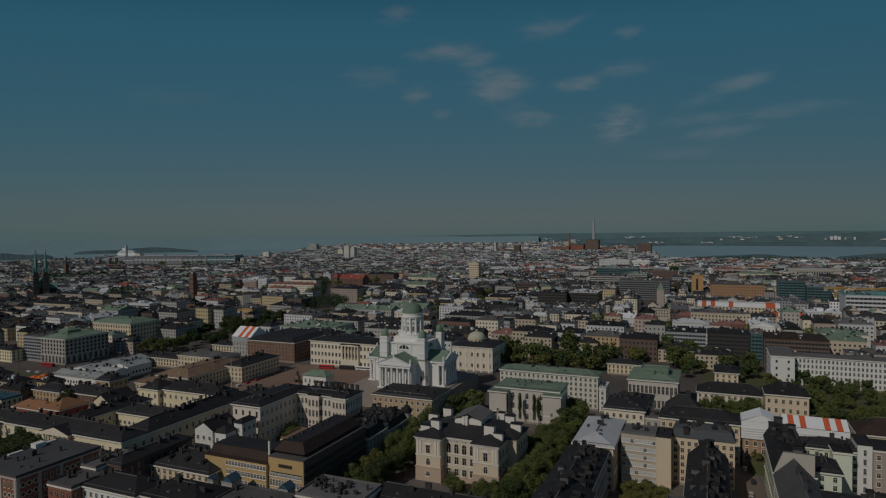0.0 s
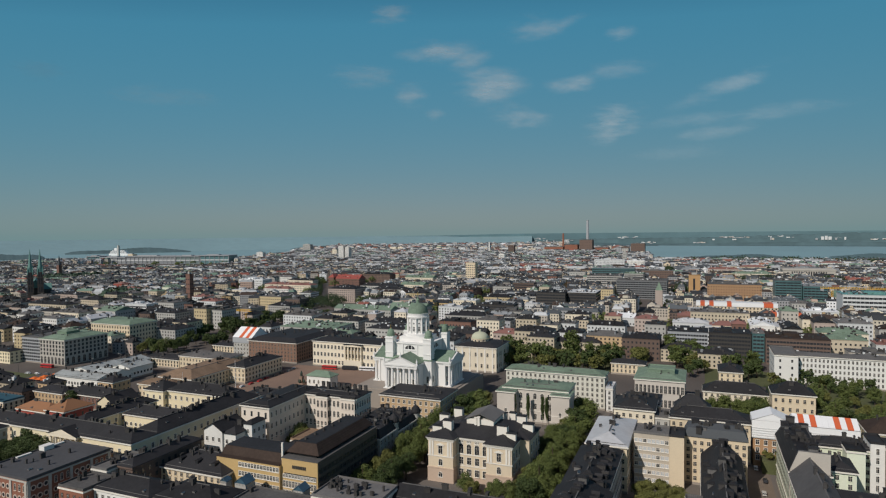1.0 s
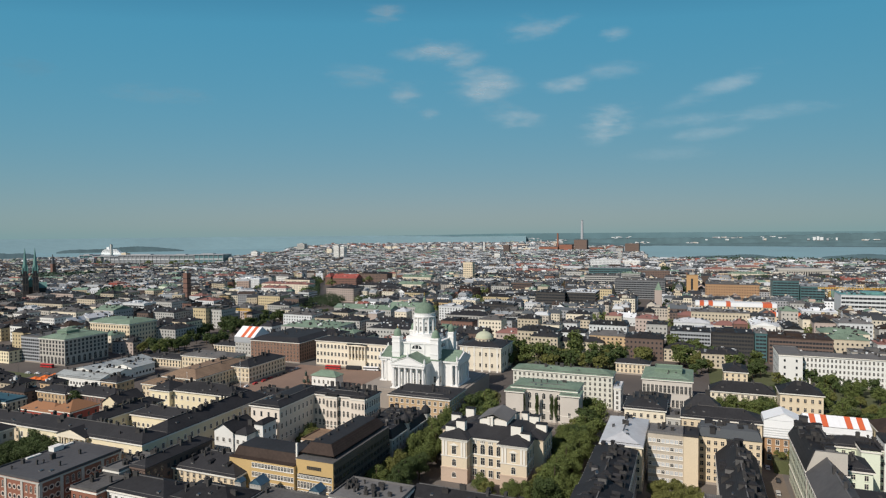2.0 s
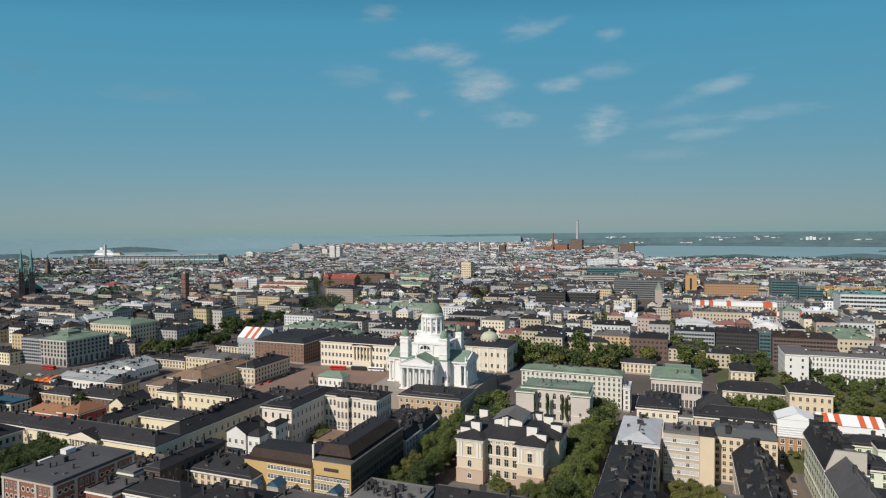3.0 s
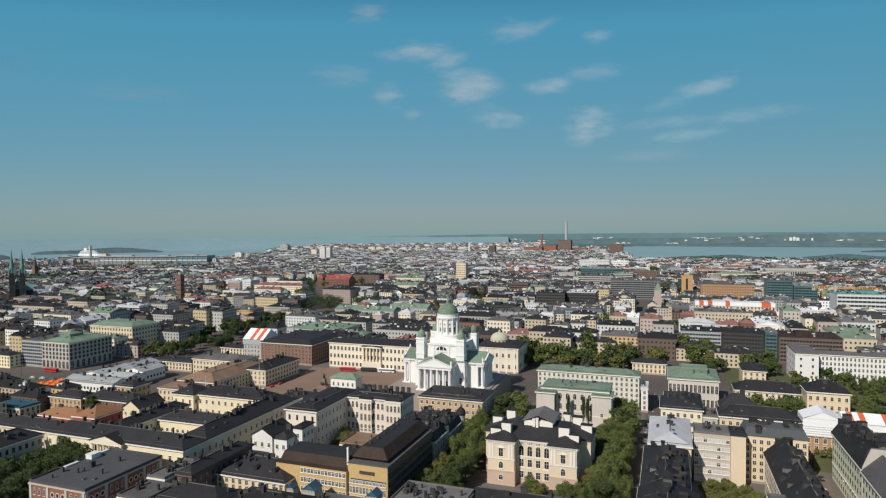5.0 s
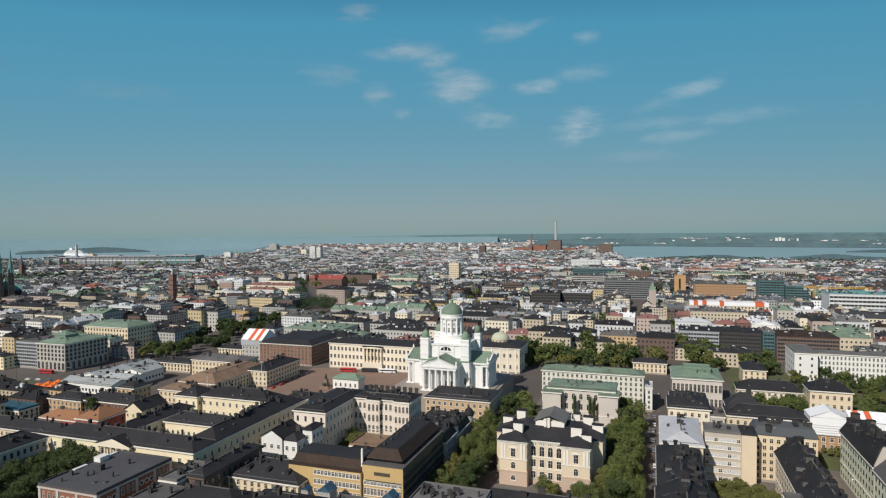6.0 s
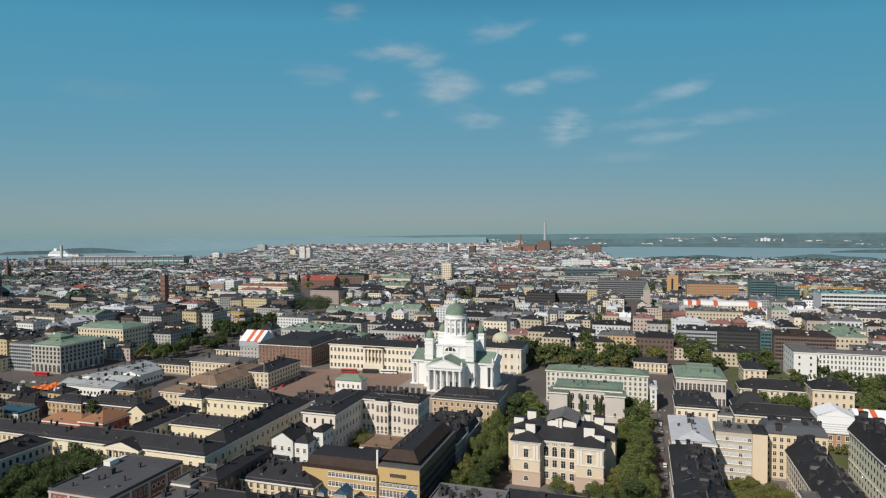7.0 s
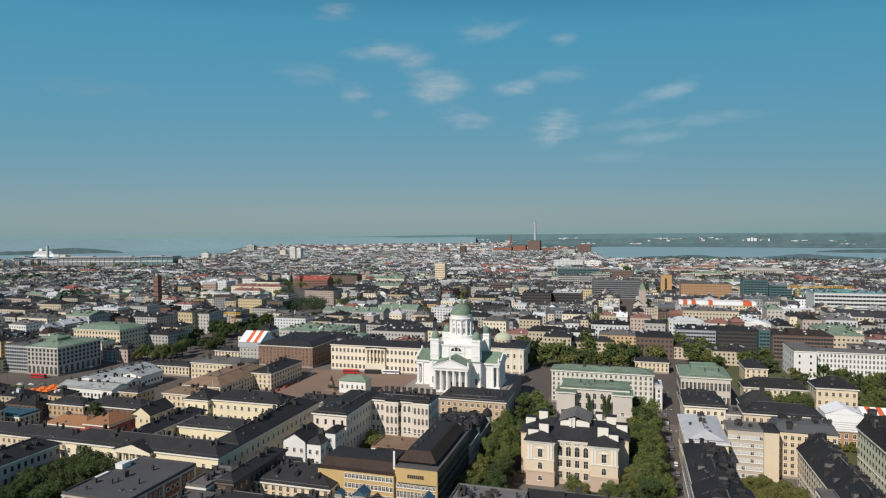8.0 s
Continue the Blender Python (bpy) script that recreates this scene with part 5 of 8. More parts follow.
def statue(x, y):
    r = root("monument", x, y, 0, 0, "bronze monument on a stepped red granite base", "monument")
    m = MB()
    for s, z in ((4.5, 0.5), (3.6, 1.0), (2.6, 1.5)):
        m.box(-s, -s, 0, s, s, z)
    m.box(-1.3, -1.3, 1.5, 1.3, 1.3, 6.2)
    part("pedestal", m, COBBLE, r)
    m = MB()
    m.turned(0, 0, [(0.9, 6.2), (0.8, 7.4), (0.95, 8.4), (0.6, 9.2), (0.3, 9.4), (0.36, 9.9), (0.05, 10.3)], 10)
    part("figure", m, BRONZE, r)
    for k in range(4):
        m = MB()
        c, s = 2.1 * math.cos(k * math.pi / 2), 2.1 * math.sin(k * math.pi / 2)
        m.turned(c, s, [(0.8, 1.5), (0.9, 2.6), (0.6, 3.6), (0.3, 4.0), (0.05, 4.4)], 8)
        part("side_figure", m, BRONZE, r)


statue(-97, 2)


# ---- vehicles ----
def wheels(r, xs, w, rad):
    me = MB()
    me.turned(0, 0, [(rad, -0.15), (rad, 0.15)], 12)
    mesh = me.mesh("wheel", [TYRE])
    for x in xs:
        for y in (-w / 2, w / 2):
            ob = part("wheel", mesh, None, r, at=(x, y, rad))
            ob.rotation_euler = (radians(90), 0, 0)


def bus(x, y, turn, mat, label, length=12.0):
    r = root("coach", x, y, 0.12 if x > -200 else 0.0, turn, label, "bus", "coaches on the square")
    m = MB()
    m.box(-length / 2, -1.25, 0.35, length / 2, 1.25, 1.5)
    m.hip(-length / 2, -1.25, length / 2, 1.25, 2.9, 0.35, 0, 0, 0.4)
    m.box(-length / 2 + 0.1, -1.2, 2.5, length / 2 - 0.1, 1.2, 2.9, 0)
    part("body", m, mat, r)
    m = MB()
    m.box(-length / 2 + 0.05, -1.22, 1.5, length / 2 - 0.05, 1.22, 2.5)
    part("glazing", m, GLASS, r)
    wheels(r, (-length / 2 + 2.4, length / 2 - 2.6), 2.3, 0.5)
    return r


bus(-105, 52, 8, BUS_RED, "red open-topped tour bus parked on the square", 13)
bus(-88, 56, 8, BUS_DARK, "dark tour coach parked on the square", 13)
bus(-73, 58, 8, BUS_WHITE, "white tour coach parked on the square", 13)
bus(-337, -25, 3, BUS_RED, "red tram beside the market square", 13)


SILVER = material("silver_car_paint", (0.30, 0.31, 0.32), 0.3, 0.6, vary=0.04)


def car_paint(k):
    return (BUS_WHITE, BUS_DARK, BUS_DARK, WALL["grey"], SILVER, SILVER, BUS_WHITE, BUS_RED)[k % 8]


def car(x, y, turn, mat, label):
    r = root("car", x, y, 0.0, turn, label, "car", "parked cars")
    m = MB()
    m.hip(-2.2, -0.88, 2.2, 0.88, 0.55, 0.4, 0, 0, 0.12)
    m.box(-2.2, -0.88, 0.25, 2.2, 0.88, 0.55)
    m.hip(-1.5, -0.8, 1.2, 0.8, 1.42, 0.08, 0, 0, 0.2)
    part("body", m, mat, r)
    m = MB()
    m.hip(-1.75, -0.82, 1.45, 0.82, 0.92, 0.5, 0, 0, 0.28)
    part("glazing", m, GLASS, r)
    wheels(r, (-1.35, 1.35), 1.6, 0.32)


for k in range(9):
    car(128.2 + rng.uniform(-0.4, 0.4), -128 + k * 16 + rng.uniform(-6, 6), 90, car_paint(rng.choice((1, 2, 4, 5, 3, 0))), "parked car beside the kerb of a tree-lined street")
for k in range(7):
    car(202 + rng.uniform(-2.5, 2.5), -150 + k * 15, 90, car_paint(rng.randrange(8)), "car standing in a narrow street")
for k in range(8):
    car(-134 + 2 * rng.random(), -20 + k * 9, 92, car_paint(rng.randrange(8)), "car parked along the square")
for k in range(10):
    car(-330 + 9 * k, -46 + 1.5 * k, 10, car_paint(rng.randrange(8)), "car on the road by the market square")
for k in range(5):
    car(152 + 3.2 * k, -118 + (k % 2) * 9, 80, car_paint(rng.randrange(8)), "car parked in a courtyard")


# ---- trees: trunk, limbs and a crown of many leaf clumps ----
def tree_meshes(seed, height, radius, count=3400, leaf=0.84):
    q = random.Random(seed)
    t = MB()
    t.turned(0, 0, [(0.42, 0), (0.3, 1.0), (0.24, height * 0.45), (0.1, height * 0.8)], 8)
    for k in range(7):
        a, z0 = q.uniform(0, 6.28), height * q.uniform(0.25, 0.55)
        ex, ey, ez = radius * 0.6 * math.cos(a), radius * 0.6 * math.sin(a), z0 + height * 0.25
        for o in (0, 1):
            d = 0.09
            px, py = (-math.sin(a) * d, math.cos(a) * d) if o else (0, 0)
            t.face([(px, py, z0 - d), (ex + px * 0.3, ey + py * 0.3, ez), (ex - px * 0.3, ey - py * 0.3, ez + 0.05), (-px, -py, z0 + d)])
    trunk = t.mesh("trunk", [BARK])
    lobes = []
    for k in range(q.randint(24, 32)):
        a, rr = q.uniform(0, 6.28), radius * math.sqrt(q.random()) * 0.74
        z = height * q.uniform(0.36, 0.84) * (1 - 0.18 * rr / radius)
        lobes.append((rr * math.cos(a), rr * math.sin(a), z, radius * q.uniform(0.2, 0.42)))
    v, f = [], []
    for k in range(count):
        lx, ly, lz, lr = lobes[k % len(lobes)]
        d = Vector((q.gauss(0, 1), q.gauss(0, 1), q.gauss(0.15, 1))).normalized()
        s = lr * (q.uniform(0.72, 1.08) if k % 5 else q.uniform(0.2, 0.8))
        c = Vector((lx, ly, lz)) + Vector((d.x, d.y, d.z * 0.85)) * s
        n = (d + Vector((q.gauss(0, 0.45), q.gauss(0, 0.45), q.gauss(0.25, 0.45)))).normalized()
        u = n.orthogonal().normalized()
        u.rotate(Matrix.Rotation(q.uniform(0, 6.28), 3, n))
        w = n.cross(u)
        size = leaf * q.uniform(0.22, 0.52) * (radius / 4.5) ** 0.5
        i = len(v)
        v += [tuple(c - u * size), tuple(c - w * size * 0.75 + n * size * 0.3), tuple(c + u * size), tuple(c + w * size * 0.75 + n * size * 0.35)]
        f += [(i, i + 1, i + 2), (i, i + 2, i + 3)]
    crown = bpy.data.meshes.new("crown")
    crown.from_pydata(v, [], f)
    crown.materials.append(LEAF[seed % 3])
    return trunk, crown


SIZES = ((14, 5.2), (13, 4.6), (11, 4.4), (15, 5.6), (12, 4.2), (9, 3.6))
KINDS = [(tree_meshes(k, h, r, 9000, 0.5), h) for k, (h, r) in enumerate(SIZES)]
KINDS_MID = [(tree_meshes(k, h, r, 2600, 0.9), h) for k, (h, r) in enumerate(SIZES)]
KINDS_FAR = [(tree_meshes(k + 6, h, r, 1000, 1.45), h) for k, (h, r) in enumerate(SIZES)]
TREE_LABEL = ("leafy green linden in full summer leaf", "dark green maple with a dense crown", "yellowish green broad-leaved tree")


def tree(x, y, k=None, s=1.0, group="street trees", z=0.0):
    k = rng.randrange(6) if k is None else k
    (trunk, crown), h = (KINDS if y < -60 and -160 < x < 200 else KINDS_MID if y < 90 else KINDS_FAR)[k]
    r = root("tree", x, y, z, rng.uniform(0, 360), TREE_LABEL[k % 3], "tree", group)
    part("trunk", trunk, None, r)
    part("crown", crown, None, r)
    s *= rng.uniform(0.88, 1.12)
    r.scale = (s, s, s * rng.uniform(0.9, 1.1))


for k in range(9):
    tree(114.5 + rng.uniform(-1.5, 1.5), -146 + k * 13, rng.choice((0, 1, 3)), 1.3)
    if k < 8:
        tree(119 + rng.uniform(-1, 1), -140 + k * 13, rng.choice((0, 3)), 1.15)
for k in range(8):
    tree(108.5 + rng.uniform(-1, 1), -138 + k * 12.5 + 4, rng.choice((0, 2, 4)), 1.1)
for k in range(8):
    tree(53 + rng.uniform(-1.5, 1.5), -152 + k * 11, rng.choice((0, 1, 3)), 1.15)
for k in range(8):
    tree(43.5 + rng.uniform(-1, 1), -150 + k * 11.5, rng.choice((0, 2, 3)), 1.15)


def trees(places, s=1.0, group="street trees", k=None):
    for p in places.split():
        x, y = p.split(",")
        tree(float(x), float(y), k, s, group)


trees("46,-18 50,-24 45,-11 52,-14 47,-50 49,-40 52,-30 54,-52 111,-14 118,-29 106,24 62,-48 58,-44", 1.25)
for x, y in ((76.8, -33.5), (96, -34.5), (93.6, -33.8), (85, -33.6)):
    r = root("columnar_conifer", x, y, 0, 0, "slim dark columnar conifer before the bank", "tree", "bank conifers")
    r.scale = (0.26, 0.26, 1.65)
    part("trunk", KINDS_MID[1][0][0], None, r)
    part("crown", KINDS_MID[1][0][1], None, r)
trees("84,-135 88,-138 99,-139 104,-141", 0.85)
trees("155,-116 162,-110 169,-118 160,-124 172,-128 165,-122 158,-130 168,-134", 1.05, "courtyard trees", 2)
trees("-130,-186.5 -122,-186 -113,-187 -126,-190 -118,-192 -110,-193 -130,-193 -120,-198 -104,-189 -112,-212 -104,-226 -129,-203 -127,-211 -121,-206 -126,-219", 1.35, "garden trees", 1)
for x, y in ((204.5, -59), (207, -61), (210, -59), (212.5, -62), (206, -63.5), (209.5, -63.5)):
    tree(x, y, 5, 0.42, "garden shrubs", 6.0)
trees("-126,-181 -119,-180.5", 1.75, "garden trees", 4)
trees("-200,-104 -16,-110 -19,-114 -13,-113", 1.1, "courtyard trees")
trees("183,28 190,30 197,26 204,30 211,24 203,18 208,34 241,45 243,24 255,51 265,68 250,73 248,30 262,40 243,60 275,50 252,18 260,24 270,30 280,40 290,52 268,52 284,66 240,12 250,6 262,10", 0.95, "garden trees")
trees("255,118 258,105 267,114 272,102 283,114 290,96 300,110 278,80 290,70 240,100 310,90 262,92 270,92 280,100 296,84 305,72 315,100 318,80 262,80", 0.92, "garden trees")
trees("166,160 174,173 175,134 169,121 180,146 212,168 217,159 210,131 216,137 183,57 192,61 196,60 205,57 210,53 217,66 210,22 204,24 225,110 228,100 238,118 247,124 258,116 249,110 247,77", 1.05, "garden trees")


def grove(x0, y0, x1, y1, n, s, group, seed, k_=None):
    """Trees scattered over a rectangle, kept apart."""
    q, done = random.Random(seed), []
    for k in range(n * 8):
        x, y = q.uniform(x0, x1), q.uniform(y0, y1)
        if len(done) < n and all((x - a) ** 2 + (y - b) ** 2 > 40 for a, b in done):
            done.append((x, y))
            tree(x, y, k_, s, group)


grove(14, 126, 72, 176, 18, 1.45, "park trees", 1)
grove(74, 128, 134, 200, 20, 1.5, "park trees", 2)
grove(12, 108, 108, 127, 15, 1.4, "park trees", 11)
grove(150, 150, 182, 200, 10, 1.5, "park trees", 3)
grove(196, 128, 218, 176, 6, 1.2, "park trees", 4)
grove(-306, 36, -278, 76, 9, 1.25, "square trees", 5)
grove(-338, 112, -306, 330, 30, 1.25, "avenue trees", 6, 1)
grove(-300, 84, -268, 330, 28, 1.2, "avenue trees", 9, 4)
trees("-775,330 -768,345 -760,322 -780,352 -752,340 -745,356 -762,368 -740,335 -728,350", 1.4, "church park trees")


# ---- small street furniture ----
def lamp_post(x, y, h=9.0):
    r = root("street_lamp", x, y, 0, 0, "tall grey street lamp with two arms", "street lamp", "street lamps")
    m = MB()
    m.turned(0, 0, [(0.16, 0), (0.14, 0.6), (0.08, h)], 8)
    part("pole", m, ROOF["grey"], r)
    m = MB()
    m.box(-1.3, -0.05, h - 0.1, 1.3, 0.05, h, 0, True)
    part("arm", m, ROOF["grey"], r)
    for s in (-1.3, 1.3):
        m = MB()
        m.box(s - 0.35, -0.15, h - 0.22, s + 0.35, 0.15, h - 0.02, 0, True)
        part("lamp_head", m, TRIM, r)


for x, y in ((-302, -34), (-297, -14), (-291, 8), (-285, 30), (-318, -40), (-345, -44), (-134, -30), (-134, 0), (-133, 30), (-60, 50), (129.6, 20), (129.4, -20), (129.2, -60)):
    lamp_post(x, y)


def flagpole(x, y, h):
    r = root("flagpole", x, y, 0, 0, "tall white flagpole beside the square", "flagpole", "flagpoles")
    m = MB()
    m.turned(0, 0, [(0.22, 0), (0.18, 0.4), (0.08, h), (0.16, h + 0.1), (0.05, h + 0.4)], 8)
    part("pole", m, BUS_WHITE, r)


flagpole(-122, -40, 24)
flagpole(-150, -60, 18)


def market_tent(x, y, s):
    r = root("market_tent", x, y, 0, 8, "orange canvas market stall canopy", "tent", "market tents")
    for a in (0, s):
        for b in (0, s):
            m = MB()
            m.turned(a, b, [(0.06, 0), (0.06, 2.4)], 6)
            part("post", m, ROOF["grey"], r)
    m = MB()
    m.hip(0, 0, s, s, 2.4, 1.3, 0.3)
    part("canopy", m, TARP_O, r)


TARP_O = material("orange_canvas", (0.70, 0.16, 0.03), 0.6, vary=0.08)
for k in range(9):
    market_tent(-301 + 2.1 * k, -64 + (k % 3) * 6.5, 4.4)



# ---- the city beyond: single buildings ----
far_house(-418, -26, 34, 12, 11, "yellow", "dark", "hip", 2.4, 3, label="yellow house with black roof beside the offices", keep=24)
far_house(-497, 49, 28, 23, 17, "white", "dark", "hip", 3.6, 4, label="white city building with black roof", keep=12)
far_house(-605, 123, 17, 23, 16, "white", "grey", "hip", 3.6, 4, label="white city building with grey roof", keep=12)
far_house(-652, 160, 33, 20, 16, "far_white", "pale", "flat", 3.6, 4, label="off-white city building with bright sheet-metal roof", keep=12)
far_house(-531, 105, 24, 23, 17, "white", "grey", "hip", 3.6, 4, label="white city building with grey roof", keep=12)
far_house(-567, 144, 44, 26, 18, "pale", "grey", "hip", 3.6, 4, label="pale stone city building with grey roof", keep=12)
far_house(-597, 185, 21, 20, 17, "grey", "dark", "hip", 3.6, 4, label="grey city building with black roof", keep=12)
far_house(-715, 211, 78, 20, 16, "far_cream", "dark", "hip", 3.6, 4, label="muted cream city building with black roof", keep=12)
far_house(-804, 275, 39, 20, 17, "far_pink", "grey", "hip", 3.6, 4, label="muted pink city building with grey roof", keep=12)
far_house(-806, 312, 57, 23, 17, "far_pink", "dark", "hip", 3.6, 4, label="muted pink city building with black roof", keep=12)
far_house(-837, 324, 25, 20, 19, "white", "pale", "flat", 3.6, 4, label="white city building with bright sheet-metal roof", keep=12)
far_house(-651, 244, 36, 23, 20, "far_cream", "dark", "hip", 3.6, 5, label="muted cream city building with black roof", keep=12)
far_house(-687, 311, 28, 23, 20, "far_cream", "dark", "hip", 3.6, 5, label="muted cream city building with black roof", keep=12)
far_house(-678, 331, 27, 23, 20, "far_cream", "grey", "hip", 3.6, 5, label="muted cream city building with grey roof", keep=12)
far_house(-553, 236, 39, 20, 18, "far_white", "pale", "flat", 3.6, 4, label="off-white city building with bright sheet-metal roof", keep=12, ribbon=True)
far_house(-533, 262, 41, 23, 18, "grey", "grey", "flat", 3.6, 4, label="grey city building with grey roof", keep=12)
far_house(-447, 180, 42, 26, 18, "grey", "dark", "hip", 3.6, 5, label="grey city building with black roof", keep=12)
far_house(-455, 172, 18, 26, 17, "brown", "dark", "hip", 3.6, 4, label="brown brick city building with black roof", keep=12)
far_house(-473, 92, 8, 20, 16, "white", "pale", "gable", 4.2, 2, label="white city building with bright sheet-metal roof", keep=12)
far_house(-494, 126, 16, 35, 15, "grey", "pale", "gable", 4.2, 3, label="grey city building with bright sheet-metal roof", keep=12)
far_house(-512, 159, 33, 29, 20, "grey", "green", "gable", 4.2, 4, label="grey city building with green copper roof", keep=12)
far_house(-344, 118, 19, 23, 19, "cream", "dark", "hip", 3.6, 5, label="cream plaster city building with black roof", keep=12)
far_house(-344, 96, 26, 29, 15, "grey", "dark", "hip", 3.6, 4, label="grey city building with black roof", keep=24)
far_house(-455, 244, 15, 20, 20, "far_brick", "dark", "flat", 3.6, 5, label="greyed brick city building with black roof", keep=12)
far_house(-380, 185, 19, 26, 24, "far_yellow", "grey", "flat", 3.6, 5, label="muted yellow city building with grey roof", keep=24)
far_house(-360, 192, 16, 32, 22, "grey", "grey", "flat", 3.6, 5, label="grey city building with grey roof", keep=24)
far_house(-478, 297, 27, 20, 18, "far_white", "far_red", "hip", 3.6, 4, label="off-white city building with muted red roof", keep=12)
far_house(-613, 363, 37, 20, 18, "far_white", "grey", "hip", 3.6, 4, label="off-white city building with grey roof", keep=12)
far_house(-670, 380, 19, 20, 19, "far_cream", "green", "hip", 3.6, 4, label="muted cream city building with green copper roof", keep=12)
far_house(-697, 434, 20, 23, 20, "green", "green", "gable", 4.2, 4, label="pale green city building with green copper roof", keep=12)
far_house(-852, 463, 22, 20, 20, "red", "far_red", "hip", 3.6, 5, label="red city building with muted red roof", keep=12)
far_house(-765, 407, 30, 20, 18, "far_pink", "far_red", "hip", 3.6, 4, label="muted pink city building with muted red roof", keep=12)
far_house(-918, 460, 55, 20, 16, "far_pink", "grey", "hip", 3.6, 4, label="muted pink city building with grey roof", keep=12)
far_house(-829, 706, 53, 26, 18, "far_pink", "far_red", "hip", 3.6, 4, label="muted pink city building with muted red roof", keep=12)
far_house(-698, 631, 60, 29, 19, "far_white", "white", "flat", 3.6, 4, label="off-white city building with white roof", keep=12)
far_house(-544, 348, 25, 20, 17, "far_white", "far_red", "hip", 3.6, 4, label="off-white city building with muted red roof", keep=12)
far_house(-1421, 765, 51, 23, 18, "white", "pale", "flat", 3.6, 4, label="white city building with bright sheet-metal roof", keep=12)
far_house(-1516, 902, 78, 16, 18, "far_white", "pale", "flat", 3.6, 4, label="off-white city building with bright sheet-metal roof", keep=12)
far_house(-1349, 838, 111, 23, 18, "pale", "dark", "hip", 3.6, 4, label="pale stone city building with black roof", keep=12)
far_house(-1255, 860, 53, 26, 19, "pale", "far_red", "gable", 4.2, 4, label="pale stone city building with muted red roof", keep=12)
far_house(-1161, 828, 120, 23, 17, "grey", "dark", "hip", 3.6, 4, label="grey city building with black roof", keep=12)
far_house(-1134, 899, 80, 23, 20, "far_white", "pale", "flat", 3.6, 5, label="off-white city building with bright sheet-metal roof", keep=12)
far_house(-1028, 880, 103, 20, 17, "white", "pale", "hip", 3.6, 4, label="white city building with bright sheet-metal roof", keep=12)
far_house(-878, 832, 88, 23, 18, "far_pink", "dark", "hip", 3.6, 4, label="muted pink city building with black roof", keep=12)
far_house(-584, 570, 103, 23, 17, "pale", "far_red", "hip", 3.6, 4, label="pale stone city building with muted red roof", keep=12)
far_house(-553, 446, 30, 23, 18, "pale", "pale", "flat", 3.6, 4, label="pale stone city building with bright sheet-metal roof", keep=12)
far_house(-378, 244, 32, 29, 18, "far_pink", "grey", "hip", 3.6, 5, label="muted pink city building with grey roof", keep=12)
far_house(-327, 208, 14, 20, 16, "far_pink", "dark", "hip", 3.6, 4, label="muted pink city building with black roof", keep=12)
far_house(-409, 340, 37, 26, 22, "far_yellow", "grey", "flat", 3.6, 5, label="muted yellow city building with grey roof", keep=24)
far_house(-360, 334, 24, 23, 20, "brown", "grey", "flat", 3.6, 5, label="brown brick city building with grey roof", keep=12)
far_house(-349, 283, 34, 23, 18, "grey", "dark", "hip", 3.6, 5, label="grey city building with black roof", keep=12)
far_house(-604, 667, 61, 20, 17, "pale", "dark", "hip", 3.6, 4, label="pale stone city building with black roof", keep=12)
far_house(-710, 735, 67, 20, 17, "white", "grey", "hip", 3.6, 4, label="white city building with grey roof", keep=12)
far_house(-536, 507, 53, 17, 16, "white", "far_red", "hip", 3.6, 4, label="white city building with muted red roof", keep=12)
far_house(-403, 428, 20, 23, 19, "far_white", "grey", "flat", 3.6, 5, label="off-white city building with grey roof", keep=12, ribbon=True)
far_house(-1387, 1804, 82, 14, 24, "far_white", "pale", "flat", 3.6, 6, label="off-white city building with bright sheet-metal roof", keep=24)
far_house(-1060, 1401, 102, 20, 18, "far_brick", "grey", "flat", 3.6, 4, label="greyed brick city building with grey roof", keep=12)
far_house(-1233, 1754, 30, 10, 22, "far_white", "pale", "flat", 3.6, 6, label="off-white city building with bright sheet-metal roof", keep=24)
far_house(-553, 740, 13, 26, 18, "far_brick", "red", "hip", 7.0, 4, label="brick corner building with red roof", keep=24)
far_house(-528, 729, 56, 26, 17, "far_brick", "red", "gable", 8.0, 4, label="brick city building with steep red roof", keep=24)
far_house(-521, 827, 70, 26, 20, "brown", "dark", "hip", 3.6, 5, label="brown brick city building with black roof", keep=12)
far_house(-383, 478, 50, 35, 22, "far_pink", "dark", "hip", 5.0, 6, label="pinkish stone city building with black roof", keep=24)
far_house(-373, 564, 72, 26, 20, "grey", "dark", "hip", 3.6, 5, label="grey city building with black roof", keep=12)
far_house(-333, 532, 67, 23, 18, "grey", "dark", "hip", 3.6, 5, label="grey city building with black roof", keep=12)
far_house(-322, 464, 23, 14, 10, "far_white", "pale", "flat", 3.6, 2, label="off-white city building with bright sheet-metal roof", keep=12)
far_house(-382, 759, 63, 23, 20, "pale", "green", "gable", 4.2, 5, label="pale stone city building with green copper roof", keep=12)
far_house(-323, 621, 45, 26, 18, "pale", "green", "gable", 4.2, 4, label="pale stone city building with green copper roof", keep=12)
far_house(-237, 466, 33, 20, 20, "far_yellow", "dark", "hip", 3.6, 5, label="muted yellow city building with black roof", keep=12)
far_house(-261, 403, 36, 20, 16, "grey", "dark", "hip", 3.6, 4, label="grey city building with black roof", keep=12)
far_house(-282, 226, 40, 23, 16, "far_white", "grey", "hip", 3.6, 4, label="off-white city building with grey roof", keep=12)
far_house(-222, 238, 21, 23, 19, "far_cream", "dark", "hip", 3.6, 5, label="muted cream city building with black roof", keep=12)
far_house(-200, 247, 17, 17, 16, "pale", "grey", "flat", 3.6, 4, label="pale stone city building with grey roof", keep=12)
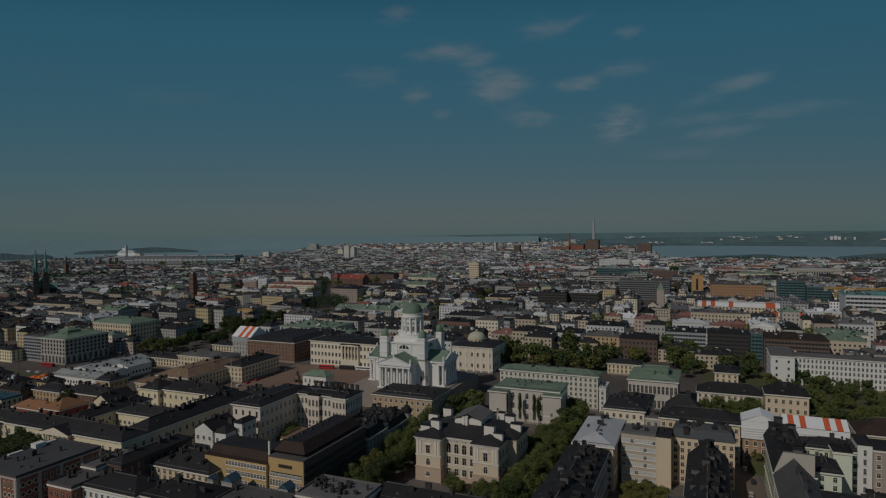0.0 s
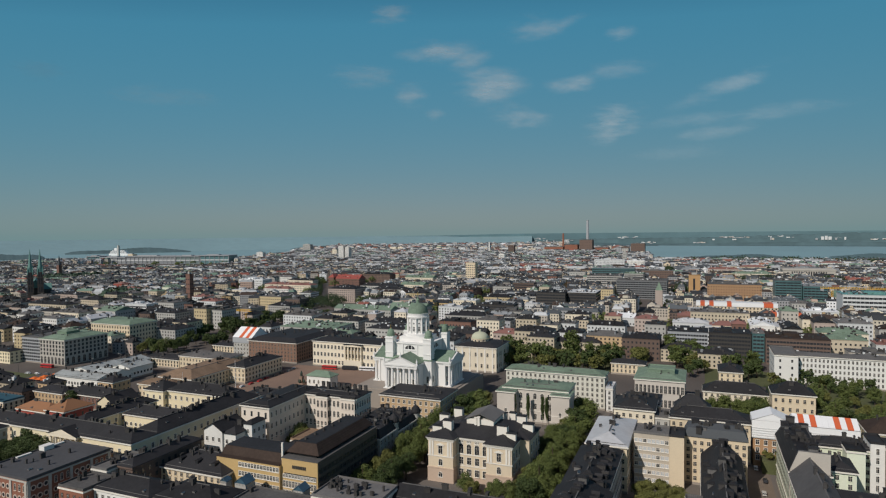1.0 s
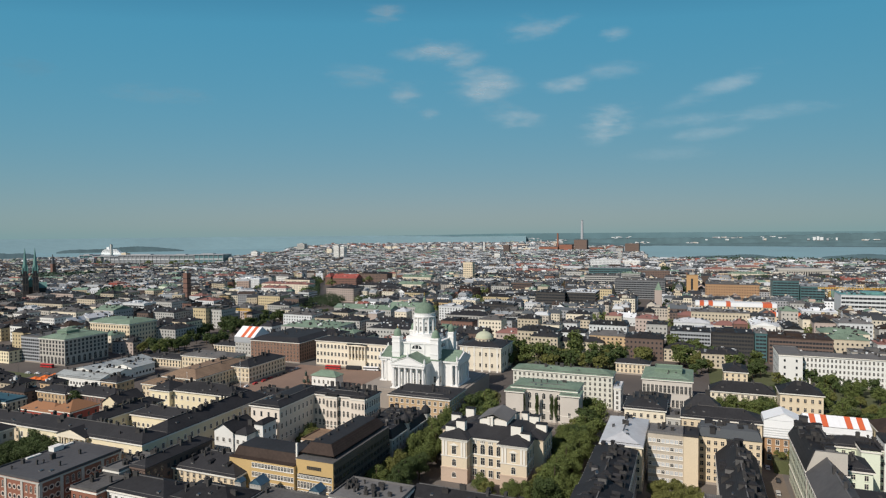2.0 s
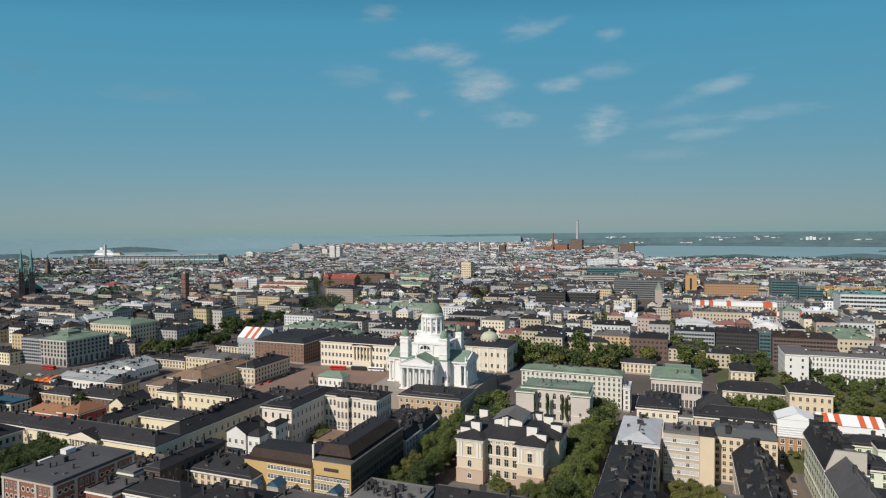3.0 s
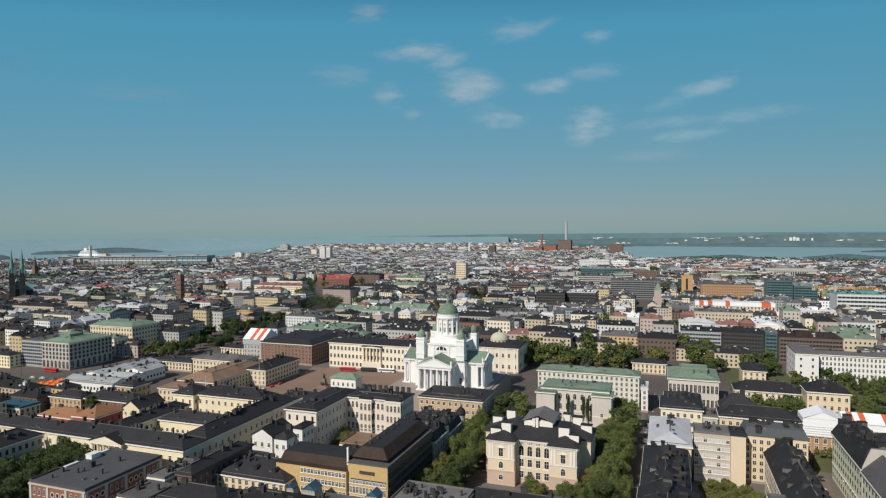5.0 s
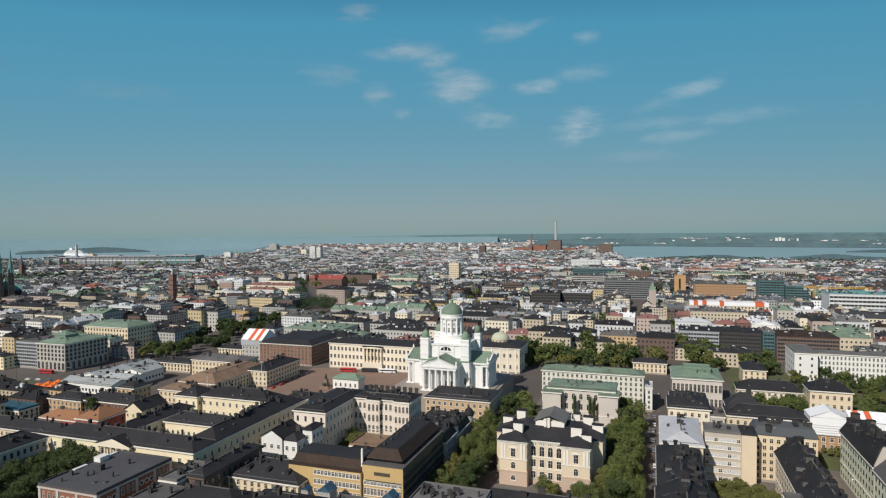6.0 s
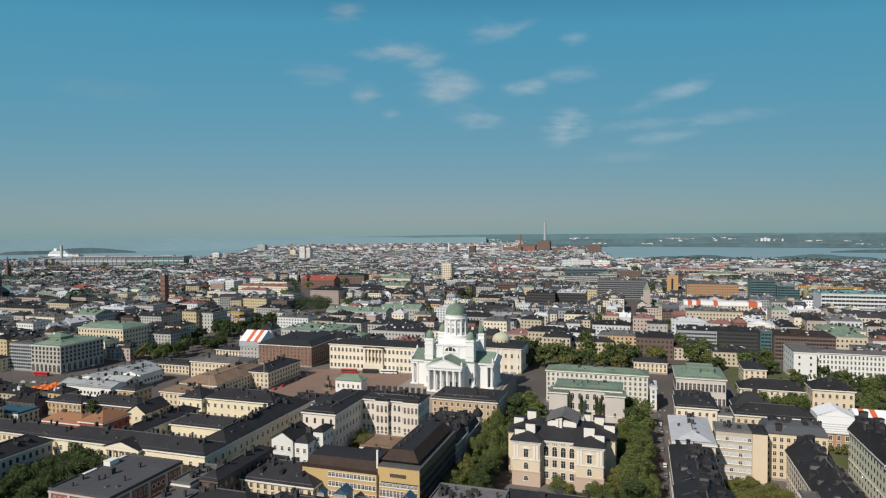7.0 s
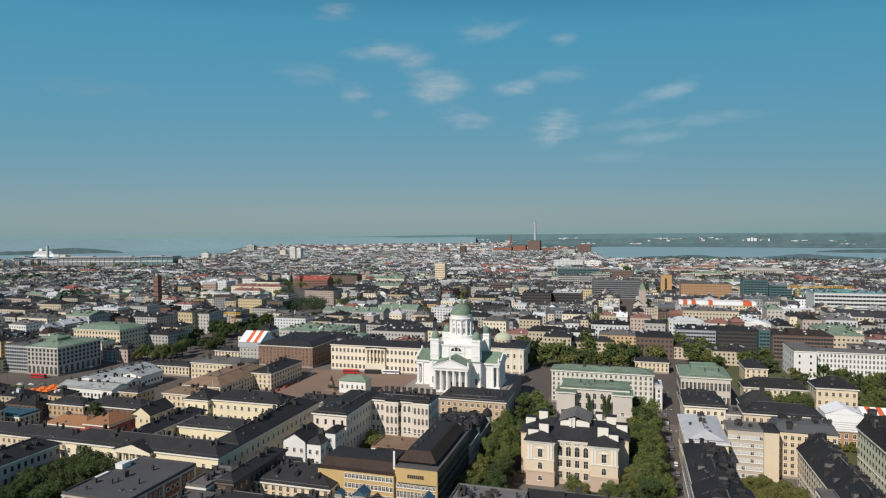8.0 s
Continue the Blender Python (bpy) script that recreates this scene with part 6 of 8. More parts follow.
far_house(-179, 247, 11, 20, 18, "far_pink", "pale", "flat", 3.6, 1, label="muted pink city building with bright sheet-metal roof", keep=12)
far_house(-192, 198, 29, 23, 17, "grey", "dark", "hip", 3.6, 5, label="grey city building with black roof", keep=12)
far_house(-321, 269, 52, 20, 14, "pale", "grey", "flat", 3.6, 4, label="pale stone city building with grey roof", keep=12)
far_house(-224, 205, 24, 20, 17, "far_cream", "dark", "hip", 3.6, 4, label="muted cream city building with black roof", keep=12)
far_house(-231, 153, 62, 44, 15, "grey", "green", "hip", 3.6, 3, label="grey city building with green copper roof", keep=12)
far_house(-176, 105, 42, 23, 18, "grey", "dark", "hip", 3.6, 4, label="grey city building with black roof", keep=24)
far_house(-120, 103, 16, 20, 18, "cream", "dark", "flat", 3.6, 4, label="cream plaster city building with black roof", keep=24)
far_house(-157, 202, 49, 32, 16, "grey", "dark", "hip", 3.6, 4, label="grey city building with black roof", keep=12)
far_house(-129, 266, 21, 20, 19, "far_cream", "grey", "hip", 3.6, 4, label="muted cream city building with grey roof", keep=12)
far_house(-262, 306, 82, 23, 15, "grey", "green", "gable", 4.2, 3, label="grey city building with green copper roof", keep=12)
far_house(-198, 336, 51, 23, 16, "grey", "green", "gable", 4.2, 3, label="grey city building with green copper roof", keep=12)
far_house(-139, 173, 56, 29, 15, "grey", "dark", "hip", 3.6, 3, label="grey city building with black roof", keep=12)
far_house(-182, 474, 15, 20, 18, "brown", "green", "flat", 3.6, 4, label="brown brick city building with green copper roof", keep=12)
far_house(-128, 337, 33, 20, 18, "far_white", "pale", "flat", 3.6, 5, label="off-white city building with bright sheet-metal roof", keep=12)
far_house(-138, 412, 33, 20, 18, "pale", "pale", "flat", 3.6, 4, label="pale stone city building with bright sheet-metal roof", keep=12)
far_house(-92, 270, 50, 26, 18, "grey", "dark", "hip", 3.6, 5, label="grey city building with black roof", keep=12)
far_house(-89, 325, 26, 20, 18, "grey", "dark", "hip", 3.6, 4, label="grey city building with black roof", keep=12)
far_house(-112, 466, 39, 20, 18, "far_yellow", "dark", "hip", 3.6, 4, label="muted yellow city building with black roof", keep=12)
far_house(-88, 490, 47, 23, 18, "grey", "dark", "flat", 3.6, 4, label="grey city building with black roof", keep=12, ribbon=True)
far_house(-90, 375, 49, 23, 18, "dark", "dark", "flat", 3.6, 5, label="dark-clad city building with black roof", keep=12, ribbon=True)
far_house(-54, 326, 52, 23, 17, "grey", "grey", "flat", 3.6, 4, label="grey city building with grey roof", keep=12, ribbon=True)
far_house(-38, 417, 17, 14, 16, "far_white", "pale", "flat", 3.6, 3, label="off-white city building with bright sheet-metal roof", keep=12)
far_house(-35, 470, 40, 35, 26, "dark", "dark", "flat", 3.6, 6, label="dark-clad city building with black roof", keep=24, ribbon=True)
far_house(6, 482, 39, 44, 26, "dark", "pale", "flat", 3.6, 6, label="dark-clad city building with bright sheet-metal roof", keep=24, ribbon=True)
far_house(-124, 660, 37, 20, 22, "brown", "grey", "flat", 3.6, 5, label="brown brick city building with grey roof", keep=24, ribbon=True)
far_house(-144, 609, 31, 20, 20, "grey", "grey", "flat", 3.6, 5, label="grey city building with grey roof", keep=12)
far_house(-114, 673, 18, 17, 20, "far_brick", "far_red", "hip", 3.6, 4, label="greyed brick city building with muted red roof", keep=12)
far_house(-59, 583, 16, 17, 24, "far_cream", "green", "hip", 3.6, 4, label="muted cream city building with green copper roof", keep=24)
far_house(-276, 1246, 81, 20, 20, "red", "far_red", "gable", 4.2, 4, label="red city building with muted red roof", keep=12)
far_house(-222, 1052, 100, 20, 18, "brown", "far_red", "gable", 4.2, 4, label="brown brick city building with muted red roof", keep=12)
far_house(-512, 1291, 48, 20, 18, "far_pink", "far_red", "hip", 3.6, 5, label="muted pink city building with muted red roof", keep=12)
far_house(-326, 921, 49, 20, 18, "pale", "dark", "hip", 3.6, 5, label="pale stone city building with black roof", keep=12)
far_house(-329, 1115, 77, 16, 18, "far_white", "pale", "hip", 3.6, 5, label="off-white city building with bright sheet-metal roof", keep=12)
far_house(-250, 885, 47, 23, 18, "brown", "dark", "hip", 3.6, 5, label="brown brick city building with black roof", keep=12)
far_house(-200, 1031, 12, 8, 28, "far_white", "white", "flat", 3.6, 6, label="off-white city building with white roof", keep=24)
far_house(-103, 840, 85, 35, 14, "far_white", "pale", "flat", 3.6, 3, label="off-white city building with bright sheet-metal roof", keep=12)
far_house(-81, 941, 34, 20, 24, "grey", "grey", "flat", 3.6, 5, label="grey city building with grey roof", keep=24)
far_house(-18, 783, 63, 35, 28, "grey", "grey", "flat", 3.6, 7, label="grey city building with grey roof", keep=24, ribbon=True)
far_house(38, 886, 36, 35, 26, "grey", "green", "flat", 3.6, 7, label="grey city building with green copper roof", keep=24, ribbon=True)
far_house(-84, 1301, 78, 20, 34, "far_white", "pale", "flat", 3.6, 8, label="off-white city building with bright sheet-metal roof", keep=24)
far_house(-4, 1335, 45, 20, 30, "white", "white", "flat", 3.6, 6, label="white city building with white roof", keep=24)
far_house(57, 1048, 66, 20, 22, "brown", "grey", "flat", 3.6, 5, label="brown brick city building with grey roof", keep=24)
far_house(31, 583, 24, 20, 22, "far_yellow", "grey", "flat", 3.6, 5, label="muted yellow city building with grey roof", keep=24)
far_house(113, 384, 13, 23, 14, "far_pink", "dark", "gable", 4.2, 3, label="muted pink city building with black roof", keep=12)
far_house(83, 367, 24, 23, 10, "far_white", "white", "gable", 4.2, 1, label="off-white city building with white roof", keep=12)
far_house(110, 328, 23, 23, 15, "far_pink", "far_red", "hip", 3.6, 3, label="muted pink city building with muted red roof", keep=12)
far_house(76, 340, 18, 17, 15, "far_cream", "far_red", "hip", 3.6, 3, label="muted cream city building with muted red roof", keep=12)
far_house(35, 320, 27, 20, 18, "pale", "dark", "hip", 3.6, 4, label="pale stone city building with black roof", keep=12)
far_house(49, 291, 17, 17, 16, "far_cream", "dark", "hip", 3.6, 4, label="muted cream city building with black roof", keep=12)
far_house(19, 169, 34, 23, 21, "far_cream", "dark", "hip", 3.6, 5, label="muted cream city building with black roof", keep=24)
far_house(35, 154, 24, 23, 19, "far_cream", "dark", "hip", 3.6, 5, label="muted cream city building with black roof", keep=24)
far_house(-3, 173, 26, 20, 17, "far_pink", "far_red", "hip", 3.6, 4, label="muted pink city building with muted red roof", keep=24)
far_house(-35, 218, 24, 20, 22, "pale", "grey", "hip", 3.6, 5, label="pale stone city building with grey roof", keep=24)
far_house(-3, 251, 22, 20, 20, "far_cream", "dark", "hip", 3.6, 5, label="muted cream city building with black roof", keep=12)
far_house(53, 191, 24, 20, 18, "far_white", "dark", "hip", 3.6, 4, label="off-white city building with black roof", keep=24)
far_house(82, 183, 33, 20, 18, "ochre", "grey", "hip", 3.6, 5, label="ochre city building with grey roof", keep=24)
far_house(53, 165, 21, 17, 14, "far_cream", "dark", "hip", 3.6, 3, label="muted cream city building with black roof", keep=24)
far_house(64, 174, 31, 17, 13, "far_cream", "dark", "hip", 3.6, 3, label="muted cream city building with black roof", keep=24)
far_house(114, 174, 31, 26, 19, "brown", "dark", "hip", 3.6, 4, label="brown brick city building with black roof", keep=24)
far_house(71, 253, 37, 20, 17, "far_white", "dark", "hip", 3.6, 4, label="off-white city building with black roof", keep=12)
far_house(25, 242, 18, 20, 16, "pale", "grey", "flat", 3.6, 3, label="pale stone city building with grey roof", keep=12)
far_house(-43, 335, 39, 20, 16, "grey", "green", "flat", 3.6, 4, label="grey city building with green copper roof", keep=12)
far_house(42, 259, 16, 20, 16, "far_white", "grey", "flat", 3.6, 4, label="off-white city building with grey roof", keep=12)
far_house(186, 294, 26, 20, 16, "pale", "far_red", "hip", 3.6, 4, label="pale stone city building with muted red roof", keep=12)
far_house(153, 359, 34, 20, 16, "far_brick", "far_red", "hip", 3.6, 4, label="greyed brick city building with muted red roof", keep=12)
far_house(150, 312, 35, 20, 15, "far_white", "pale", "hip", 3.6, 3, label="off-white city building with bright sheet-metal roof", keep=12)
far_house(171, 277, 30, 17, 14, "far_white", "pale", "flat", 3.6, 3, label="off-white city building with bright sheet-metal roof", keep=12)
far_house(205, 267, 12, 20, 22, "far_brick", "far_red", "hip", 3.6, 5, label="greyed brick city building with muted red roof", keep=24)
far_house(167, 348, 58, 26, 22, "far_cream", "grey", "flat", 3.6, 5, label="muted cream city building with grey roof", keep=24)
far_house(223, 305, 22, 44, 16, "white", "white", "gable", 4.2, 3, label="white city building with white roof", keep=12)
far_house(247, 314, 17, 29, 14, "white", "pale", "gable", 4.2, 3, label="white city building with bright sheet-metal roof", keep=12)
far_house(219, 242, 13, 17, 18, "far_brick", "far_red", "hip", 3.6, 3, label="greyed brick city building with muted red roof", keep=24)
far_house(250, 287, 16, 35, 16, "grey", "dark", "gable", 4.2, 3, label="grey city building with black roof", keep=12)
far_house(272, 334, 10, 23, 20, "pale", "dark", "gable", 4.2, 4, label="pale stone city building with black roof", keep=12)
far_house(279, 313, 18, 26, 20, "far_pink", "dark", "gable", 4.2, 4, label="muted pink city building with black roof", keep=12)
far_house(298, 306, 28, 29, 22, "far_white", "grey", "hip", 3.6, 5, label="off-white city building with grey roof", keep=24)
far_house(287, 441, 36, 29, 16, "far_white", "white", "flat", 3.6, 4, label="off-white city building with white roof", keep=12)
far_house(257, 368, 16, 26, 24, "stone", "green", "hip", 3.6, 5, label="granite city building with green copper roof", keep=24)
far_house(272, 216, 31, 20, 20, "far_cream", "green", "hip", 3.6, 4, label="muted cream city building with green copper roof", keep=24)
far_house(272, 238, 36, 23, 22, "pale", "green", "hip", 3.6, 5, label="pale stone city building with green copper roof", keep=24)
far_house(274, 234, 34, 20, 12, "far_cream", "green", "hip", 3.6, 3, label="muted cream city building with green copper roof", keep=24)
far_house(145, 176, 30, 20, 11, "far_cream", "dark", "hip", 3.6, 3, label="muted cream city building with black roof", keep=24)
far_house(175, 159, 28, 23, 12, "far_cream", "dark", "hip", 3.6, 3, label="muted cream city building with black roof", keep=24)
far_house(137, 458, 30, 20, 16, "far_pink", "grey", "flat", 3.6, 4, label="muted pink city building with grey roof", keep=12)
far_house(285, 520, 25, 20, 16, "grey", "grey", "flat", 3.6, 4, label="grey city building with grey roof", keep=12)
far_house(341, 696, 29, 17, 18, "ochre", "grey", "flat", 3.6, 4, label="ochre city building with grey roof", keep=12)
far_house(421, 1148, 72, 14, 14, "stone", "grey", "hip", 3.6, 4, label="granite city building with grey roof", keep=12)
far_house(459, 997, 43, 16, 16, "far_cream", "grey", "hip", 3.6, 4, label="muted cream city building with grey roof", keep=12)
far_house(193, 1141, 63, 16, 22, "far_pink", "far_red", "hip", 3.6, 5, label="muted pink city building with muted red roof", keep=24)
far_house(264, 1245, 54, 20, 22, "far_cream", "far_red", "hip", 3.6, 6, label="muted cream city building with muted red roof", keep=24)
far_house(238, 1030, 73, 16, 20, "pale", "green", "hip", 3.6, 5, label="pale stone city building with green copper roof", keep=12)
far_house(343, 1559, 56, 20, 18, "far_pink", "far_red", "hip", 3.6, 5, label="muted pink city building with muted red roof", keep=12)
far_house(396, 1596, 90, 30, 20, "far_white", "white", "flat", 3.6, 5, label="off-white city building with white roof", keep=12)
far_house(465, 1471, 50, 30, 22, "white", "far_red", "hip", 3.6, 5, label="white city building with muted red roof", keep=24)
far_house(480, 1290, 97, 16, 16, "pale", "green", "hip", 3.6, 4, label="pale stone city building with green copper roof", keep=12)
far_house(374, 1367, 61, 16, 18, "far_cream", "far_red", "hip", 3.6, 4, label="muted cream city building with muted red roof", keep=12)
far_house(105, 1624, 155, 20, 18, "far_pink", "far_red", "hip", 3.6, 5, label="muted pink city building with muted red roof", keep=12)
far_house(237, 1444, 41, 16, 18, "far_white", "pale", "hip", 3.6, 5, label="off-white city building with bright sheet-metal roof", keep=12)
far_house(619, 1654, 50, 20, 16, "white", "far_red", "hip", 3.6, 4, label="white city building with muted red roof", keep=12)
far_house(120, 1235, 38, 16, 18, "grey", "dark", "hip", 3.6, 4, label="grey city building with black roof", keep=12)
far_house(127, 1011, 30, 16, 18, "grey", "dark", "hip", 3.6, 4, label="grey city building with black roof", keep=12)


far_house(50, 665, 78, 50, 30, "slate", "grey", "flat", 3.6, 8, label="large grey office with ribbon windows", name="ribbon_office", keep=60, ribbon=True)
far_house(-40, 985, 88, 30, 30, "teal", "far_zinc", "flat", 3.6, 7, label="teal glass office with flat grey roof", name="glass_office", keep=24, ribbon=True)
far_house(278, 640, 34, 30, 36, "teal", "grey", "flat", 3.6, 9, label="teal glass office beside the station", name="glass_office", keep=24, ribbon=True)
far_house(313, 634, 30, 28, 29, "teal", "far_zinc", "flat", 3.6, 7, label="lower teal glass office beside the station", name="glass_office", keep=24, ribbon=True)
far_house(187, 622, 72, 40, 30, "tan_brick", "grey", "flat", 3.6, 7, label="large tan brick office with rows of windows", name="brick_office", keep=24)
far_house(335, 489, 80, 38, 32, "far_white", "teal_roof", "flat", 3.6, 6, label="white ribbon-windowed office with a green glass roof", name="white_office", keep=24, ribbon=True)
far_house(150, 203, 33, 26, 22, "far_grey", "dark", "flat", 3.6, 6, label="grey office with white and dark ribbon windows", name="ribbon_office", keep=18, ribbon=True)
far_house(184, 206, 33, 26, 22, "dark", "dark", "flat", 3.6, 6, label="dark brown office with ribbon windows", name="ribbon_office", keep=18, ribbon=True)
far_house(217.5, 200, 9, 20, 24, "teal", "grey", "flat", 3.6, 7, label="glazed stair tower between brown offices", name="stair_tower", keep=18, ribbon=True)
far_house(227, 192, 46, 34, 22, "brown", "brown", "flat", 3.6, 6, label="brown brick office with ribbon windows", name="ribbon_office", keep=18, ribbon=True)
far_house(-214, 571, 48, 44, 17, "far_brick", "brown", "hip", 3.6, 4, label="brick city building with brown roof", keep=12)


# ---- landmarks of the skyline ----
def tower(x, y, w, d, h, mat, label, name="tower_block", cap=None, capmat=None, floors=0):
    r = root(name, x, y, 0, 0, label, "tower")
    FOOT.append((x - 3, y - 3, x + w + 3, y + d + 3))
    m = MB()
    m.box(0, 0, 0, w, d, h)
    m.box(-0.3, -0.3, h - 1, w + 0.3, d + 0.3, h, 0, True)
    part("shaft", m, mat, r)
    if cap:
        m = MB()
        m.hip(0, 0, w, d, h, cap, 0.1)
        part("spire", m, capmat or ROOF["green"], r)
    else:
        m = MB()
        m.box(w * 0.25, d * 0.25, h, w * 0.7, d * 0.7, h + 3)
        part("plant_room", m, WALL["grey"], r)
    if floors:
        m = MB()
        for f in range(floors):
            z = 3 + (h - 5) * f / floors
            for s in "SE":
                window_holes(m, s, (0, 0, w, d), z, max(2, int((w if s == "S" else d) / 4)), 2.2, 1.8)
        tagged(part("panes", m, GLASS, r), kind="stuff")
    return r


tower(122, 482, 9, 9, 32, WALL["far_pink"], "granite station clock tower with green copper top", "clock_tower", 11)
tower(160, 676, 17, 12, 40, WALL["orange"], "slim yellow-orange tower with a dark window slot", "stair_tower")
m = MB()
m.box(166.5, 675.7, 4, 169.5, 675.9, 34)
tagged(part("slot_window", m, GLASS), "dark vertical window slot of the orange tower", "window")
tower(-1062, 1590, 22, 20, 62, WALL["white"], "tall white high-rise slab block", floors=14)
tower(-1036, 1594, 16, 20, 58, WALL["white"], "white high-rise slab with grey side", floors=13)
tower(-278, 838, 21, 16, 47, WALL["cream"], "cream apartment tower with window rows", floors=9)
tower(-579, 2162, 26, 24, 52, WALL["brown"], "dark brown high-rise by the bay", floors=10)
tower(-1446, 1600, 30, 18, 38, WALL["white"], "white apartment tower with window rows", floors=8)
tower(-1785, 2389, 46, 24, 52, WALL["grey"], "grey high-rise near the harbour", floors=9)
tower(-741, 2387, 6, 6, 60, WALL["white"], "slender pale chimney by the harbour")
tower(-572, 364, 8, 8, 50, WALL["far_brick"], "square red brick tower with windows", floors=6)
tower(-1890, 1381, 26, 20, 37, WALL["cream"], "beige tower beside the harbour", floors=6)
tower(-2162, 1559, 8, 8, 66, WALL["grey"], "tall grey mast by the harbour")
tower(-460, 1650, 20, 14, 34, WALL["white"], "white apartment tower with window rows", floors=7)
tower(-1290, 1900, 26, 18, 40, WALL["pale"], "pale apartment tower with window rows", floors=8)
tower(-40, 1560, 12, 12, 44, WALL["grey"], "grey tower with window rows", floors=8)


def stack(x, y, h, r0, mat, label):
    r = root("chimney_stack", x, y, 0, 0, label, "chimney")
    m = MB()
    m.turned(0, 0, [(r0, 0), (r0 * 0.75, h * 0.5), (r0 * 0.6, h), (r0 * 0.7, h + 1), (r0 * 0.7, h + 2.5)], 16)
    part("shaft", m, mat, r)


stack(-320, 2620, 158, 9, WALL["far_grey"], "tall pale power-station chimney")
stack(-474, 2803, 95, 7, WALL["brick"], "red brick power-station chimney")
for x, y, w, h, c in ((-516, 2560, 90, 34, "brick"), (-420, 2570, 60, 44, "brick"), (-352, 2580, 60, 66, "brown"), (-280, 2590, 60, 30, "brick"), (-200, 2600, 70, 26, "grey"), (-110, 2500, 60, 50, "brown")):
    far_house(x, y, w, 50, h, c, "grey", "flat", 2, 5, 8, label="brick power-station building by the water")


def church(x, y):
    r = root("twin_spired_church", x, y, 0, 55, "dark brick church with twin green copper spires", "church")
    FOOT.append((x - 60, y - 10, x + 30, y + 60))
    BRICK = material("dark_church_brick", (0.075, 0.062, 0.055), grain=4)
    COPPER = material("blue_green_copper", (0.13, 0.26, 0.23), 0.7)
    m = MB()
    m.box(3, 6, 0, 21, 58, 28)
    part("nave_wall", m, BRICK, r)
    m = MB()
    m.gable(3, 6, 21, 58, 28, 14, "y", 0.5, 0, 0)
    part("nave_roof", m, COPPER, r, "green copper nave roof")
    m = MB()
    m.box(1, 34, 0, 3, 46, 24)
    m.box(21, 34, 0, 34, 46, 24)
    m.gable(20, 34, 34, 46, 24, 9, "x", 0.4, 1, 0)
    part("transept", m, [BRICK, COPPER], r)
    for tx in (1.5, 15):
        m = MB()
        m.box(tx, 0, 0, tx + 8, 8, 54)
        for z in (20, 32, 44):
            m.box(tx - 0.4, -0.4, z, tx + 8.4, 8.4, z + 0.8, 0, True)
        for q in range(2):
            for z, hh in ((22, 8), (34, 9), (46, 7)):
                m.box(tx + 1.3 + q * 3.2, -0.12, z, tx + 3.3 + q * 3.2, 0, z + hh, 1)
                m.box(tx + 8, 1.3 + q * 3.2, z, tx + 8.12, 3.3 + q * 3.2, z + hh, 1)
        t = part("tower", m, [BRICK, GLASS], r)
        m = MB()
        m.turned(tx + 4, 4, [(4.1, 54), (3.0, 62), (0.9, 84), (0.12, 91)], 8)
        part("spire", m, COPPER, t, "green copper spire")
        for u in (0.6, 7.4):
            for v in (0.6, 7.4):
                m = MB()
                m.turned(tx + u, v, [(0.9, 50), (0.9, 57), (0.1, 64)], 6)
                part("pinnacle", m, COPPER, t)
    r = root("brick_church_tower", -1210, 613, 0, 0, "brown brick church tower with a pointed spire", "tower")
    FOOT.append((-1225, 600, -1190, 650))
    m = MB()
    m.box(-4, -4, 0, 4, 4, 44)
    m.box(-4.4, -4.4, 38, 4.4, 4.4, 39, 0, True)
    part("shaft", m, WALL["far_brick"], r)
    m = MB()
    m.turned(0, 0, [(4.2, 44), (2.4, 52), (0.2, 67)], 8)
    part("spire", m, ROOF["far_slate"], r)


church(-820, 278)


def parliament():
    x, y, w, h = 337, 1088, 95, 27
    r = root("parliament_building", x, y, 0, 0, "pale granite parliament with a row of columns", "building")
    FOOT.append((x - 3, y - 3, x + w + 3, y + 53))
    m = MB()
    m.box(0, 0, 0, w, 50, h)
    m.box(-1, -1, h - 3, w + 1, 51, h - 1, 0, True)
    part("wall", m, WALL["stone"], r)
    # flat dark sheet on the wall gives the shade behind the columns
    m = MB()
    m.box(16, -0.1, 6, w - 16, 0, h - 5)
    part("shade_sheet", m, GLASS, r, "flat dark sheet painted as shade behind the columns")
    for k in range(14):
        c = MB()
        c.turned(19 + k * (w - 38) / 13, -1.2, [(1.3, 6), (1.15, 22), (1.4, h - 5)], 12)
        part("column", c, WALL["stone"], r)
    m = MB()
    for k in range(8):
        m.box(14 - k, -4 - k * 1.2, 0, w - 14 + k, -2.8 - k * 1.2, 6 - 0.75 * k)
    part("steps", m, STONE, r)


parliament()


def striped_block(x, y, w, d, h, label, reds):
    r = root("striped_building", x, y, 0, 0, label, "building")
    FOOT.append((x - 3, y - 28, x + w + 3, y + d + 3))
    m = MB()
    m.box(0, 0, 0, w, d, h - 5)
    part("wall", m, WALL["cream"], r)
    n = int(w / 5)
    for k in range(n):
        m = MB()
        m.box(w * k / n, -0.6, h - 5, w * (k + 1) / n - 0.05, d, h)
        part("weather_panel", m, TARP_R if k in reds else TARP_W, r)
    m = MB()
    for f in range(5):
        window_holes(m, "S", (0, 0, w, d), 2 + f * 3.6, int(w / 4), 1.6, 1.9)
    tagged(part("panes", m, GLASS, r), kind="stuff")


striped_block(172, 466, 92, 18, 20.5, "cream building topped with white and orange-red weather sheeting", (1, 3, 7, 15, 16))
striped_block(253, 420, 30, 16, 16, "building wrapped in white and orange-red sheeting", (0, 5, 7))


YELLOW_STEEL = material("yellow_crane_paint", (0.62, 0.36, 0.05), 0.5, vary=0.08)


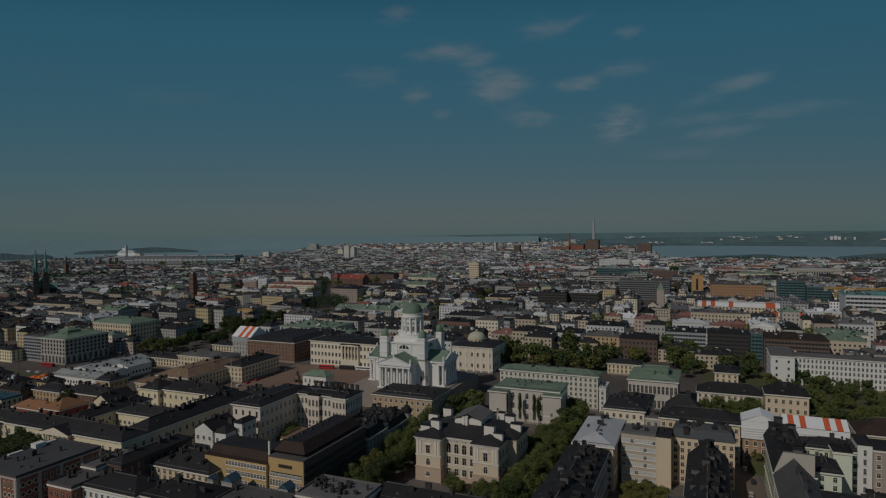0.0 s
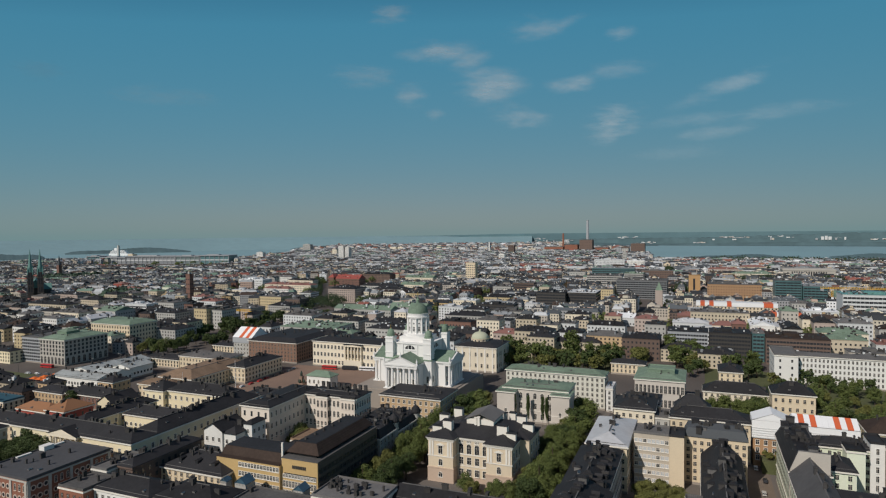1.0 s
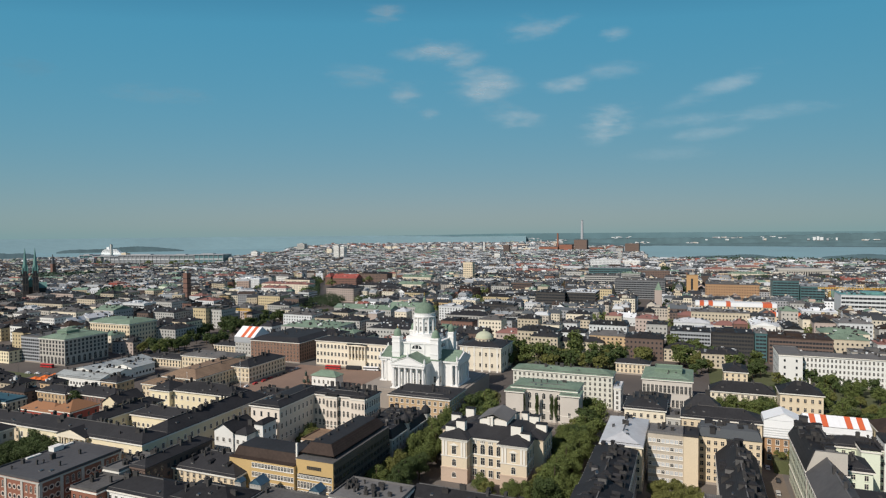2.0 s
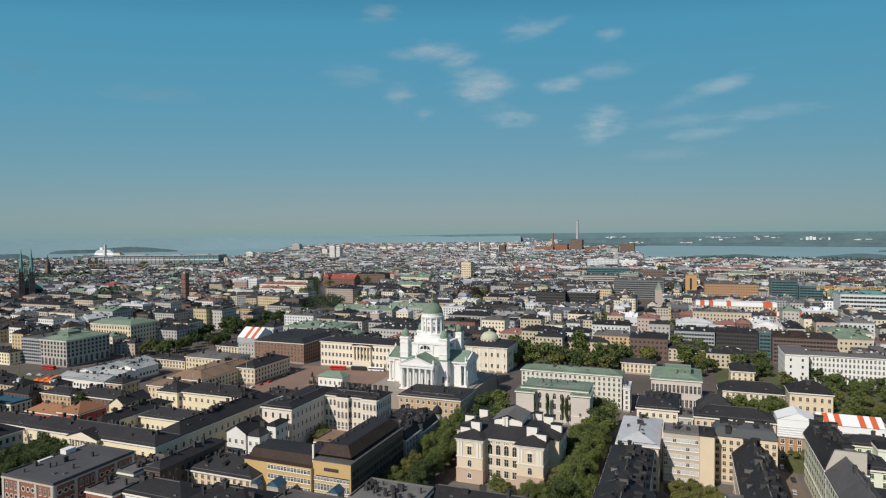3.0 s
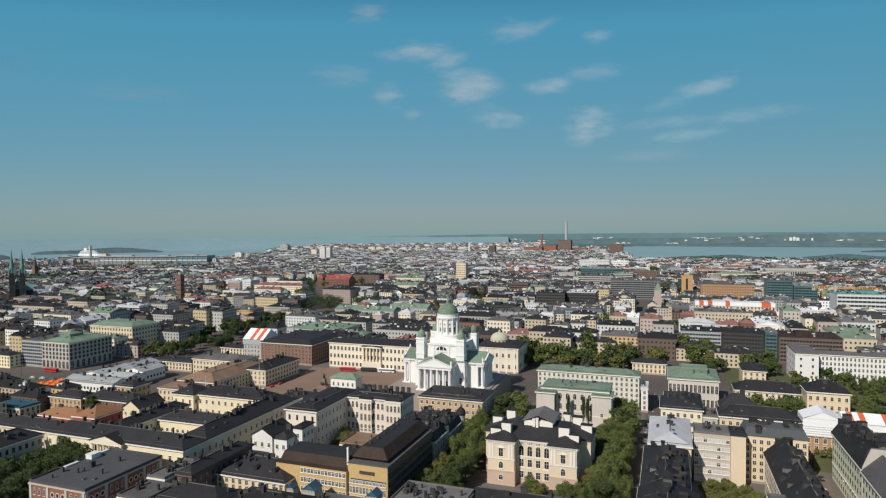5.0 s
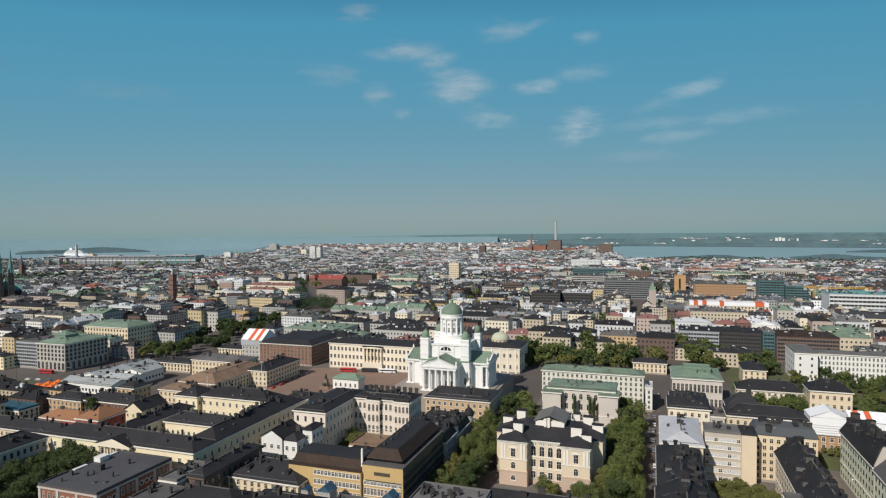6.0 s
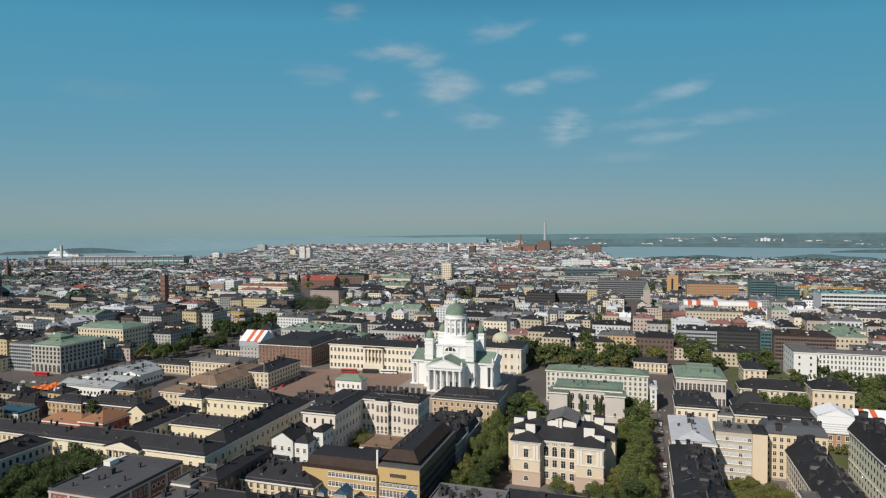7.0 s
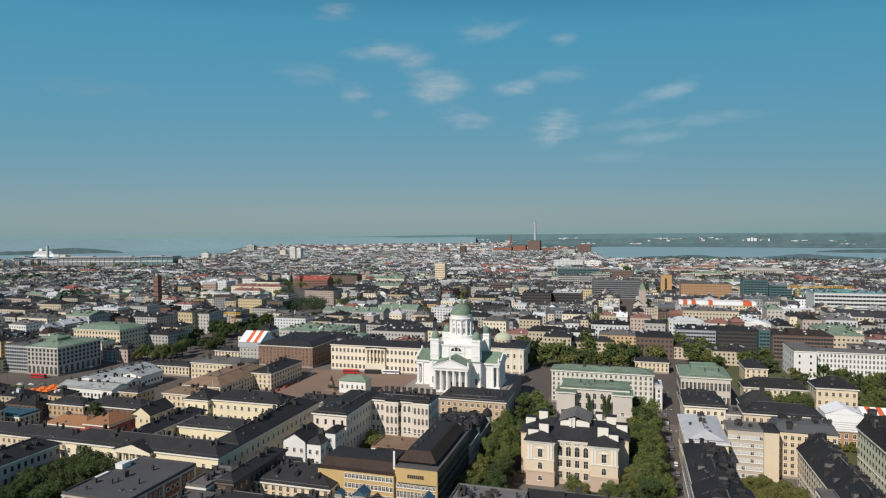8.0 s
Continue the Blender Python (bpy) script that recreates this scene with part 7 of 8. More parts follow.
def crane(x, y, h, jib, label, s=1.0):
    r = root("tower_crane", x, y, 0, 0, label, "crane")
    m = MB()
    for k in range(int(h / 3)):
        for a in (-1.0, 0.7):
            for b in (-1.0, 0.7):
                m.box(a * s, b * s, k * 3, (a + 0.3) * s, (b + 0.3) * s, k * 3 + 3)
        m.box(-1.0 * s, -1.0 * s, k * 3, 1.0 * s, 1.0 * s, k * 3 + 0.5 * s)
    part("mast", m, YELLOW_STEEL, r)
    m = MB()
    m.box(-14, -0.8 * s, h, jib, 0.8 * s, h + 0.6 * s)
    m.box(-14, -0.3 * s, h + 2.0 * s, jib, 0.3 * s, h + 2.5 * s)
    for k in range(int((jib + 14) / 3)):
        m.box(-14 + k * 3, -0.4, h, -13.5 + k * 3, 0.4, h + 2.2 * s)
    part("jib", m, YELLOW_STEEL, r)
    m = MB()
    m.box(-14, -1.2 * s, h - 3, -10, 1.2 * s, h)
    part("counterweight", m, WALL["far_grey"], r)


crane(343, 600, 29, 70, "yellow tower crane with long jib", 1.0)
crane(-322, 208, 20, 8, "orange mobile crane among avenue trees")


def ship(x, y):
    r = root("cruise_ship", x, y, 0, 8, "white cruise ship moored in the harbour", "ship")
    r.scale = (0.74, 0.74, 0.74)
    m = MB()
    m.prism([(-90, -13), (70, -13), (95, 0), (70, 13), (-90, 13)], 0, 16)
    part("hull", m, BUS_WHITE, r)
    for k, (a, b) in enumerate(((-84, 66), (-80, 60), (-74, 52), (-60, 44))):
        m = MB()
        m.box(a, -12, 16 + k * 6, b, 12, 22 + k * 6)
        m.box(a + 1, -12.2, 18 + k * 6, b - 1, -12, 20 + k * 6, 1)
        part("deck", m, [BUS_WHITE, GLASS], r)
    m = MB()
    m.prism([(-50, -5), (-28, -4), (-28, 4), (-50, 5)], 40, 56)
    part("funnel", m, BUS_WHITE, r)


ship(-2730, 2050)


def harbour_hall(u0, length, h, glass, label):
    """A stretch of the long quayside terminal: pale frame, glazed bays, flat roof."""
    q = radians(11.9)
    r = root("harbour_terminal", -2037 + u0 * math.cos(q), 1319 + u0 * math.sin(q), 0, 11.9, label, "terminal", "harbour halls")
    m = MB()
    m.box(0, 1.5, 0, length, 60, h - 2)
    part("glazing", m, glass, r)
    m = MB()
    m.box(-1, -2, h - 2.5, length, 62, h, 0, True)
    m.box(length * 0.2, 10, h, length * 0.6, 30, h + 3)
    part("roof", m, WALL["far_grey"], r)
    n = max(2, int(length / 17))
    for k in range(n + 1):
        m = MB()
        m.box(k * (length - 2.4) / n, -0.5, 0, k * (length - 2.4) / n + 1.6, 1.5, h - 2.5)
        part("column", m, WALL["far_grey"], r)
    m = MB()
    m.box(0, 0.6, h * 0.42, length - 0.5, 1.5, h * 0.52, 0, True)
    part("gallery", m, WALL["far_white"], r)


GREYGLASS = glassy("grey_green_glazing", (0.15, 0.19, 0.19), 0.4)
TEALGLASS = glassy("teal_glazing", (0.10, 0.19, 0.20), 0.4)
harbour_hall(0, 58, 31, TEALGLASS, "dark glazed end of a long harbour terminal")
harbour_hall(60, 110, 27, ROOF["far_zinc"], "grey-walled part of a long harbour terminal")
harbour_hall(172, 210, 31, ROOF["far_zinc"], "pale-walled part of a long harbour terminal")
harbour_hall(384, 100, 31, GREYGLASS, "grey glazed part of a long harbour terminal")
harbour_hall(486, 118, 33, TEALGLASS, "teal glass end of a long harbour terminal")

# ---- rows of city houses filling the blocks ----
EYE = (148, -387)


def free(x0, y0, x1, y1):
    for a, b, c, d in FOOT:
        if x0 < c and x1 > a and y0 < d and y1 > b:
            return False
    return True


SQUARES = [(-1230, 535, -1145, 700), (-420, -60, -268, -14), (-300, -60, -258, 34), (-312, 28, -200, 112), (-344, 100, -262, 480), (-226, 60, -190, 100), (-204, 26, -138, 62), (136, 56, 222, 240), (-1900, 1050, -1250, 1460), (-150, -245, 330, 20), (-135, -245, 135, 118), (-262, -150, -150, 28), (-150, -90, -45, 60), (-46, -75, 46, 70), (-420, -75, -268, -36), (10, 118, 137, 232), (180, 14, 330, 125), (-372, 190, -262, 470), (-640, 470, -395, 830), (-830, 280, -715, 375), (-140, 235, -126, 620), (100, 235, 114, 1400)]
FOOT.extend(SQUARES)
COURTS = []
SEA_EDGE = [(-2300, 1250), (-1950, 1480), (-1600, 1700), (-1700, 2000), (-1990, 2540), (-2300, 3600), (-2700, 5000)]


def on_land(x, y):
    if y < 1250:
        return x > -2300 + (1250 - y) * 0.2
    for (xa, ya), (xb, yb) in zip(SEA_EDGE, SEA_EDGE[1:]):
        if ya <= y < yb:
            return x > xa + (xb - xa) * (y - ya) / (yb - ya)
    return False


WORDS = {"far_cream": "muted cream", "far_yellow": "muted yellow", "far_beige": "beige", "far_white": "off-white", "far_grey": "concrete grey", "far_pink": "muted pink", "far_brick": "greyed brick", "pale": "pale", "grey": "grey", "brown": "brown brick", "stone": "granite"}
wall_pick = ["far_cream"] * 5 + ["far_yellow"] * 3 + ["pale"] * 4 + ["far_beige"] * 6 + ["far_white"] * 5 + ["grey"] * 5 + ["far_grey"] * 3 + ["far_pink"] * 2 + ["far_brick"] * 2 + ["brown"] * 3 + ["stone"] * 4
roof_pick = ["dark"] * 26 + ["grey"] * 8 + ["pale"] * 2 + ["green"] * 3 + ["far_red"] + ["brown"] * 3


def varied(name, rgb, rough=0.85):
    """A surface whose tone differs from house to house."""
    return material(name, rgb, rough, vary=0.12, grain=0.5, stain=0.05, bump=0, island=0.34, spec=0.25)


# black and slate roofs are lifted and blued for distance haze
TOWN = [varied(*a) for a in (
    ("town_cream", (0.58, 0.49, 0.35)), ("town_pale", (0.63, 0.57, 0.45)), ("town_beige", (0.50, 0.45, 0.38)), ("town_white", (0.68, 0.69, 0.69)), ("town_grey", (0.33, 0.335, 0.34)),
    ("town_stone", (0.40, 0.37, 0.33)), ("town_ochre", (0.50, 0.36, 0.19)), ("town_pink", (0.46, 0.34, 0.28)), ("town_brick", (0.22, 0.11, 0.08)), ("town_brown", (0.13, 0.095, 0.08)),
    ("town_hazed_black_roof", (0.040, 0.043, 0.047), 0.7), ("town_hazed_slate_roof", (0.085, 0.094, 0.102), 0.8), ("town_zinc_roof", (0.25, 0.265, 0.275), 0.7), ("town_bright_roof", (0.42, 0.43, 0.435), 0.6),
    ("town_copper_roof", (0.15, 0.225, 0.175), 0.75), ("town_red_roof", (0.25, 0.095, 0.075), 0.8), ("town_brown_roof", (0.055, 0.040, 0.033), 0.8), ("town_tile_roof", (0.28, 0.135, 0.09), 0.85))] + [GLASS, SOOT]
T_GLASS, T_SOOT = len(TOWN) - 2, len(TOWN) - 1
T_WALLS = [0] * 5 + [1] * 6 + [2] * 6 + [3] * 6 + [4] * 6 + [5] * 4 + [6] * 2 + [7] * 3 + [8] * 3 + [9] * 3
# paler, greyer mixes for far blocks: haze put into the tones
T_WALLS_HAZED = [0] * 2 + [1] * 8 + [2] * 6 + [3] * 16 + [4] * 5 + [7] * 2 + [8]
T_ROOFS = [10] * 24 + [11] * 13 + [12] * 6 + [13] * 3 + [14] * 4 + [15] + [16] * 5
T_ROOFS_HAZED = [10] * 5 + [11] * 16 + [12] * 14 + [13] * 11 + [14] * 2 + [15] * 2 + [16] * 3 + [17]


def town_house(mb, q, x, y, w, d, h, along, wall, roof, sides, detail):
    """One house of a closed block, in the block's own axes; along: the way its ridge runs."""
    mb.box(x, y, 0, x + w, y + d, h, wall)
    kd = q.random()
    top = h
    if kd < 0.5:
        rise = q.uniform(2.8, 4.6)
        mb.gable(x, y, x + w, y + d, h, rise, along, 0.15, roof, wall)
        top = h + rise * 0.75
    elif kd < 0.78:
        rise = q.uniform(2.4, 3.6)
        mb.hip(x, y, x + w, y + d, h, rise, 0.25, roof, 2.4)
        top = h + rise
    else:
        mb.box(x - 0.15, y - 0.15, h, x + w + 0.15, y + d + 0.15, h + 0.7, roof)
        if w > 9 and d > 9:
            a = q.uniform(0.1, 0.5)
            mb.box(x + a * w, y + 3, h + 0.7, x + (a + 0.35) * w, y + d - 3, h + 3.4, q.choice((wall, roof, wall)))
        top = h + 0.7
    for k in range(q.randint(3, 7) if detail else q.randint(1, 3)):
        if along == "x":
            cx, cy = x + q.uniform(0.08, 0.92) * w, y + d * q.uniform(0.38, 0.62)
        else:
            cx, cy = x + w * q.uniform(0.38, 0.62), y + q.uniform(0.08, 0.92) * d
        a, b = q.choice(((0.5, 0.8), (0.9, 0.5), (0.5, 0.5), (1.4, 0.6)))
        mb.box(cx - a, cy - b, top - 2.0, cx + a, cy + b, top + q.uniform(0.8, 2.4), q.choice((T_SOOT, T_SOOT, roof, 12, 2, wall)))
    if detail and q.random() < 0.5 and kd < 0.78:
        for k in range(q.randint(2, 5)):
            u = q.uniform(0.1, 0.9)
            cx, cy = (x + u * w, y + d * 0.2) if along == "x" else (x + w * 0.8, y + u * d)
            mb.box(cx - 0.8, cy - 0.9, h - 0.5, cx + 0.8, cy + 0.9, h + 2.0, q.choice((roof, 12, 13)))
    fl = max(4, int(h / 3.5))
    step = (h - 1.2) / fl
    for s in sides:
        length = w if s in "SN" else d
        for f in range(1 if detail else 2, fl):
            n, ww = (max(1, int(length / 3.1)), 1.35) if detail else (max(1, int(length / 7)), 4.4)
            window_holes(mb, s, (x, y, x + w, y + d), 1.2 + f * step, n, ww, min(1.8, step * 0.55), T_GLASS)


def town_block(q, bw, bd, put):
    """Houses closed round a court with a cross wing; put() places each one."""
    base, dp = q.uniform(15, 18), 13.5
    spots = []
    for v in (0, bd - dp):
        u = 0.0
        while u < bw - 1:
            w = min(q.uniform(14, 30), bw - u)
            if bw - u - w < 9:
                w = bw - u
            spots.append((u, v, w - 0.15, dp, "x"))
            u += w
    for u in (0, bw - dp):
        mid = bd * q.uniform(0.4, 0.6)
        spots += [(u, dp + 0.1, dp, mid - dp - 0.2, "y"), (u, mid, dp, bd - dp - mid - 0.1, "y")]
    if bw > 50 and q.random() < 0.75:
        spots.append((bw / 2 - 5.5, dp + 0.1, 11, bd - 2 * dp - 8, "y"))
    for u, v, w, d, along in spots:
        if w > 3 and d > 3:
            put(u, v, w, d, max(9, base + q.gauss(0, 1.2)), along)


fill = random.Random(11)
single_houses = 0
band, town = {}, {}
y = -235.0
rows = []
while y < 330:
    rows.append((y, False))
    y += 21.5
rows += [(40 + 14.0 * k, True) for k in range(21)]
for y, small in rows:
    lx = EYE[0] - (y + 387) * 1.62 - 60
    rx = EYE[0] + (y + 387) * 0.40 + 60
    x = lx + fill.uniform(0, 30)
    while x < rx:
        w, d = fill.uniform(14, 36), fill.uniform(15.5, 19)
        if small:
            w, d = fill.uniform(9, 16), fill.uniform(8, 11)
        h = fill.choice((14, 14, 15, 15, 16)) + fill.uniform(-1, 1) - (3 if small else 0)
        gap = 0.4 if fill.random() < 0.8 else fill.uniform(6, 12)
        yy = y + fill.uniform(-1.5, 1.5)
        ok = on_land(x, yy) and on_land(x + w, yy) and yy > -60 if x > -260 else on_land(x, yy)
        if ok and free(x, yy, x + w, yy + d):
            wc, rc = fill.choice(wall_pick), fill.choice(roof_pick)
            kd = fill.choice(("hip", "hip", "gable", "flat"))
            rise, flues = fill.uniform(3, 5), fill.randint(3, 7)
            if single_houses < 170 and not (-340 < x < -290 and -20 < yy < 30):
                single_houses += 1
                rd = {"far_red": "muted red", "dark": "black", "pale": "bright metal"}.get(rc, rc)
                far_house(round(x, 1), round(yy, 1), round(w, 1), round(d, 1), round(h, 1), wc, rc, kd, rise, max(3, int(h / 4)), chim=flues, label="%s town building with %s roof" % (WORDS[wc], rd))
        x += w + gap

# closed blocks, in two street grids
for deg, u0, u1, v0, v1 in ((0, -3200, 1400, 300, 2560), (24, -2600, 900, 300, 3600)):
    c, s = math.cos(radians(deg)), math.sin(radians(deg))
    v = v0
    while v < v1:
        bd = fill.uniform(44, 62)
        u = u0 + fill.uniform(0, 40)
        while u < u1:
            bw = fill.uniform(46, 86)
            cx, cy = c * (u + bw / 2) - s * (v + bd / 2), s * (u + bw / 2) + c * (v + bd / 2)
            west = cx < -330 - 0.12 * (cy - 300)
            inside = 315 < cy < 2560 and EYE[0] - (cy + 387) * 1.62 - 60 < cx < EYE[0] + (cy + 387) * 0.40 + 60
            bay = (cy > 1730 and cx > EYE[0] - (cy + 387) * 0.045 - 60) or (cy > 2320 and cx > -190)
            if inside and not bay and west == (deg != 0) and on_land(cx - 60, cy) and on_land(cx, cy - 40):
                far = cy > 1150
                mb = town.setdefault((deg, int(cy // 320)), MB())
                sides = "SE" if cx < EYE[0] else "SW"
                tone = fill.choice(T_ROOFS)

                def put(hu, hv, w, d, h, along):
                    ax, ay = u + hu, v + hv
                    px = [c * a - s * b for a in (ax, ax + w) for b in (ay, ay + d)]
                    py = [s * a + c * b for a in (ax, ax + w) for b in (ay, ay + d)]
                    if free(min(px), min(py), max(px), max(py)):
                        t = MB()
                        roof = fill.choice(T_ROOFS_HAZED if far else T_ROOFS) if fill.random() < 0.6 else tone
                        town_house(t, fill, 0, 0, w, d, h + (2 if far else 0), along, fill.choice(T_WALLS_HAZED if far else T_WALLS), roof, sides if cy < 1500 else "S", not far)
                        mb.merge(t, c * ax - s * ay, s * ax + c * ay, deg)
                town_block(fill, bw, bd, put)
                if fill.random() < 0.5:
                    COURTS.append((cx + fill.uniform(-9, 9), cy + fill.uniform(-3, 3), fill.uniform(10, 15)))
            u += bw + 11
        v += bd + 11
for mb in town.values():
    tagged(part("city_blocks", mb, TOWN), "closed city blocks of plaster houses with dark roofs", "buildings", kind="stuff")

# the farthest quarters, towards the sea
# mostly the haze-toned walls and roofs
wall_far = ["far_white"] * 9 + ["far_beige"] * 8 + ["far_grey"] * 9 + ["pale"] * 2 + ["pink"] * 2 + ["brown"] * 2 + ["brick"]
roof_far = ["far_slate"] * 15 + ["far_zinc"] * 9 + ["pale"] * 4 + ["far_red"] * 3 + ["green"] + ["brown"] * 2 + ["white"]
WKEYS, RKEYS = list(WALL), list(ROOF)
SLOTS = [WALL[k] for k in WKEYS] + [ROOF[k] for k in RKEYS] + [GLASS, SOOT]
y = 2560.0
while y < 4500:
    x = EYE[0] - (y + 387) * 1.62 - 60 + fill.uniform(0, 30)
    while x < -150:
        w, d, h = fill.uniform(11, 40), fill.uniform(14, 22), fill.uniform(14, 32)
        yy = y + fill.uniform(-4, 4)
        if on_land(x, yy) and on_land(x + w, yy) and not (y > 3000 and x + w > -700) and free(x, yy, x + w, yy + d):
            mb = band.setdefault(int((y + 400) // 260), MB())
            wi, ri = WKEYS.index(fill.choice(wall_far)), len(WKEYS) + RKEYS.index(fill.choice(roof_far))
            mb.box(x, yy, 0, x + w, yy + d, h, wi)
            if fill.random() < 0.4:
                mb.box(x - 0.2, yy - 0.2, h, x + w + 0.2, yy + d + 0.2, h + 0.7, ri)
                mb.box(x + 0.3 * w, yy + 3, h + 0.7, x + 0.55 * w, yy + d - 2, h + 3.6, wi)
            else:
                mb.hip(x, yy, x + w, yy + d, h, fill.uniform(3, 5.5), 0.4, ri)
            for f in range(4):
                window_holes(mb, "S", (x, yy, x + w, yy + d), 1.6 + f * (h - 2) / 4, max(1, int(w / 12)), 8, 1.6, len(SLOTS) - 2)
        x += w + (0.4 if fill.random() < 0.6 else fill.uniform(6, 20))
    y += 44
for k, mb in band.items():
    tagged(part("city_blocks", mb, SLOTS), "dense city houses with plaster walls and dark roofs", "buildings", kind="stuff")

# ---- trees among the far blocks and the woods on the shores ----
def wood(places, size, mat, label, cards):
    v, f = [], []
    q = random.Random(3)
    for x, y, s in places:
        for k in range(cards):
            d = Vector((q.gauss(0, 1), q.gauss(0, 1), abs(q.gauss(0, 0.8)))).normalized()
            c = Vector((x, y, s * 0.5)) + Vector((d.x * s * 0.7, d.y * s * 0.7, d.z * s * 0.62)) * q.uniform(0.7, 1.1)
            n = (d + Vector((q.gauss(0, 0.4), q.gauss(0, 0.4), q.gauss(0, 0.4)))).normalized()
            u = n.orthogonal().normalized()
            w = n.cross(u)
            z = size * q.uniform(0.6, 1.3)
            i = len(v)
            v += [tuple(c - u * z), tuple(c - w * z), tuple(c + u * z), tuple(c + w * z), tuple(c + n * z * 0.5)]
            f += [(i, i + 1, i + 4), (i + 1, i + 2, i + 4), (i + 2, i + 3, i + 4), (i + 3, i, i + 4)]
    me = bpy.data.meshes.new("woodland_trees")
    me.from_pydata(v, [], f)
    me.materials.append(mat)
    return tagged(new("woodland_trees", me), label, "trees", kind="stuff")


pl = []
for k in range(330):
    y = 330 + 1700 * fill.random() ** 1.4
    x = fill.uniform(EYE[0] - (y + 387) * 1.5, EYE[0] + (y + 387) * 0.38)
    if on_land(x, y) and free(x - 3, y - 3, x + 3, y + 3):
        pl.append((x, y, fill.uniform(8, 15)))
wood(pl + COURTS, 1.5, LEAF[0], "green trees scattered among the city blocks", 90)
DARKLEAF = leaf_material("dark_maple_leaves", (0.040, 0.062, 0.026))
pl = []
for k in range(420):
    b, dist = radians(fill.uniform(0, 31)), 2120 + 60 * math.sin(k * 0.7) + fill.gauss(0, 26)
    pl.append((EYE[0] + math.sin(b) * dist, EYE[1] + math.cos(b) * dist, fill.uniform(14, 26)))
wood(pl, 2.2, DARKLEAF, "dark green trees along the near shore of the bay", 40)
pl = []
for tx, ty, n in ((292, 950, 7), (266, 945, 7), (425, 985, 9), (149, 735, 5), (560, 1010, 8), (330, 1300, 8), (480, 1420, 9), (640, 1500, 9), (220, 1500, 7), (90, 1250, 7)):
    pl += [(tx + fill.gauss(0, 11), ty + fill.gauss(0, 5), fill.uniform(13, 22)) for k in range(n)]
wood(pl, 1.5, DARKLEAF, "dark green trees between large city buildings", 150)
# dense dark leaves here also stand in for the street's shaded walls
pl = []
for k in range(26):
    for o in (-3, 4):
        t = k / 25
        pl.append((-380 - 300 * t + o + fill.uniform(-1, 1), 425 + 475 * t + o * 0.6 + fill.uniform(-3, 3), fill.uniform(9, 13)))
wood(pl, 0.8, DARKLEAF, "dark green avenue trees standing in for the shade of a long street", 220)
pl = [(fill.uniform(-370, -300), fill.uniform(330, 440), fill.uniform(13, 18)) for k in range(20)] + [(fill.uniform(-300, -240), fill.uniform(432, 470), fill.uniform(12, 16)) for k in range(8)]
wood(pl, 0.9, DARKLEAF, "dark green trees at the end of the avenue", 200)
pl = [(fill.uniform(-1225, -1150), fill.uniform(540, 690), fill.uniform(14, 22)) for k in range(46)] + [(fill.uniform(-765, -700), fill.uniform(360, 425), fill.uniform(13, 20)) for k in range(22)]
wood(pl, 1.1, DARKLEAF, "dark green trees of the church park", 170)
# leaf green greyed, with haze carried in the leaf colour
HAZY = leaf_material("hazy_woods", (0.060, 0.090, 0.060))
wood(pl, 5.0, HAZY, "wooded near shore of the bay", 30)

# ---- sea, bay, islands and the far shore ----
tagged(sheet("sea", [(-6900, 650)] + SEA_EDGE + [(-6900, 6900)], 0.5, WATER, "calm blue-grey sea reaching the horizon", "sea"), kind="structure")
def polar(b, dist):
    return (EYE[0] + math.sin(radians(b)) * dist, EYE[1] + math.cos(radians(b)) * dist)


sheet("bay", [polar(-4.6, 3050), polar(-3.4, 2700), polar(-1.5, 2330), polar(1, 2230), polar(32, 2230), polar(32, 4600), polar(-4.5, 4600)], 0.5, WATER, "calm bay between wooded shores", "water")
# woodland green turned blue-grey: distance haze put into the colour
SHORE = material("hazed_distant_forest", (0.075, 0.125, 0.135), 0.95, vary=0.35, grain=0.02, stain=0.004, bump=0)
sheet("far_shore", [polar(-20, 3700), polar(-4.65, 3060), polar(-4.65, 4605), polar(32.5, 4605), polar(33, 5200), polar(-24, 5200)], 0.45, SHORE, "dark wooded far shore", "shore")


# backdrop tone with the haze already in its colour
DIM = material("hazed_blue_distance", (0.115, 0.195, 0.215), 1.0, vary=0.2, grain=0.01, stain=0.003, bump=0)


def ridge(name, a0, a1, dist, h, depth, label, seed, n=60, blunt=0.4, mat=None):
    """A long low hill across the line of sight: bearings in degrees, distance from the city's east."""
    q = random.Random(seed)
    m = MB()
    prev = None
    for k in range(n + 1):
        t = k / n
        e = max(0.02, math.sin(math.pi * t)) ** blunt
        z = h * e * (0.82 + 0.18 * math.sin(9 * t + seed)) + q.uniform(0, h * 0.10) * e
        b = radians(a0 + (a1 - a0) * t)
        cur = [(EYE[0] + math.sin(b) * p, EYE[1] + math.cos(b) * p, zz + 0.4) for p, zz in ((dist, 0), (dist + depth * 0.42, z * 0.97), (dist + depth * 0.5, z), (dist + depth, 0))]
        if prev:
            for c in range(3):
                m.face([prev[c], cur[c], cur[c + 1], prev[c + 1]])
        prev = cur
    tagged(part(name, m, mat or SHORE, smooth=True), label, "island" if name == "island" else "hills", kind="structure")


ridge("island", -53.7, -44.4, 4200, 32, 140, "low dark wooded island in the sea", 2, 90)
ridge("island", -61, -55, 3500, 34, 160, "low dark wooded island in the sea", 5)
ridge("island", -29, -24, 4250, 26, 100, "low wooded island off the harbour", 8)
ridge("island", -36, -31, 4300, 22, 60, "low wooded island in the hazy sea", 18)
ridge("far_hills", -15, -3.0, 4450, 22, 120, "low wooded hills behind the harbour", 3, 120)
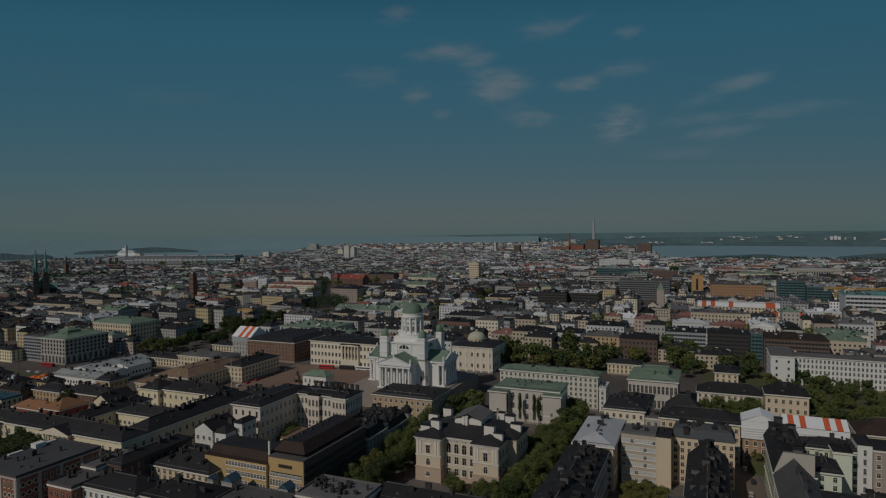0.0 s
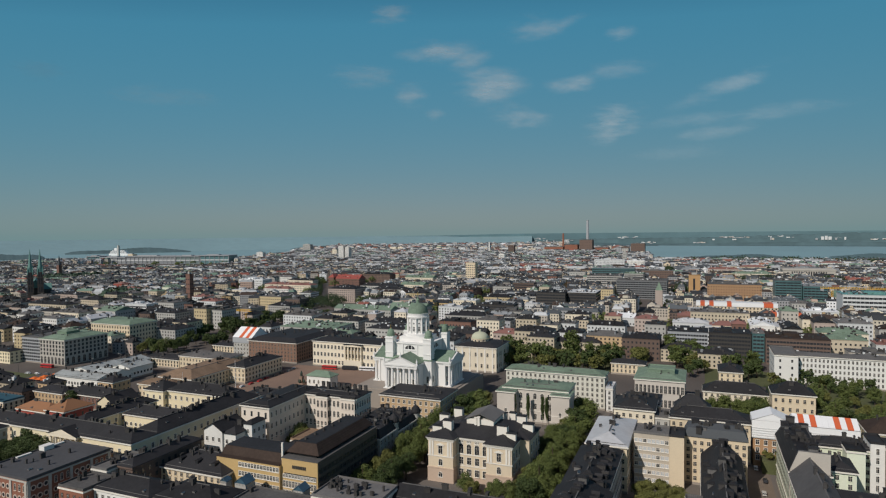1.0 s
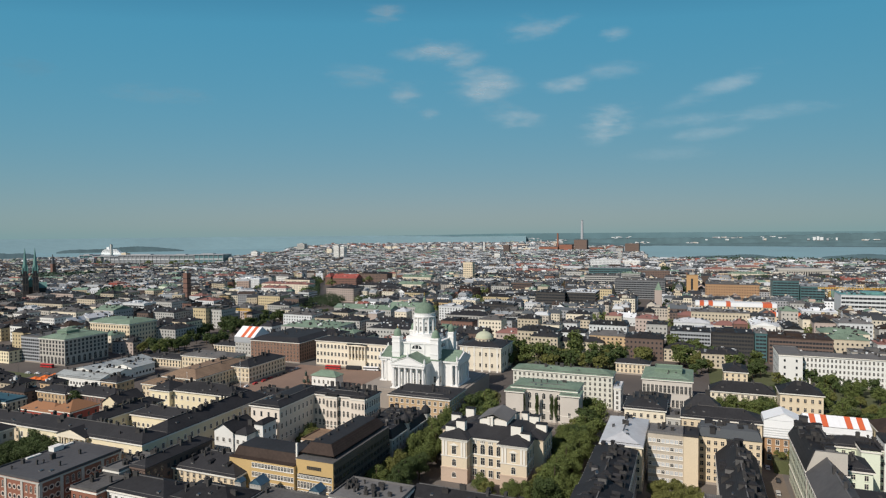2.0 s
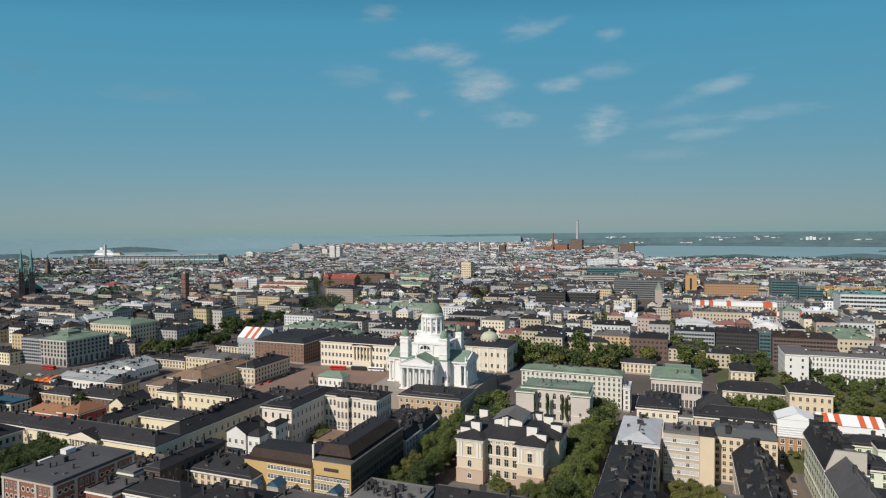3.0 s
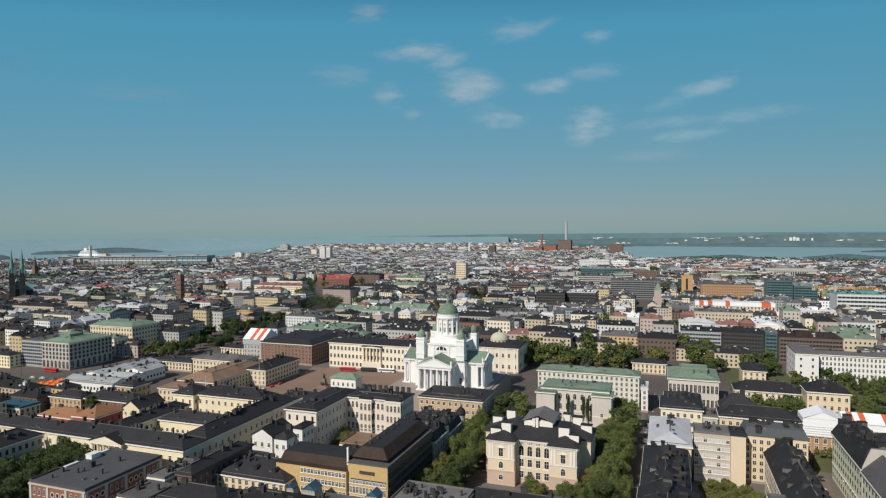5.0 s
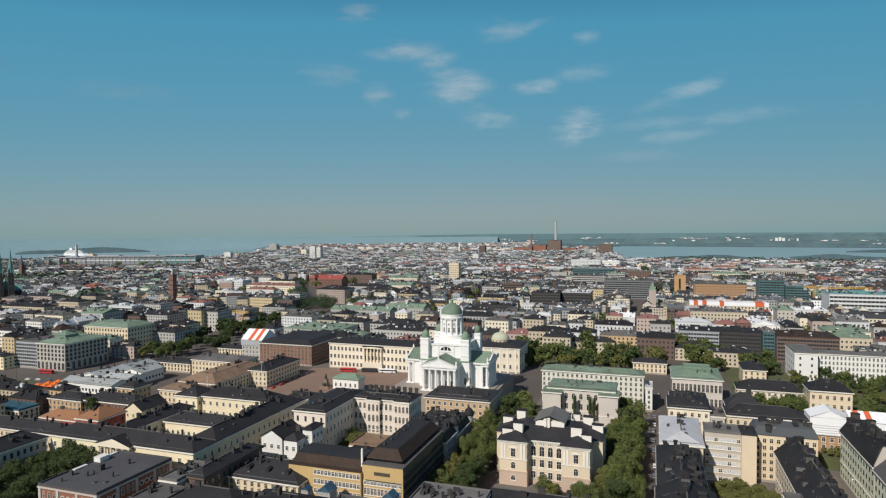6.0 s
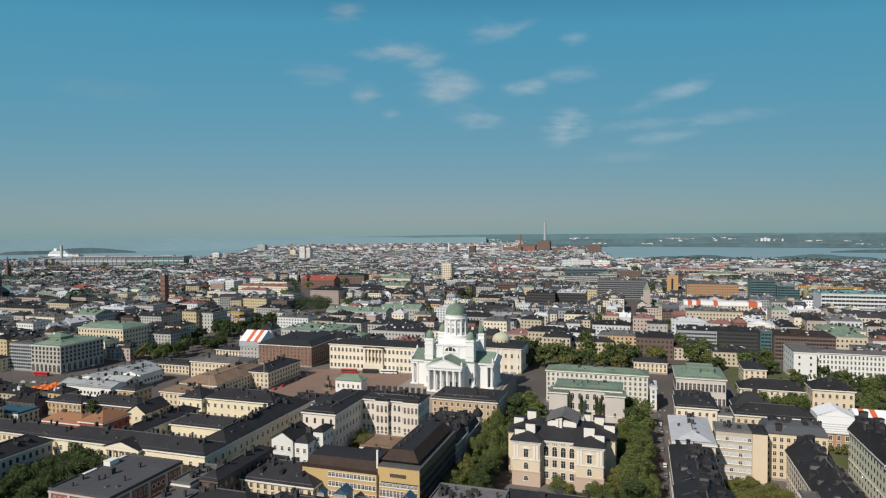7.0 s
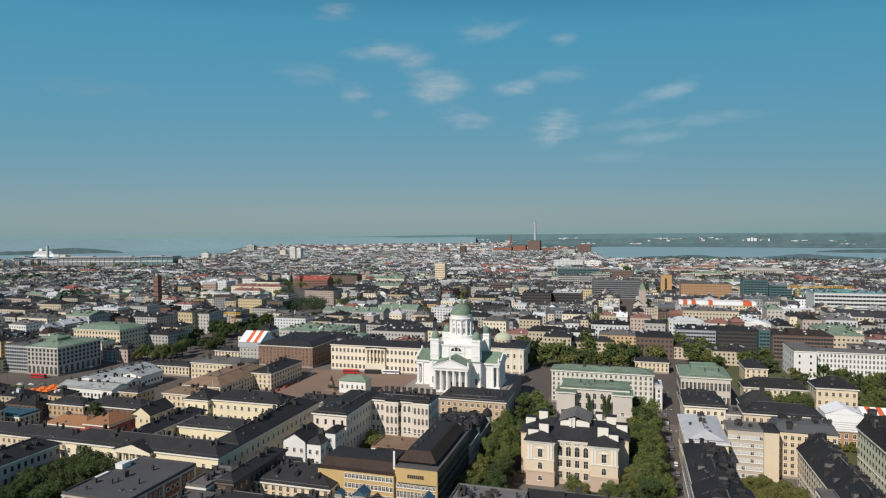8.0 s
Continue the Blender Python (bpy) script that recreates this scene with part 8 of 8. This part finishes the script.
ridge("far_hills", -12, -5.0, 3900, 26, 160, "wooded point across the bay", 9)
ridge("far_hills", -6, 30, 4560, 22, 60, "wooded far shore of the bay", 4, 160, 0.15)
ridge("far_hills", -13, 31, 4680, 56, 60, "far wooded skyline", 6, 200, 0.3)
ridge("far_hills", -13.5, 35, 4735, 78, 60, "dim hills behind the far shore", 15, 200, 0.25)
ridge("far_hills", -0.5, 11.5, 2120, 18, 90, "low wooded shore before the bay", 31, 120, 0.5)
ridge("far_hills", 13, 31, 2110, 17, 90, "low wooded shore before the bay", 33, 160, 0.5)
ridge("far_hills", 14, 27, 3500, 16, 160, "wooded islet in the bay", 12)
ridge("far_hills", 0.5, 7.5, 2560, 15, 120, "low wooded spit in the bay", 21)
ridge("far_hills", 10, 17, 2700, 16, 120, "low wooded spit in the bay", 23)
mb = MB()
LIGHT = [WKEYS.index(k) for k in ("far_white", "far_beige", "far_grey", "far_grey", "far_white")]


def suburb_box(b, u, level, w, h):
    dist, z = (4679 + 24 * u, 44 * u) if level == 0 else (4736 + 24 * u, 62 * u)
    b = radians(b)
    mb.rot_box(EYE[0] + math.sin(b) * dist, EYE[1] + math.cos(b) * dist, z - 3, w, 5, h + 3.5, -math.degrees(b), fill.choice(LIGHT))


for k in range(42):
    b0, u0, level = fill.uniform(-15, 26), fill.uniform(0.35, 0.95), fill.choice((0, 1, 1))
    for q in range(fill.randint(4, 11)):
        suburb_box(b0 + fill.gauss(0, 0.45), min(1.0, max(0.2, u0 + fill.gauss(0, 0.05))), level, fill.uniform(5, 24), fill.uniform(0.6, 2.4))
for b0, w, h in ((5.7, 8, 15), (5.85, 14, 9), (9.3, 16, 18), (9.55, 14, 22), (9.8, 18, 17), (10.2, 12, 10), (10.8, 10, 14), (8.9, 14, 8), (3.0, 24, 4), (1.4, 16, 4)):
    suburb_box(b0, 0.85, 0, w, h)
tagged(part("far_suburb", mb, SLOTS), "small white buildings of a far suburb", "buildings", kind="stuff")


far_sea = MB()
for k in range(60):
    ba, bb = -68 + 54 * k / 60, -68 + 54 * (k + 1) / 60
    for (da, za), (db, zb) in (((4420, 0.55), (4640, 40)), ((4640, 40), (4860, 81.5))):
        far_sea.face([polar(ba, da) + (za,), polar(bb, da) + (za,), polar(bb, db) + (zb,), polar(ba, db) + (zb,)][::-1])
tagged(part("backdrop", far_sea, WATER, smooth=True), "pale hazy sea at the horizon", "backdrop", kind="structure")


def far_land(a0, a1, dist, ends, mat, label, seed):
    """Land far across the sea, a curved sheet; ends: (bearing, low z, high z) along it."""
    q = random.Random(seed)
    m = MB()
    prev = None
    for k in range(161):
        a = a0 + (a1 - a0) * k / 160
        for (b0, l0, h0), (b1, l1, h1) in zip(ends, ends[1:]):
            if b0 <= a <= b1 + 1e-6:
                t = (a - b0) / (b1 - b0)
                lo, hi = l0 + (l1 - l0) * t, h0 + (h1 - h0) * t
        x, y = EYE[0] + dist * math.sin(radians(a)), EYE[1] + dist * math.cos(radians(a))
        cur = [(x, y, lo), (x, y, hi + q.uniform(-0.6, 0.6) * min(1, hi - lo))]
        if prev:
            m.face([prev[0], cur[0], cur[1], prev[1]])
        prev = cur
    tagged(part("backdrop", m, mat, smooth=True), label, "backdrop", kind="structure")


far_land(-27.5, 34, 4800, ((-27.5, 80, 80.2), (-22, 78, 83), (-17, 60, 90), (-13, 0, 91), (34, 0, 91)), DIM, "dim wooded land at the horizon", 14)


# ---- clouds: thin high veils ----
def cloud_material():
    m = bpy.data.materials.new("thin_cloud")
    m.use_nodes = True
    n, l = m.node_tree.nodes, m.node_tree.links
    b = n["Principled BSDF"]
    b.inputs["Base Color"].default_value = (0.80, 0.755, 0.735, 1)
    b.inputs["Roughness"].default_value = 1.0
    b.inputs["Specular IOR Level"].default_value = 0.0
    tc, geo = n.new("ShaderNodeTexCoord"), n.new("ShaderNodeNewGeometry")
    mp = n.new("ShaderNodeMapping")
    mp.inputs["Location"].default_value, mp.inputs["Scale"].default_value = (-1, -1, 0), (2, 2, 0)
    l.new(tc.outputs["Generated"], mp.inputs["Vector"])
    ln = n.new("ShaderNodeVectorMath")
    ln.operation = "LENGTH"
    l.new(mp.outputs[0], ln.inputs[0])
    no = n.new("ShaderNodeTexNoise")
    no.inputs["Scale"].default_value, no.inputs["Detail"].default_value, no.inputs["Roughness"].default_value = 0.0036, 7.0, 0.6
    st = n.new("ShaderNodeMapping")
    st.inputs["Scale"].default_value, st.inputs["Rotation"].default_value = (0.7, 0.7, 2.6), (0, -0.30, 0)
    l.new(geo.outputs["Position"], st.inputs["Vector"])
    l.new(st.outputs[0], no.inputs["Vector"])
    s1 = n.new("ShaderNodeMath")
    s1.operation = "MULTIPLY_ADD"
    s1.inputs[1].default_value, s1.inputs[2].default_value = 3.4, -1.05
    l.new(no.outputs[0], s1.inputs[0])
    s2 = n.new("ShaderNodeMath")
    s2.operation = "SUBTRACT"
    l.new(s1.outputs[0], s2.inputs[0])
    l.new(ln.outputs["Value"], s2.inputs[1])
    mr = n.new("ShaderNodeMapRange")
    mr.interpolation_type = "SMOOTHSTEP"
    mr.inputs["From Min"].default_value, mr.inputs["From Max"].default_value = -0.35, 1.35
    l.new(s2.outputs[0], mr.inputs["Value"])
    at = n.new("ShaderNodeAttribute")
    at.attribute_type, at.attribute_name = "OBJECT", "density"
    mul = n.new("ShaderNodeMath")
    mul.operation = "MULTIPLY"
    l.new(mr.outputs[0], mul.inputs[0])
    l.new(at.outputs["Fac"], mul.inputs[1])
    edge = n.new("ShaderNodeMapRange")
    edge.inputs["From Min"].default_value, edge.inputs["From Max"].default_value = 1.0, 0.55
    l.new(ln.outputs["Value"], edge.inputs["Value"])
    mul2 = n.new("ShaderNodeMath")
    mul2.operation = "MULTIPLY"
    l.new(mul.outputs[0], mul2.inputs[0])
    l.new(edge.outputs[0], mul2.inputs[1])
    l.new(mul2.outputs[0], b.inputs["Alpha"])
    return m


CLOUD = cloud_material()


def cloud(x, y, z, w, h, density, roll=0):
    m = MB()
    n = 10
    for i in range(n):
        for j in range(n):
            q = [((a / n - 0.5) * w, (b / n - 0.5) * h, -0.00006 * ((a / n - 0.5) * w) ** 2) for a, b in ((i, j), (i + 1, j), (i + 1, j + 1), (i, j + 1))]
            m.face(q)
    ob = part("cloud", m, CLOUD)
    ob.matrix_world = look((x, y, z), (2 * x - EYE[0], 2 * y - EYE[1], 2 * z - 112), roll)
    ob["density"] = density
    tagged(ob, "thin wispy white cloud drifting in blue sky", "cloud", "wispy clouds")


cloud(-1671, 3244, 1525, 420, 170, 0.44, 6)
cloud(-1433, 3419, 1320, 640, 270, 0.42, 8)
cloud(-1230, 3513, 1235, 420, 130, 0.34, 16)
cloud(-1130, 3590, 1090, 620, 330, 0.42)
cloud(-942, 3702, 895, 500, 250, 0.40, -8)
cloud(-1610, 3429, 1041, 326, 230, 0.36)
cloud(-1500, 3538, 910, 190, 110, 0.2)
cloud(-815, 3605, 1425, 520, 240, 0.34)
cloud(-590, 3650, 1470, 360, 100, 0.2, 20)
cloud(-298, 3703, 1359, 272, 120, 0.34)
cloud(-608, 3738, 1065, 400, 220, 0.44)
cloud(-330, 3815, 890, 480, 300, 0.40)
cloud(-370, 3827, 775, 420, 260, 0.38)
cloud(-300, 3771, 1150, 520, 170, 0.2)
cloud(350, 3807, 992, 860, 170, 0.24, 17)
cloud(420, 3836, 812, 1350, 130, 0.20, 2)
cloud(240, 3850, 715, 620, 110, 0.16, 6)
cloud(34, 3883, 607, 800, 150, 0.07)
cloud(-1900, 3229, 1149, 640, 200, 0.22)
cloud(-2883, 2541, 963, 760, 190, 0.22)
cloud(-3287, 2020, 1055, 380, 178, 0.24)
